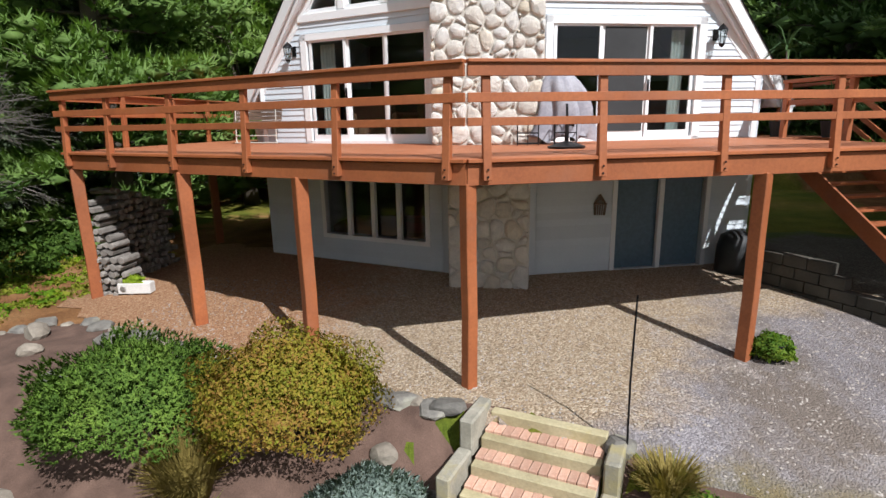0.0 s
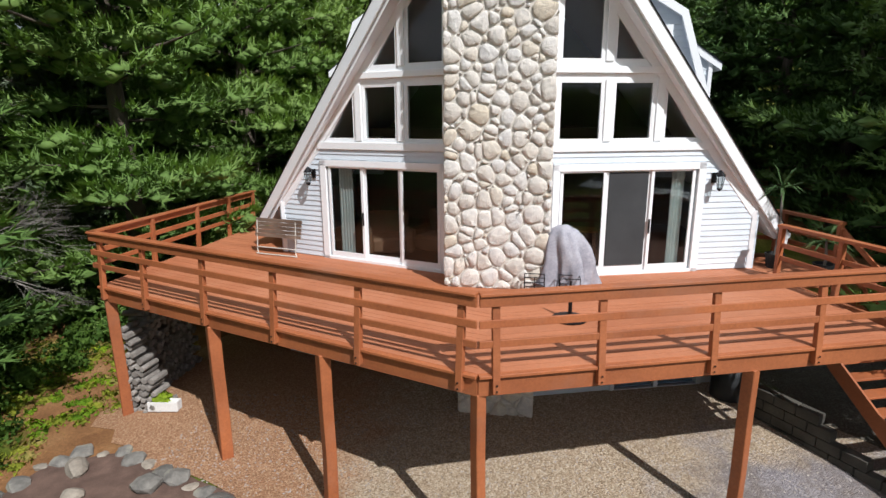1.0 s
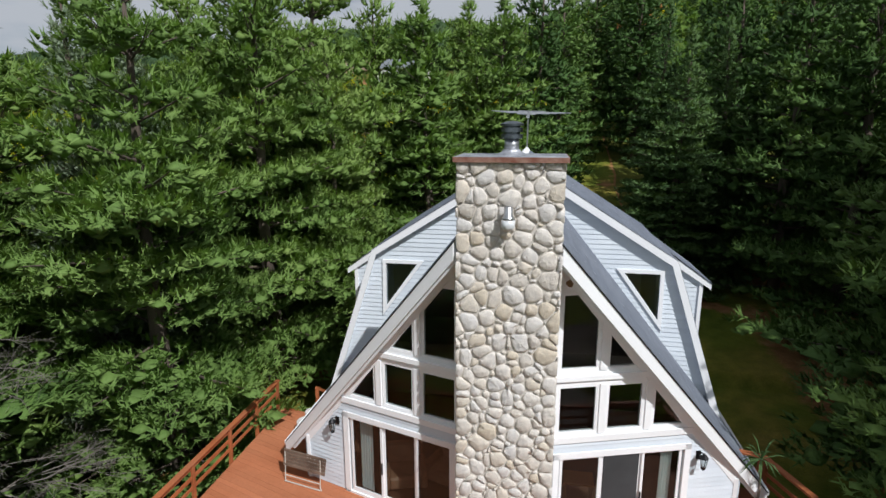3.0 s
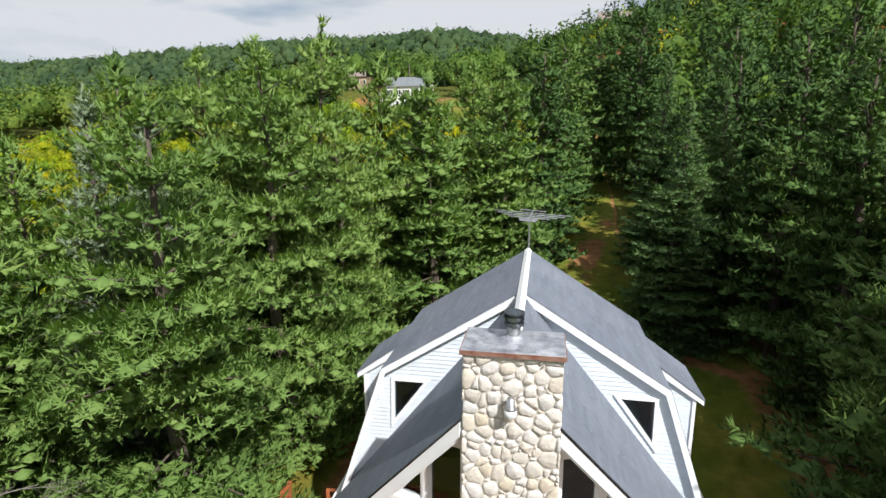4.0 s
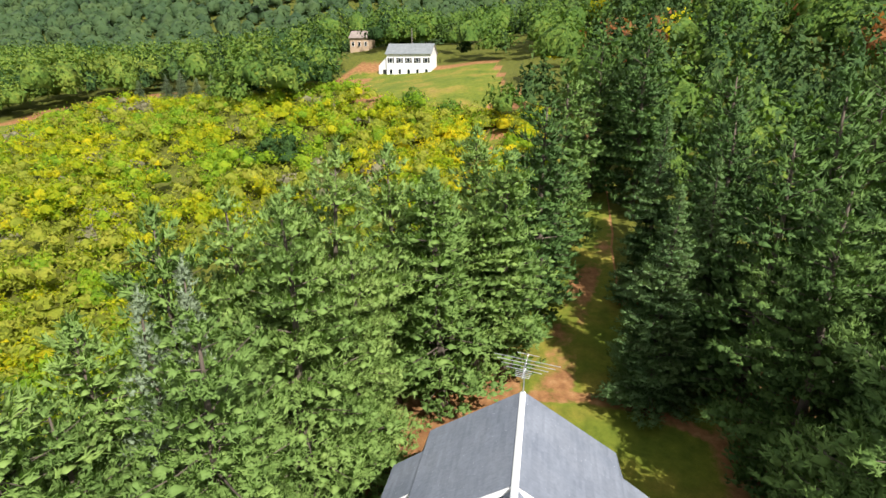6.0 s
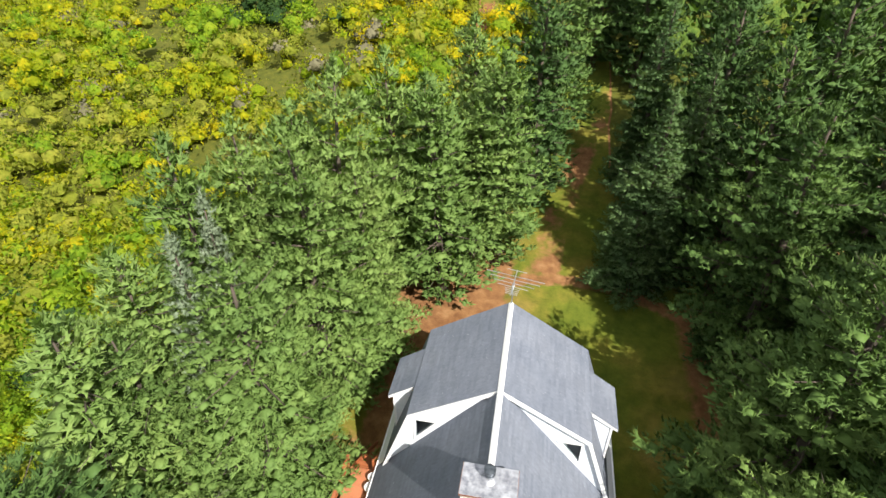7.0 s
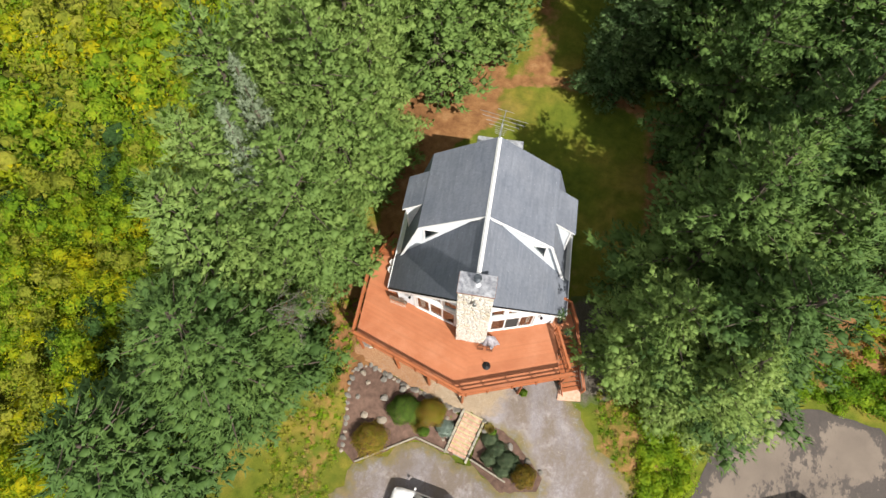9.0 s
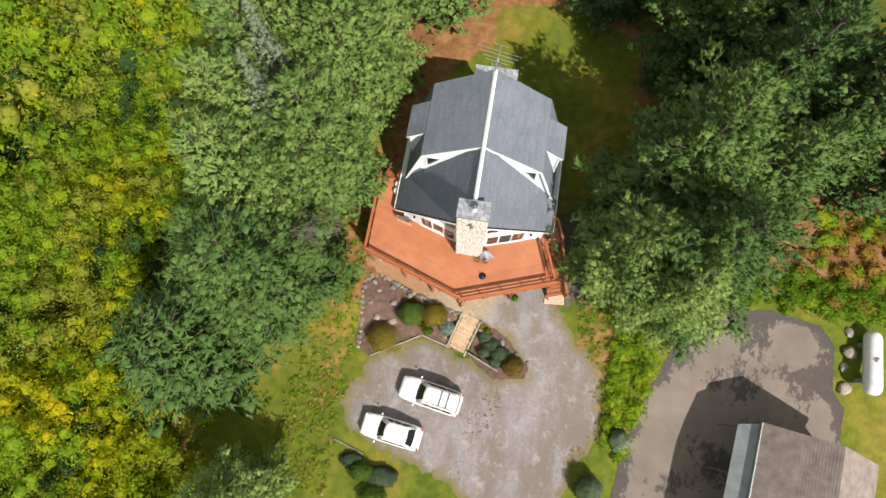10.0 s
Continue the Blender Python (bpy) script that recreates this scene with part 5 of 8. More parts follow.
def build_stair(name, head, down, across, width, drop, steps, run, label):
    st = thing(name, label, "stairs", (head.x, head.y, 0))
    rise = drop / steps
    for i in range(1, steps):
        p = head + down * (run * (i - 0.5))
        z = DECK_Z - rise * i
        g = Geo()
        a, b = p + across * 0.03, p + across * (width - 0.03)
        g.beam((a.x, a.y, z - 0.02), (b.x, b.y, z - 0.02), run * 0.92, 0.04)
        put("tread", g, M["stain"], st, bevel=0.004)
    for o in (0.0, width):
        g = Geo()
        a, b = head + across * o, head + across * o + down * (run * (steps - 0.3))
        za, zb = DECK_Z - 0.08, DECK_Z - drop + 0.12
        g.beam((a.x, a.y, za), (b.x, b.y, zb), 0.045, 0.28)
        put("stringer", g, M["stain"], st, bevel=0.004)
    a, b = head + across * (width + 0.05), head + across * (width + 0.05) + down * (run * steps)
    for dz, h in ((0.92, 0.09), (0.60, 0.08), (0.34, 0.08)):
        g = Geo()
        g.beam((a.x, a.y, DECK_Z + dz), (b.x, b.y, DECK_Z - drop + dz + 0.1), 0.04, h)
        put("stair_rail", g, M["stain"], st)
    for k in (0.02, 0.5, 0.98):
        c = a.lerp(b, k)
        z = DECK_Z - drop * k
        g = Geo()
        g.beam((c.x, c.y, z - 0.25), (c.x, c.y, z + 0.95), 0.09, 0.09, (1, 0, 0))
        put("newel", g, M["stain"], st)
    return st


build_stair("deck_stairs", ST, SD, SN, 1.3, 2.62, 14, 0.272, "open wooden stairs stained red-brown beside the deck")
build_stair("rear_stairs", Vector((-8.05, 14.65)), Vector((0.1, 0.995)), Vector((0.995, -0.1)), 1.15, 2.4, 12, 0.26, "wooden stairs leading down behind the deck")

# ---------------------------------------------------------------- plants
def mesh_np(name, verts, faces, material, normals=None):
    """A mesh from arrays; all faces have the same number of corners. normals: soft shading per vertex."""
    me = bpy.data.meshes.new(name)
    nv, (nf, k) = len(verts), faces.shape
    me.vertices.add(nv)
    me.vertices.foreach_set("co", np.ascontiguousarray(verts, dtype=np.float32).ravel())
    me.loops.add(nf * k)
    me.loops.foreach_set("vertex_index", np.ascontiguousarray(faces, dtype=np.int32).ravel())
    me.polygons.add(nf)
    me.polygons.foreach_set("loop_start", np.arange(0, nf * k, k, dtype=np.int32))
    me.update(calc_edges=True)
    me.materials.append(material)
    if normals is not None:
        me.polygons.foreach_set("use_smooth", [True] * nf)
        me.normals_split_custom_set_from_vertices(np.ascontiguousarray(normals, dtype=np.float32).tolist())
    return me


def unit(a):
    return a / np.maximum(np.linalg.norm(a, axis=-1, keepdims=True), 1e-9)


def tufts(rng, at, axis, soft, per, length, width, spread=0.6):
    """Needle tufts: per slim blades fanning from each point about its axis, turned to face the way soft."""
    c = np.repeat(at, per, 0)
    d = unit(np.repeat(axis, per, 0) + rng.normal(0, spread, (len(c), 3)))
    n = unit(np.repeat(soft, per, 0) + d * 0.30 + rng.normal(0, 0.13, (len(c), 3)))
    s = unit(np.cross(n, d))
    ln = (length * rng.uniform(0.6, 1.3, len(c)))[:, None]
    wd = (width * rng.uniform(0.7, 1.3, len(c)))[:, None]
    b = c - d * ln * 0.2
    v = np.stack([b + d * ln, b + s * wd, b - s * wd], 1).reshape(-1, 3)
    return v, np.arange(len(v)).reshape(-1, 3), np.repeat(n, 3, 0)


def leaves(rng, at, normal, size, jitter=0.7):
    """Pointed leaf blades facing roughly along normal."""
    n = unit(normal + rng.normal(0, jitter, at.shape))
    a = unit(np.cross(n, rng.normal(0, 1, at.shape)))
    b = np.cross(n, a)
    s = (size * rng.uniform(0.6, 1.35, len(at)))[:, None]
    v = np.stack([at + a * s, at - a * s * 0.8 + b * s * 0.62, at - a * s * 0.8 - b * s * 0.62], 1).reshape(-1, 3)
    return v, np.arange(len(v)).reshape(-1, 3), np.repeat(unit(normal + n * 0.6), 3, 0)


def ico_dome(level):
    """A once-divided icosahedron without its underside."""
    bm = bmesh.new()
    bmesh.ops.create_icosphere(bm, subdivisions=level, radius=1.0)
    low = [v for v in bm.verts if v.co.z < -0.55]
    bmesh.ops.delete(bm, geom=low, context="VERTS")
    bm.verts.index_update()
    v = np.array([list(q.co) for q in bm.verts])
    f = np.array([[q.index for q in fc.verts] for fc in bm.faces])
    bm.free()
    return v, f


DOME = ico_dome(1), ico_dome(2)


def conifer(seed, H, R, low, kind, detail=1.0):
    """Trunk with limbs, and the crown: every bough carries flat clumps of foliage bristling with needle tufts."""
    rng = np.random.default_rng(seed)
    tr = Geo()
    lean = rng.normal(0, 0.015, 2)
    bend = lambda z: np.array((lean[0] * z + 0.12 * math.sin(z * 0.5 + seed), lean[1] * z + 0.12 * math.cos(z * 0.43 + seed), z))
    zs = np.linspace(-0.4, H * 0.95, 9)
    tr.tube([bend(z) for z in zs], [max(0.02, 0.019 * H * (1 - max(z, 0) / H) ** 0.8 + 0.015) for z in zs], 8)
    pine = kind == "pine"
    cen, rad, ahead = [], [], []
    lobes = rng.uniform(0, 6.28, 3)
    up = np.array((0, 0, 1.0))
    z = low
    while z < H - 0.3:
        t = (z - low) / (H - low)
        if pine:
            prof = R * (1 - t ** 2.1) ** 0.8 * (0.74 + 0.26 * min(1.0, t * 3.5))
            nl, rise = 5, 0.02 + 0.60 * t * t + 0.10 * t
        else:
            prof = R * (1.0 - t) ** 0.88 + 0.10
            nl, rise = 7, -0.26 + 0.60 * t
        ph = rng.uniform(0, 6.28)
        for k in range(nl):
            a = ph + 6.283 * k / nl + rng.normal(0, 0.20)
            bulge = 1 + 0.15 * math.sin(2 * a + lobes[0] + z * 0.25) + 0.10 * math.sin(3 * a + lobes[1] - z * 0.4)
            L = max(0.35, prof * bulge * rng.uniform(0.66, 1.12))
            o = bend(z + rng.normal(0, 0.30 if pine else 0.12))
            out = np.array((math.cos(a), math.sin(a), 0.0))
            side = np.array((-out[1], out[0], 0.0))
            sweep = rng.normal(0, 0.10)

            def along(q):
                lift = rise * q - (0.20 if pine else 0.04) * q * q + (0.20 if pine else 0.16) * q ** 3
                return o + out * L * q + side * L * sweep * q * q + up * L * lift

            if L > 0.9:
                tr.tube([tuple(along(q)) for q in (0.0, 0.5, 0.9)], [0.013 * L + 0.012, 0.008 * L + 0.008, 0.006], 4, cap=False)
            nc = max(1, int(round(L / (0.80 if pine else 0.54) * (0.6 + 0.4 * detail))))
            for i in range(nc):
                q0 = 0.26 if t < 0.4 else 0.10
                q = q0 + (0.98 - q0) * (i + 0.5 + rng.uniform(-0.3, 0.3)) / nc if L > 0.8 else 0.5
                w = (0.19 if pine else 0.17) * L * (1.12 - q) ** 0.55 + (0.24 if pine else 0.20)
                fork = 1 if q > 0.80 or L < 1.5 else 2
                for j in range(fork):
                    off = 0.0 if fork == 1 else (j * 2 - 1) * w * rng.uniform(0.55, 1.1)
                    cen.append(along(q) + side * off + up * rng.normal(0.02, 0.06) - up * 0.10 * abs(off))
                    ww = w * rng.uniform(0.75, 1.15)
                    rad.append((ww, ww, ww * (0.42 if pine else 0.34) + 0.08))
                    ahead.append(out + side * (0.5 * np.sign(off)) + up * (0.1 + rise))
        z += (1.0 if pine else 0.60) * rng.uniform(0.8, 1.2) * (1.0 if t < 0.75 else 0.72)
    for k in range(3):
        cen.append(bend(H - 0.12 - 0.32 * k))
        rad.append((0.13 + 0.09 * k, 0.13 + 0.09 * k, 0.32))
        ahead.append(up)
    cen, rad, ahead = np.array(cen), np.array(rad), np.array(ahead)
    n = len(cen)
    dv = np.array([(1, 0, 0), (0, 1, 0), (-1, 0, 0), (0, -1, 0), (0, 0, 1), (0, 0, -1)], float)
    df = np.array([(0, 1, 4), (1, 2, 4), (2, 3, 4), (3, 0, 4), (1, 0, 5), (2, 1, 5), (3, 2, 5), (0, 3, 5)])
    hv = np.tile(dv, (n, 1, 1)) * rng.uniform(0.34, 0.58, (n, 6, 1)) * (1.0 if detail > 0.8 else 1.15)
    hn = unit(np.tile(dv, (n, 1, 1)) + up * 0.3 + rng.normal(0, 0.2, hv.shape)).reshape(-1, 3)
    hv = (cen[:, None] + hv * rad[:, None]).reshape(-1, 3)
    hf = (df[None] + (np.arange(n) * 6)[:, None, None]).reshape(-1, 3)
    cnt = np.maximum(4, (rad[:, 0] ** 2 * (29 if pine else 46) * detail ** 1.9 + 4 * detail)).astype(int)
    own = np.repeat(np.arange(n), cnt)
    d = unit(rng.normal(0, 1, (len(own), 3)))
    d[:, 2] = np.where(d[:, 2] < -0.18, -d[:, 2], d[:, 2])
    at = cen[own] + d * rad[own] * rng.uniform(0.60, 1.10, (len(own), 1))
    nm = unit(d / rad[own] * 0.3 + up * 0.15)
    ax = unit(nm * 0.45 + ahead[own] * 0.9 + up * 0.40)
    size = (0.33 if pine else 0.25) / detail ** 0.8
    v, f, tn = tufts(rng, at, ax, nm, 6 if detail > 0.8 else 4, size, size * (0.110 if detail > 0.8 else 0.13), 0.55)
    return tr, np.concatenate([hv, v]), np.concatenate([hf, f + len(hv)]), np.concatenate([hn, tn])


PINES = []
for sd, H, R, low, kind, mt, detail in ((3, 17.5, 4.6, 1.2, "pine", "pine", 1.0), (14, 18.5, 4.9, 1.8, "pine", "pine", 1.0), (25, 16.0, 4.4, 0.9, "pine", "pine", 1.0), (36, 19.5, 5.2, 2.2, "pine", "pine", 1.0),
                                        (47, 16.5, 4.0, 0.8, "spruce", "spruce", 0.9), (58, 15.5, 3.4, 0.8, "spruce", "blue_spruce", 0.85),
                                        (69, 15.0, 4.6, 0.8, "pine", "pine", 1.0), (80, 16.5, 4.8, 1.0, "pine", "pine", 1.0), (91, 17.5, 4.6, 1.6, "pine", "pine", 0.50), (102, 18.5, 4.8, 2.0, "pine", "pine", 0.50),
                                        (113, 17.0, 4.6, 0.8, "pine", "dark_pine", 1.0), (124, 18.0, 4.6, 1.2, "pine", "dark_pine", 0.50)):
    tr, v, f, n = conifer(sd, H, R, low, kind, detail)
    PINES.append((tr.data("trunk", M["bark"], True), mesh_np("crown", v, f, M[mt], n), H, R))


def plant(name, variant, x, y, top, spread, turn, label, group="", category="tree"):
    trunk, crown, H, R = variant
    z = height(x, y)
    t = thing(name, label, category, (x, y, z), group)
    k, r = (top - z) / H, spread / R
    mtx = Matrix.Rotation(turn, 4, "Z") @ Matrix.Diagonal((r, r, k, 1))
    for nm, me in (("trunk", trunk), ("crown", crown)):
        ob = new(nm, me)
        ob.parent = t
        ob.matrix_basis = mtx
    return t


PINE_LABEL = "tall white pine with layered soft green boughs"
NEAR = [  # x, y, top, spread, variant
    (-11.6, 26.5, 20.0, 5.2, 6), (-6.3, 30.4, 18.0, 4.6, 2), (-11.4, 20.8, 18.6, 5.0, 7), (-11.8, 14.2, 16.2, 5.2, 6), (-14.8, 4.6, 14.6, 6.2, 7), (-18.6, -0.8, 11.8, 5.4, 0), (-15.2, 22.5, 18.4, 4.6, 2),
    (-17.5, 10.5, 15.0, 4.6, 2), (-9.8, 31.5, 19.2, 4.0, 3), (-2.4, 34.6, 18.6, 4.2, 0), (-0.4, 43.4, 21.8, 4.6, 1), (-5.5, 38.5, 19.6, 4.2, 3), (1.2, 52.0, 23.5, 4.6, 2),
    (12.6, 16.0, 19.0, 5.8, 7), (13.8, 10.6, 17.2, 5.6, 6), (12.7, 7.8, 13.8, 3.7, 2), (9.9, 10.2, 12.5, 4.4, 1), (21.0, 19.0, 18.5, 4.2, 3), (16.0, 21.0, 19.6, 5.0, 0), (13.6, 26.8, 19.4, 4.6, 3), (13.4, 33.5, 20.9, 4.6, 1), (17.2, 15.2, 17.0, 4.0, 2),
    (18.5, 29.0, 21.5, 4.9, 0), (17.5, 38.0, 23.5, 4.8, 2), (12.8, 42.0, 21.0, 4.4, 0), (23.0, 22.0, 21.5, 5.0, 3), (24.0, 34.0, 24.0, 5.0, 1), (22.5, 44.0, 25.5, 4.8, 0), (14.5, 49.0, 24.0, 4.6, 3),
    (27.5, 20.0, 19.0, 4.6, 1), (-13.0, -9.5, 10.5, 4.2, 3), (-9.9, 24.4, 15.2, 3.7, 7), (-8.3, 34.8, 16.8, 4.4, 9), (-4.4, 33.4, 15.4, 3.8, 8), (-13.6, 26.0, 17.6, 4.4, 9), (30.0, 27.0, 24.0, 5.0, 0), (30.0, 40.0, 27.0, 5.0, 2), (-18.0, 15.0, 14.8, 3.8, 8), (-17.8, 20.6, 17.8, 4.2, 9), (-16.2, 12.4, 13.6, 3.6, 2), (9.6, 62.0, 28.0, 4.8, 1), (5.2, 66.0, 27.0, 4.6, 0),
]
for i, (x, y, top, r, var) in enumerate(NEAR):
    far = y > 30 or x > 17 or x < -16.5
    # trees given the darker needle copy, part of their shade in its colour
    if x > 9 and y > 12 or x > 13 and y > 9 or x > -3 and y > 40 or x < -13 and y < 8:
        plant("dark_pine_tree", PINES[11 if far else 10], x, y, top, r, i * 1.7, "tall dark green conifer with layered boughs, shade put into its needles", "dark hemlocks among the pines")
    else:
        plant("pine_tree", PINES[8 + i % 2 if far else var], x, y, top, r, i * 1.7, PINE_LABEL, "pines round the house")
for x, y, top, r in ((7.9, 34.6, 16.9, 3.8), (8.8, 46.0, 20.5, 3.4), (11.2, 38.2, 18.0, 3.2)):
    plant("spruce_tree", PINES[4], x, y, top, r, x, "dark green spruce with drooping boughs", "spruces")
for x, y, top, r in ((-14.5, 15.0, 16.5, 2.8), (-15.2, 18.5, 16.4, 2.7)):
    plant("blue_spruce_tree", PINES[5], x, y, top, r, x, "pale blue spruce between the pines", "blue spruces")


def lumps(d, rng, n):
    a, b, c = (rng.uniform(0, 6.28, (n, 1)) for _ in range(3))
    fine = 0.09 * np.sin(d[..., 0] * 9 + b) * np.sin(d[..., 1] * 8.3 + c) * np.cos(d[..., 2] * 7 + a)
    return 1 + fine + 0.17 * np.sin(d[..., 0] * 4.2 + a) * np.cos(d[..., 1] * 4.0 + b) + 0.13 * np.sin(d[..., 2] * 5 + d[..., 0] * 3.1 + c)


def crown_cloud(rng, centres, radii, per, size, core=0.66, jitter=0.9, dome=1, cone=0.0):
    """Many crowns: an inner mass of foliage with leaf blades standing out of it, in tufts."""
    DOME_V, DOME_F = DOME[dome]
    n = len(centres)
    state = rng.integers(1 << 30)
    v = np.tile(DOME_V, (n, 1, 1))
    k = lumps(v, np.random.default_rng(state), n) * rng.uniform(0.9, 1.08, v.shape[:2]) * core
    v = v * np.concatenate([np.repeat(1 - cone * np.maximum(v[..., 2:] + 0.15, 0), 2, -1), np.ones_like(v[..., 2:])], -1)
    hull_n = unit(v + [0, 0, 0.35] + rng.normal(0, 0.45, v.shape)).reshape(-1, 3)
    v = centres[:, None] + v * k[..., None] * radii[:, None]
    hull = v.reshape(-1, 3), (DOME_F[None] + (np.arange(n) * len(DOME_V))[:, None, None]).reshape(-1, 3)
    d = unit(rng.normal(0, 1, (n, per, 3)))
    d[..., 2] = np.abs(d[..., 2]) - 0.30 * rng.random((n, per))
    k = lumps(d, np.random.default_rng(state), n)
    shape = np.concatenate([np.repeat(1 - cone * np.maximum(d[..., 2:] + 0.15, 0), 2, -1), np.ones_like(d[..., 2:])], -1)
    rad = (core - 0.02 + (1.10 - core) * rng.random((n, per)) ** 0.7) * k
    p = centres[:, None] + d * shape * rad[..., None] * radii[:, None]
    nm = unit(d / np.maximum(radii[:, None], 1e-6) * radii.mean() + [0, 0, 0.35])
    sz = np.repeat(size, per) if np.ndim(size) else np.full(n * per, size)
    cv, cf, cn = leaves(rng, p.reshape(-1, 3), nm.reshape(-1, 3), sz, jitter)
    return np.concatenate([hull[0], cv]), np.concatenate([hull[1], cf + len(hull[0])]), np.concatenate([hull_n, cn])


def scatter(rng, n, box, keep):
    out = []
    x0, x1, y0, y1 = box
    while len(out) < n:
        x, y = rng.uniform(x0, x1), rng.uniform(y0, y1)
        if keep(x, y):
            out.append((x, y))
    return np.array(out)


def stuff(name, cloud, material, label, category):
    ob = new(name, mesh_np(name, cloud[0], cloud[1], material, cloud[2]))
    return tagged(ob, label, category, kind="stuff")


def many(parts):
    off, vs, fs, ns = 0, [], [], []
    for v, f, n in parts:
        vs.append(v)
        fs.append(f + off)
        ns.append(n)
        off += len(v)
    return np.concatenate(vs), np.concatenate(fs), np.concatenate(ns)


rng = np.random.default_rng(5)
xy = scatter(rng, 1750, (-128, -12, -22, 116), brush_zone)
xy = np.concatenate([xy, scatter(rng, 420, (-48, -15, -22, 34), brush_zone)])
hh = 1.7 + 3.2 * rng.random(len(xy)) ** 1.5
hh[np.hypot(xy[:, 0] + 20, xy[:, 1] - 4) < 26] *= 1.3
hh[rng.random(len(xy)) < 0.04] *= 1.5
base = np.stack([xy[:, 0], xy[:, 1], [height(x, y) for x, y in xy]], 1)
patch = np.array([fbm(x, y, 0.05) + 0.40 * fbm(x + 90, y, 0.21) for x, y in xy]) + rng.normal(0, 0.34, len(xy))
order = np.argsort(np.argsort(patch)) / len(patch)
for lo, hi, mt, lab in ((0.0, 0.05, "deep_leaf", "dark green scrub bushes"), (0.05, 0.40, "bush_leaf", "green scrub bushes"), (0.40, 0.68, "olive", "olive-coloured scrub"), (0.68, 0.975, "autumn", "yellowing brush and goldenrod"), (0.975, 1.0, "dead_scrub", "bare grey-brown scrub")):
    parts = []
    for near in (True, False):
        s = (order >= lo) & (order < hi) & ((np.hypot(xy[:, 0], xy[:, 1] + 2) < 39) == near)
        k = np.clip(np.round((hh[s] / 1.9) ** 2 * (2.4 if near else 1.6)), 2, 11 if near else 4).astype(int)
        h = np.repeat(hh[s], k)
        off = np.clip(rng.normal(0, 1, (len(h), 3)), -1.5, 1.5) * np.stack([h * (0.32 if near else 0.5)] * 2 + [h * 0.15], 1)
        fall = 0.22 * np.hypot(off[:, 0], off[:, 1])
        cen = np.repeat(base[s], k, 0) + off + np.stack([0 * h, 0 * h, h * 0.52 - fall], 1)
        r = rng.uniform(0.55, 1.15, len(h)) * (1.0 if near else 1.95)
        parts.append(crown_cloud(rng, cen, np.stack([r, r, r * 0.85], 1), 112 if near else 42, 0.102 if near else 0.23, 0.46, 0.75, 0))
    stuff("brush", many(parts), M[mt], lab, "brush")


rng = np.random.default_rng(9)
for n, box, mt, per, size, hr, lab in (
        (330, (8, 130, 46, 190), "hill_pine", 112, 0.50, (11, 16), "dense pine wood on the hillside"),
        (340, (-60, 160, 60, 260), "hill_leaf", 112, 0.50, (10, 15), "broad-leaved wood on the hillside"),
        (600, (-250, -46, 92, 230), "hill_leaf", 112, 0.50, (9, 15), "light green broad-leaved wood"),
        (110, (-250, -46, 90, 230), "deep_leaf", 112, 0.50, (9, 15), "dark green broad-leaved wood"),
        (34, (0, 130, 60, 260), "autumn", 95, 0.50, (8, 12), "yellowing trees in the wood"),
        (14, (5, 60, 95, 160), "rusty_leaf", 95, 0.50, (8, 11), "rust-coloured trees in the wood"),
        (170, (-120, 120, 70, 240), "hill_pine", 112, 0.50, (11, 16), "dark conifers in the wood")):
    xy = scatter(rng, n, box, woods_zone)
    h = rng.uniform(hr[0] * 0.6, hr[1], n)
    zz = np.array([height(x, y) for x, y in xy])
    tall = mt in ("hill_pine", "spruce")
    cen = np.stack([xy[:, 0], xy[:, 1], zz + h * (0.40 if tall else 0.48)], 1)
    rad = np.stack([h * (0.31 if tall else 0.45)] * 2 + [h * (0.60 if tall else 0.5)], 1)
    cloud = crown_cloud(rng, cen, rad, per + 50, size, 0.48 if tall else 0.54, 0.75, 0, 0.72 if tall else 0.0)
    stuff("far_woods", cloud, M[mt], lab, "woods")
# scrub on the slope below the white house
xy = scatter(rng, 190, (-30, -1, 44, 92), lambda x, y: x > -0.16 * y - 14)
zz = np.array([height(x, y) for x, y in xy])
h = rng.uniform(1.6, 3.6, len(xy))
for k, mt in ((0, "autumn"), (1, "bush_leaf"), (2, "olive")):
    c = np.stack([xy[k::3, 0], xy[k::3, 1], zz[k::3] + h[k::3] * 0.4], 1)
    r = h[k::3] * 0.55
    cloud = crown_cloud(rng, c, np.stack([r * 1.3, r * 1.3, r], 1), 110, 0.24, 0.6, 1.1, 0)
    stuff("brush", cloud, M[mt], "scrub on the slope below the farmhouse", "brush")
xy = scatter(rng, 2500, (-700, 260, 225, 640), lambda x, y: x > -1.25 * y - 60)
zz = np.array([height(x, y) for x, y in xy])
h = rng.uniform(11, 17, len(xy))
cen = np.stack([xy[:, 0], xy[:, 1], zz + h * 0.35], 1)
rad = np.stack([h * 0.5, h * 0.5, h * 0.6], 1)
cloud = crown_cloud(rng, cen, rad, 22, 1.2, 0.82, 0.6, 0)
stuff("far_woods", cloud, M["hazy_ridge_leaf"], "distant wooded ridge, its green cooled by haze put into the colour", "woods")
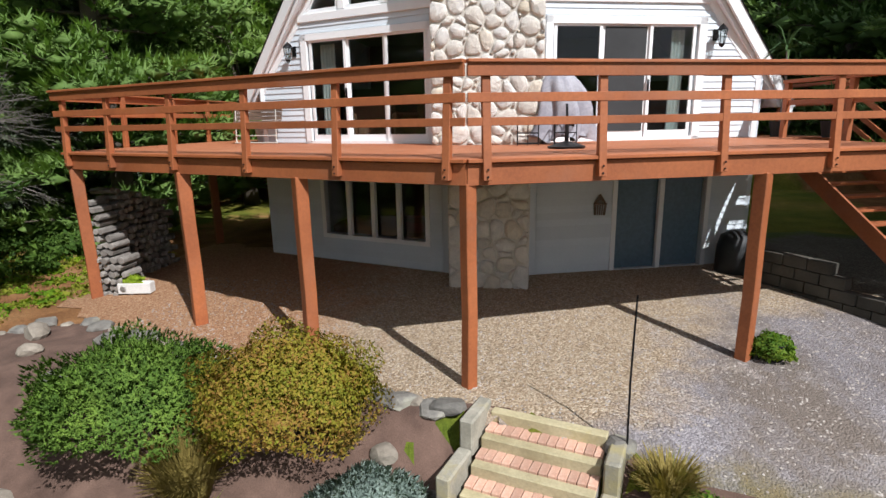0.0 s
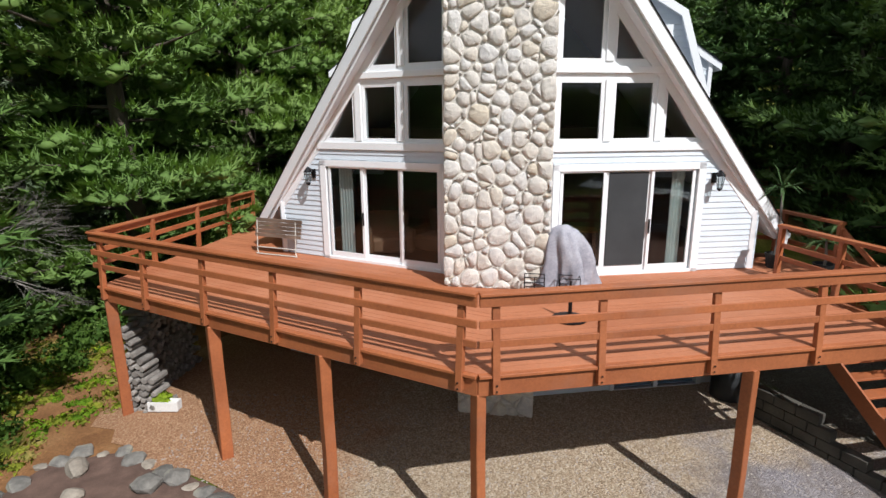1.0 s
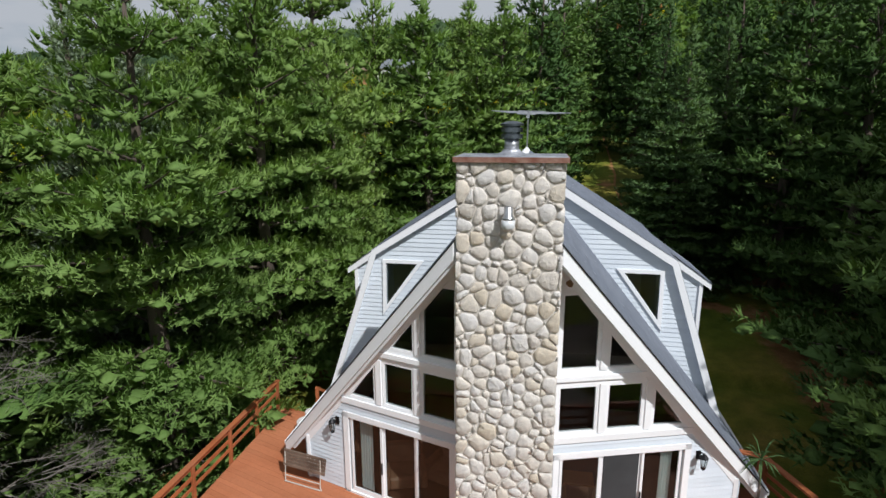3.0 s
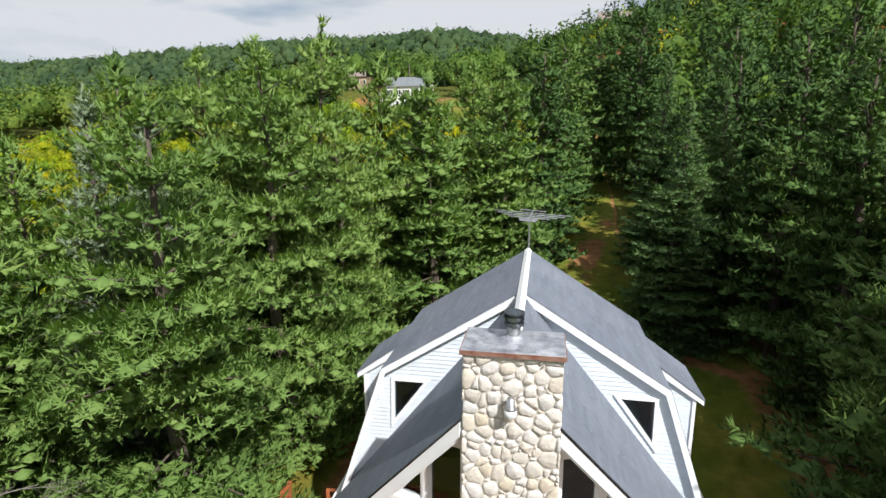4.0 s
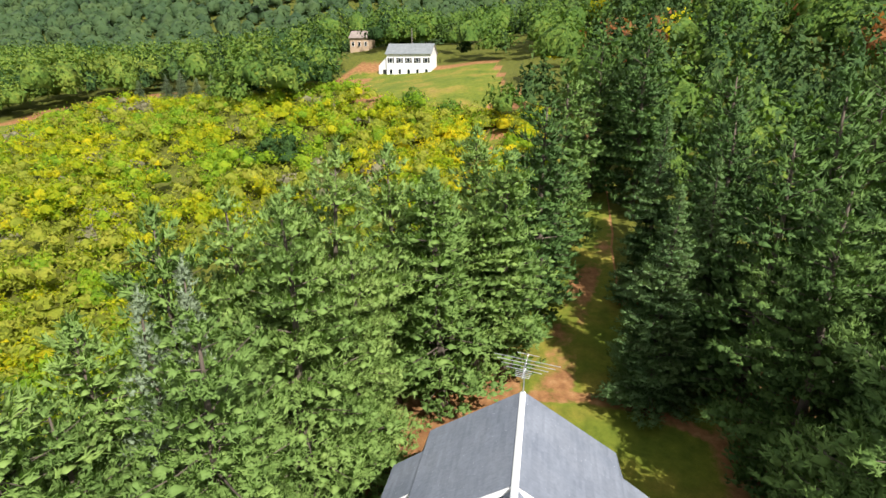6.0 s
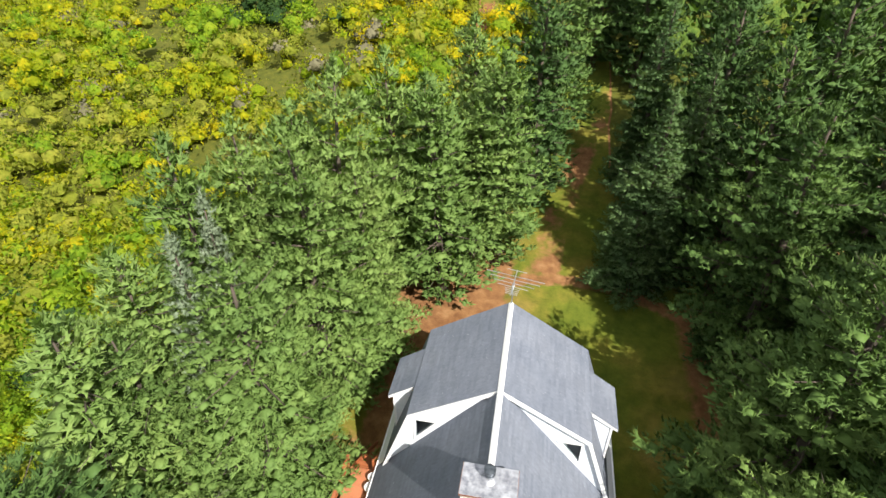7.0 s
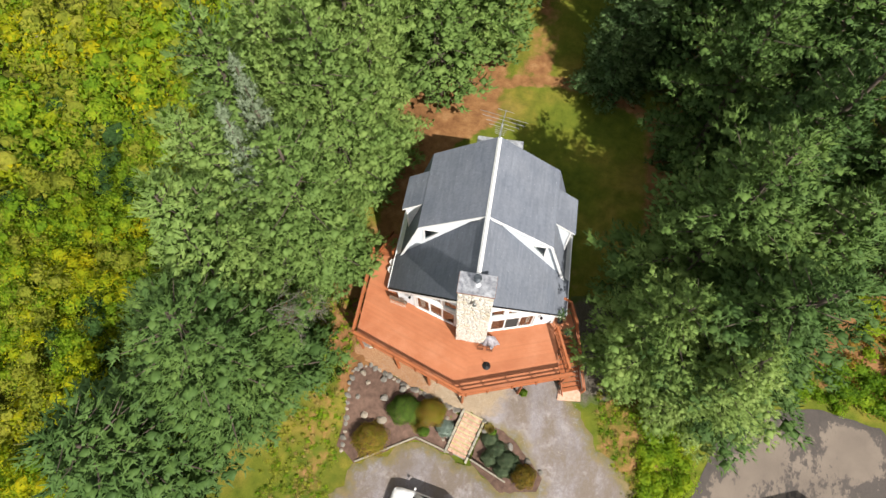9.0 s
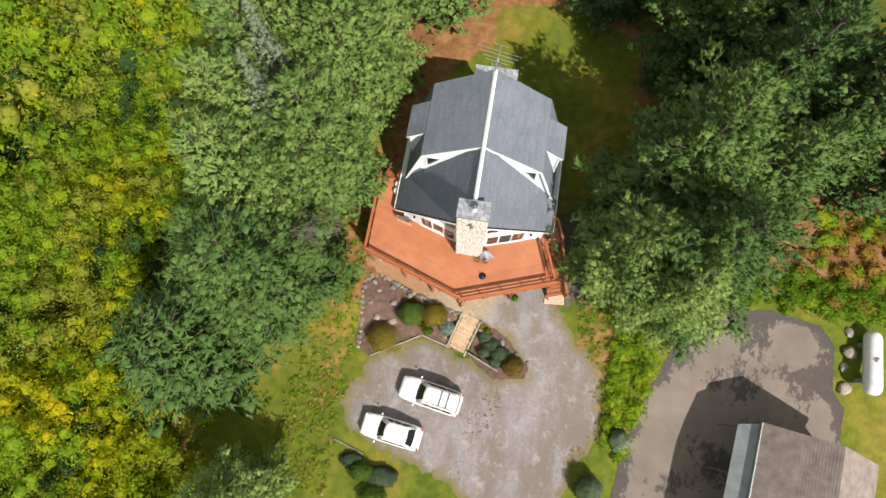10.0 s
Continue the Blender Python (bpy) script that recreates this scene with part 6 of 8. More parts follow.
# trees beside the house on the hilltop
for mt, lst in (("hill_pine", ((0, 172), (4, 166), (7, 175), (24, 168), (28, 174), (33, 166), (-6, 170), (38, 172))), ("hill_leaf", ((10.0, 168), (20.0, 163), (26, 162), (-3, 164), (14, 160))), ("autumn", ((10.5, 161), (13, 158)))):
    c = np.array(lst, dtype=float)
    zz = np.array([height(x, y) for x, y in c])
    h = np.array([10 + (i * 7) % 4 for i in range(len(c))]) * (1.0 if mt == "hill_pine" else 0.72)
    cloud = crown_cloud(rng, np.stack([c[:, 0], c[:, 1], zz + h * 0.5], 1), np.stack([h * 0.27, h * 0.27, h * 0.55], 1), 260, 0.40)
    stuff("far_woods", cloud, M[mt], "tree clump beside the hilltop house", "woods")
# unseen woods added behind the lane: they close the place and darken window reflections
xy = scatter(rng, 260, (-110, 110, -75, -22), lambda x, y: not (-25 < x < 20 and y > -40))
zz = np.array([height(x, y) for x, y in xy])
h = rng.uniform(9, 15, len(xy))
cloud = crown_cloud(rng, np.stack([xy[:, 0], xy[:, 1], zz + h * 0.42], 1), np.stack([h * 0.33, h * 0.33, h * 0.58], 1), 50, 0.8)
stuff("far_woods", cloud, M["hill_leaf"], "unseen woods added for the windows to reflect", "woods")

# ---------------------------------------------------------------- garden and yard
def boulder(x, y, r, seed, name="boulder", label="rough grey field boulder edging the bed", group="bed edging stones", flat=0.6, mat_key="rock", sink=0.3):
    rnd = random.Random(seed)
    bm = bmesh.new()
    bmesh.ops.create_icosphere(bm, subdivisions=2, radius=1)
    cut = [Vector((rnd.gauss(0, 1), rnd.gauss(0, 1), rnd.gauss(0, 0.8))).normalized() for _ in range(7)]
    sx, sy, sz = r * rnd.uniform(0.8, 1.25), r * rnd.uniform(0.7, 1.1), r * flat * rnd.uniform(0.8, 1.2)
    for v in bm.verts:
        p = v.co.copy()
        for c in cut:
            d = p.dot(c)
            if d > 0.72:
                p -= c * (d - 0.72)
        p *= 1 + 0.10 * noise.noise(p * 1.7 + Vector((seed, 0, 0)))
        v.co = Vector((p.x * sx, p.y * sy, p.z * sz))
    me = bpy.data.meshes.new(name)
    bm.to_mesh(me)
    bm.free()
    me.materials.append(M[mat_key])
    ob = new(name, me)
    ob.matrix_basis = Matrix.Translation((x, y, height(x, y) + sz * (1 - sink) - 0.02)) @ Matrix.Rotation(rnd.uniform(0, 6), 4, "Z")
    return tagged(ob, label, "boulder", group)


M["pale_rock"] = surface("pale_field_rock", (0.23, 0.195, 0.155), (0.36, 0.315, 0.26), 2.5, 18, 0.9, 0.6, vary=0.15)
edge = [(-8.2, 3.6), (-8.25, 4.5), (-8.3, 5.3), (-8.35, 6.1), (-8.3, 6.9), (-7.9, 7.35), (-7.2, 7.5), (-6.5, 7.25), (-5.8, 7.0), (-5.1, 6.75), (-4.4, 6.5), (-3.8, 6.35), (-3.2, 6.2), (-2.6, 6.05), (-2.1, 5.85), (-1.65, 5.72), (-1.25, 5.62), (-0.85, 5.52)]
edge = [(-8.1, 1.9), (-8.15, 2.7)] + edge
edge += [((p[0] + q[0]) / 2 + 0.04, (p[1] + q[1]) / 2 - 0.05) for p, q in zip(edge, edge[1:])]
for i, (x, y) in enumerate(edge):
    boulder(x, y, 0.15 + 0.05 * ((i * 5) % 3), 40 + i, flat=0.42, sink=0.45, mat_key="pale_rock" if i % 3 == 0 else "rock")
for i, (x, y, r) in enumerate([(-7.6, 6.9, 0.26), (-6.1, 6.7, 0.26), (-7.1, 6.3, 0.18), (-7.6, 5.3, 0.22), (-7.0, 4.3, 0.30), (-5.8, 5.5, 0.28), (-5.8, 4.2, 0.32), (-4.7, 6.25, 0.30), (-1.45, 4.95, 0.17), (-0.92, 4.92, 0.13), (-1.05, 4.2, 0.14), (-1.25, 3.9, 0.15), (-1.5, 3.7, 0.14)]):
    boulder(x, y, r, 90 + i, "garden_rock", "pale rock lying in the mulch", "bed rocks", 0.6, "pale_rock" if i % 2 == 0 else "rock")
for i, (x, y, r) in enumerate([(28.5, 8.8, 0.38), (28.55, 7.4, 0.62), (28.3, 6.2, 0.36), (28.45, 4.7, 0.55)]):
    boulder(x, y, r, 140 + i, "boulder", "weathered boulder beside the gas tank", "boulders by the tank", 0.6, "pale_rock" if i % 2 else "rock")
for i, (x, y) in enumerate([(1.15, 4.6), (2.9, 3.9), (4.1, 3.2), (5.0, 2.7), (1.0, 5.15)]):
    boulder(x, y, 0.22, 170 + i)


def cloud_points(rng, n, rx, ry, rz, fill=0.55):
    d = unit(rng.normal(0, 1, (n, 3)))
    d[:, 2] = np.where(d[:, 2] < -0.25, -d[:, 2] * 0.6, d[:, 2])
    lump = 1 + 0.13 * np.sin(d[:, 0] * 6) * np.cos(d[:, 1] * 5 + 1) + 0.10 * np.sin(d[:, 2] * 9 + d[:, 0] * 4)
    rad = (fill + (1 - fill) * rng.random(n) ** 0.5) * lump
    return d * rad[:, None] * [rx, ry, rz], d


def shrub(name, x, y, rx, ry, rz, material, label, seed, n=9000, size=0.035, needle=False, zoff=0.0, group=""):
    """A dense bush: stems in the middle, a lumpy shell of small leaves or needles."""
    rng = np.random.default_rng(seed)
    z = height(x, y)
    t = thing(name, label, "bush", (x, y, z), group)
    st = Geo()
    for k in range(9):
        a, r = rng.uniform(0, 6.28), rng.uniform(0.35, 0.75)
        e = Vector((math.cos(a) * rx * r, math.sin(a) * ry * r, rz * rng.uniform(0.5, 1.0)))
        st.tube([(0, 0, -0.1), e * 0.5 + Vector((0, 0, 0.05)), e], [0.03, 0.02, 0.008], 5)
    o1 = put("stem", st, M["bark"])
    p, d = cloud_points(rng, n, rx, ry, rz)
    p[:, 2] += rz * 0.55 + zoff
    p[:, 2] = np.maximum(p[:, 2], 0.02)
    if needle:
        v, f, nm = tufts(rng, p, unit(d + [0, 0, 0.35]), unit(d + [0, 0, 0.3]), 4, size * 2.0, size * 0.40, 0.6)
    else:
        v, f, nm = leaves(rng, p, d, np.full(len(p), size), 0.7)
    o2 = new("foliage", mesh_np("foliage", v, f, material, nm))
    for o in (o1, o2):
        o.parent = t
        o.matrix_basis = Matrix.Identity(4)
        o.matrix_parent_inverse = Matrix.Identity(4)
    return t


def grass_clump(x, y, r, h, n, seed, material, label):
    rng = np.random.default_rng(seed)
    a, q = rng.uniform(0, 6.283, n), rng.random(n) ** 0.7
    b = np.stack([np.cos(a) * r * 0.25 * q, np.sin(a) * r * 0.25 * q, np.zeros(n)], 1)
    tip = np.stack([np.cos(a) * r * q, np.sin(a) * r * q, h * rng.uniform(0.45, 1.0, n)], 1)
    s = np.stack([-np.sin(a), np.cos(a), 0 * a], 1) * 0.008
    mid = b * 0.45 + tip * 0.55 + np.array([0, 0, h * 0.18])
    v = np.stack([b - s, b + s, mid + s, mid - s, tip], 1).reshape(-1, 3)
    k = np.arange(n)[:, None] * 5
    tri = np.concatenate([k + np.array([[0, 1, 2]]), k + np.array([[0, 2, 3]]), k + np.array([[3, 2, 4]])])
    ob = new("grass_clump", mesh_np("grass_clump", v, tri, material))
    ob.matrix_basis = Matrix.Translation((x, y, height(x, y)))
    return tagged(ob, label, "ornamental grass")


shrub("evergreen_bush", -4.34, 4.95, 1.08, 0.98, 0.72, M["yew"], "dense green needle-leaved bush in the mulch bed", 1, 9500, 0.033, True, 0.10)
shrub("barberry_bush", -2.55, 5.05, 1.02, 0.92, 0.76, M["barberry"], "rounded bush with olive and bronze leaves", 2, 30000, 0.022, False, 0.08)
shrub("barberry_bush", -6.25, 2.85, 1.22, 1.15, 0.95, M["barberry"], "large rounded olive-gold bush beside the parking", 3, 12000, 0.034)
shrub("barberry_bush", 3.92, 2.25, 0.80, 0.78, 0.70, M["rust_bush"], "rounded rust-gold bush at the driveway edge", 4, 6000, 0.038)
shrub("juniper", -1.52, 4.42, 0.56, 0.62, 0.30, M["juniper"], "low silvery blue juniper", 5, 5200, 0.042, True)
for i, (x, y, rx, ry, rz) in enumerate(((1.55, 4.25, 0.55, 0.60, 0.26), (2.15, 3.65, 0.70, 0.62, 0.30), (1.75, 3.05, 0.62, 0.52, 0.24), (2.85, 3.05, 0.72, 0.58, 0.28), (2.6, 2.45, 0.60, 0.46, 0.22), (3.35, 2.75, 0.42, 0.40, 0.20))):
    shrub("juniper", x, y, rx, ry, rz, M["juniper_green"], "low spreading grey-green juniper beside the steps", 60 + i, 3000, 0.042, True, group="junipers by the steps")
grass_clump(1.38, 4.78, 0.42, 0.46, 700, 12, M["straw"], "dry olive-brown plant clump by the steps")
shrub("leafy_clump", 1.62, 4.62, 0.30, 0.24, 0.20, M["leaf"], "low green plant at the foot of the stake", 8, 1300, 0.032)
shrub("leafy_clump", -1.05, 4.45, 0.26, 0.24, 0.22, M["leaf"], "small bright green clump beside the steps", 9, 1600, 0.035)
shrub("leafy_clump", -2.9, 3.95, 0.42, 0.36, 0.36, M["leaf"], "bright green low clump in front of the bush", 10, 2600, 0.038)
shrub("potted_plant_foliage", 3.3, 7.35, 0.28, 0.26, 0.24, M["leaf"], "bright green bushy plant beside the post", 11, 1800, 0.035)
shrub("blue_bush", 12.3, -1.7, 0.75, 0.75, 0.9, M["blue_spruce"], "young blue spruce beside the lane", 12, 4200, 0.06, True)
shrub("blue_bush", 10.3, -5.4, 0.95, 0.95, 1.2, M["blue_spruce"], "young blue spruce at the driveway edge", 13, 4800, 0.06, True)
shrub("blue_bush", -4.6, -7.0, 1.3, 0.7, 0.4, M["juniper_green"], "spreading grey-green juniper by the parking", 14, 5200, 0.06, True)
shrub("evergreen_bush", -6.0, -6.9, 1.0, 0.7, 0.6, M["leaf"], "green bush at the parking edge", 15, 3600, 0.05)
shrub("evergreen_bush", -4.9, -8.4, 1.1, 0.8, 0.6, M["leaf"], "green bush at the parking edge", 16, 3600, 0.05)
shrub("blue_bush", -6.9, -6.3, 0.8, 0.55, 0.3, M["juniper_green"], "low grey-green juniper behind the timber", 17, 3000, 0.05, True)


grass_clump(-3.42, 4.42, 0.55, 0.95, 1100, 3, M["straw"], "arching straw-coloured ornamental grass")
grass_clump(-3.3, 4.1, 0.5, 0.45, 600, 4, M["straw"], "dry tan ornamental grass")
grass_clump(-1.95, 5.0, 0.35, 0.35, 300, 5, M["straw"], "dry reddish grass tuft")


def garden_steps():
    st = thing("garden_steps", "garden steps of weathered timbers with brick treads", "steps", (0.2, 4.4, -0.5))
    top_l, top_r = Vector((-0.34, 5.56)), Vector((0.88, 5.20))
    dn = Vector((-0.085, -0.27)) * 1.03
    ac = (top_r - top_l)
    e = ac.normalized()
    rnd = random.Random(3)
    brick = Geo().box(-0.097, -0.045, -0.03, 0.097, 0.045, 0.03).data("brick", M["brick"], False, 0.006)
    for i in range(9):
        p, q = top_l + dn * i, top_r + dn * i
        z = -0.155 * i + 0.02
        g = Geo()
        g.beam((p.x, p.y, z - 0.08), (q.x, q.y, z - 0.08), 0.125, 0.165)
        put("timber_riser", g, M["timber"], st, bevel=0.012)
        n = 13
        for k in range(n):
            c = p + dn * 0.5 + ac * ((k + 0.5) / n)
            a = math.atan2(dn.y, dn.x) + rnd.uniform(-0.03, 0.03)
            share("brick", brick, Matrix.Translation((c.x, c.y, z - 0.152 + 0.0 * i + rnd.uniform(-0.004, 0.006))) @ Matrix.Rotation(a, 4, "Z"), st)
        b = Geo()
        b.prism([(v.x, v.y, z - 0.33) for v in (p + dn * 0.1, q + dn * 0.1, q + dn * 1.05, p + dn * 1.05)][::-1], (0, 0, 0.155))
        put("tread_bed", b, M["concrete"], st)
        if i % 2 == 0:
            for base, sg in ((p, -1), (q, 1)):
                c = base + e * sg * 0.12
                g = Geo()
                hgt = 0.12 if sg < 0 else 0.02
                g.beam((c.x - dn.x * 0.3, c.y - dn.y * 0.3, z + hgt - 0.25), (c.x + dn.x * 1.65, c.y + dn.y * 1.65, z + hgt - 0.25), 0.16, 0.42)
                put("side_block", g, M["timber_grey"], st, bevel=0.02)


M["timber_grey"] = surface("grey_weathered_timber", (0.24, 0.23, 0.19), (0.42, 0.39, 0.32), 2.5, 28, 0.92, 0.6, stain=(0.46, 0.38, 0.14), vary=0.2)
garden_steps()


def curb(pts, name="timber_edging", label="pale timber edging of the garden bed", w=0.10, h=0.30, mat_key="timber_pale"):
    for i, (p, q) in enumerate(zip(pts, pts[1:])):
        g = Geo()
        a, b = Vector((p[0], p[1], height(*p))), Vector((q[0], q[1], height(*q)))
        zt = max(a.z, b.z) + 0.10
        g.beam((a.x, a.y, zt - h / 2), (b.x, b.y, zt - h / 2), w, h)
        tagged(put(name, g, M[mat_key], bevel=0.012), label, "edging", "bed edging timbers")


M["dark_timber"] = surface("dark_grey_timber", (0.10, 0.095, 0.08), (0.19, 0.175, 0.15), 2.2, 30, 0.9, 0.5)
M["timber_pale"] = surface("pale_timber", (0.26, 0.235, 0.19), (0.40, 0.36, 0.29), 2.2, 30, 0.9, 0.5)
curb([(-7.05, 1.35), (-3.35, 3.55), (-1.0, 2.95)])
curb([(0.42, 2.75), (2.85, 1.75)])
curb([(-8.5, -5.05), (-6.1, -5.75)], label="grey timber at the parking edge", w=0.12, h=0.22, mat_key="dark_timber")

# garden stake
g = Geo().tube([(1.06, 5.10, height(1.06, 5.1) - 0.2), (1.04, 5.08, 0.7), (1.05, 5.06, 1.58)], [0.012, 0.012, 0.010], 6)
tagged(put("garden_stake", g, M["dark_metal"]), "thin dark upright garden stake by the steps", "stake")

def firewood():
    fw = thing("firewood_stack", "stack of split grey firewood under the deck corner", "firewood", (-8.0, 10.2, 0))
    rnd = random.Random(8)
    meshes = []
    for k in range(6):
        g = Geo()
        n = rnd.choice((5, 6, 7))
        prof = [(math.cos(6.283 * i / n + k) * rnd.uniform(0.05, 0.092), math.sin(6.283 * i / n + k) * rnd.uniform(0.045, 0.08)) for i in range(n)]
        g.prism([(-0.22, a, b) for a, b in prof], (0.44, 0, 0))
        meshes.append(g.data("log", M["log"], False, 0.008))
    rows = 15
    for r in range(rows):
        cols = 12 + (1 if r % 2 else 0)
        for c in range(cols):
            y = 9.0 + c * 0.15 + (0.075 if r % 2 else 0) + rnd.uniform(-0.03, 0.03) + 0.012 * r * (1 - c / 5)
            z = 0.14 + r * 0.135 + rnd.uniform(-0.02, 0.02)
            if z > 2.1 - 0.04 * c:
                continue
            m = Matrix.Translation((-7.98 + rnd.uniform(-0.06, 0.07), y, z)) @ Euler((rnd.uniform(0, 6.28), rnd.uniform(-0.06, 0.06), rnd.uniform(-0.1, 0.1))).to_matrix().to_4x4()
            share("log", rnd.choice(meshes), m, fw)
    # end stack facing the lawn
    for r in range(14):
        for c in range(6):
            z = 0.12 + r * 0.135
            if c > 4.6 - r * 0.30:
                continue
            m = Matrix.Translation((-7.93 + c * 0.15 + (0.07 if r % 2 else 0) + rnd.uniform(-0.03, 0.03), 8.86 + rnd.uniform(-0.04, 0.05), z)) @ Matrix.Rotation(radians(90), 4, "Z") @ Matrix.Rotation(rnd.uniform(0, 6.28), 4, "X")
            share("log", rnd.choice(meshes), m, fw)


M["log"] = surface("weathered_split_wood", (0.15, 0.13, 0.115), (0.36, 0.33, 0.30), 3, 30, 0.92, 0.5, vary=0.3)
firewood()
M["planter"] = surface("pale_planter", (0.62, 0.60, 0.58), (0.72, 0.70, 0.68), 4, 40, 0.7, 0.2)
pl = thing("planter_box", "pale planter box with a bright green plant beside the firewood", "planter", (-7.25, 8.75, 0))
g = Geo()
for x0, y0, x1, y1 in ((-0.30, -0.10, 0.30, -0.075), (-0.30, 0.075, 0.30, 0.10), (-0.30, -0.075, -0.275, 0.075), (0.275, -0.075, 0.30, 0.075)):
    g.box(x0, y0, 0.0, x1, y1, 0.2)
g.box(-0.275, -0.075, 0.0, 0.275, 0.075, 0.15)
o = put("box", g, M["planter"], bevel=0.006)
o.parent, o.matrix_basis = pl, Matrix.Translation((0, 0, height(-7.25, 8.75) + 0.04)) @ Matrix.Rotation(0.15, 4, "Z")
rng = np.random.default_rng(31)
p, d = cloud_points(rng, 260, 0.20, 0.14, 0.16)
v, f, nm = leaves(rng, p + [-0.12, 0.06, 0.34], d, np.full(260, 0.06))
o = new("plant", mesh_np("plant", v, f, M["lime"], nm))
o.parent = pl
g = Geo().lathe(3.32, 7.33, [(0.11, 0.0), (0.15, 0.24), (0.16, 0.25), (0.14, 0.25), (0.13, 0.2)], 14)
tagged(put("plant_pot", g, M["rubber"], smooth=True), "dark plastic plant pot beside the deck post", "plant pot")


# weathered block, its colour darkened for the shadow the wall stands in
M["shade_block"] = surface("shade_dark_weathered_block", (0.05, 0.045, 0.037), (0.11, 0.10, 0.082), 2.0, 45, 0.95, 0.6)


def block_wall():
    w = thing("retaining_wall", "stepped weathered block retaining wall beside the stairs, darkened for its shade", "wall", (4.8, 9.4, 0))
    a, b = Vector((4.15, 10.35)), Vector((5.55, 8.35))
    L, d = (b - a).length, (b - a).normalized()
    k = 0.0
    while k < L:
        n = 4 if k < 1.0 else 3 if k < 1.5 else 2 if k < 1.9 else 1
        for r in range(n):
            p, q = a + d * (k + (0.18 if r % 2 else 0)), a + d * (k + (0.18 if r % 2 else 0) + 0.385)
            g = Geo()
            g.beam((p.x, p.y, 0.18 + r * 0.2), (q.x, q.y, 0.18 + r * 0.2), 0.2, 0.19)
            put("block", g, M["shade_block"], w, bevel=0.012)
        k += 0.4


block_wall()
g = Geo()
g.prism([(5.6, 8.1, -0.1), (5.55, 7.3, -0.1), (7.1, 7.45, -0.1), (7.05, 8.3, -0.1)][::-1], (0, 0, 0.22))
tagged(put("stair_pad", g, M["brick"], bevel=0.02), "low brick-red pad at the foot of the stairs", "pad")
# ---------------------------------------------------------------- things on and round the house
def wall_lantern(side):
    c = wall_at(side * 4.12, 4.68, 0.03)
    n = wall_at(side, 0, 1) - wall_at(side, 0, 0)
    t = thing("wall_lantern", "black carriage lantern on the siding", "wall lamp", c, "lanterns beside the doors")
    g = Geo()
    g.beam(c - Vector((0, 0, 0.10)), c + Vector((0, 0, 0.10)), 0.09, 0.03, n)
    g.tube([c, c + n * 0.10 + Vector((0, 0, 0.12)), c + n * 0.20 + Vector((0, 0, 0.16)), c + n * 0.20 + Vector((0, 0, 0.10))], 0.012, 6)
    put("bracket", g, M["dark_metal"], t)
    b = c + n * 0.20
    g = Geo()
    g.lathe(b.x, b.y, [(0.02, b.z + 0.15), (0.09, b.z + 0.07), (0.095, b.z + 0.05)][::-1], 8)
    g.lathe(b.x, b.y, [(0.015, b.z - 0.24), (0.05, b.z - 0.20), (0.055, b.z - 0.18)], 8)
    for k in range(4):
        a = 0.785 + k * 1.571
        g.tube([(b.x + 0.05 * math.cos(a), b.y + 0.05 * math.sin(a), b.z - 0.18), (b.x + 0.085 * math.cos(a), b.y + 0.085 * math.sin(a), b.z + 0.05)], 0.007, 5)
    put("cage", g, M["dark_metal"], t)
    g = Geo().lathe(b.x, b.y, [(0.048, b.z - 0.175), (0.08, b.z + 0.045)], 8)
    put("lamp_glass", g, M["glass"], t)


wall_lantern(1)
wall_lantern(-1)

# twin floodlight under the gable soffit
c = wall_at(1.28, 8.80, 0.03)
t = thing("floodlight", "twin brass-coloured floodlight below the gable soffit", "floodlight", c)
M["brass"] = plain("tarnished_brass", (0.20, 0.13, 0.06), 0.4, 0.7)
put("mount", Geo().tube([c, c + Vector((0, -0.08, 0))], 0.06, 10), M["brass"], t)
for s in (-1, 1):
    p = c + Vector((s * 0.05, -0.08, 0))
    q = c + Vector((s * 0.14, -0.22, -0.10 - 0.03 * s))
    put("lamp_head", Geo().tube([p, p.lerp(q, 0.4), q], [0.025, 0.05, 0.075], 10), M["brass"], t)

# dusk light on the chimney
c = Vector((X0 + 0.02, CH_F - 0.06, 10.20))
t = thing("chimney_light", "grey cylindrical dusk-to-dawn light on the chimney", "outdoor light", c)
g = Geo().lathe(c.x, c.y - 0.15, [(0.03, 10.34), (0.075, 10.32), (0.085, 10.16), (0.11, 10.14), (0.12, 10.10)][::-1], 14)
put("housing", g, M["steel"], t, smooth=True)
g = Geo().lathe(c.x, c.y - 0.15, [(0.085, 9.93), (0.115, 9.96), (0.12, 10.10)], 14)
M["opal"] = plain("opal_lens", (0.62, 0.64, 0.66), 0.3)
put("lens", g, M["opal"], t, smooth=True)
put("arm", Geo().tube([(c.x, c.y + 0.08, 10.25), (c.x, c.y - 0.1, 10.27)], 0.03, 8), M["steel"], t)

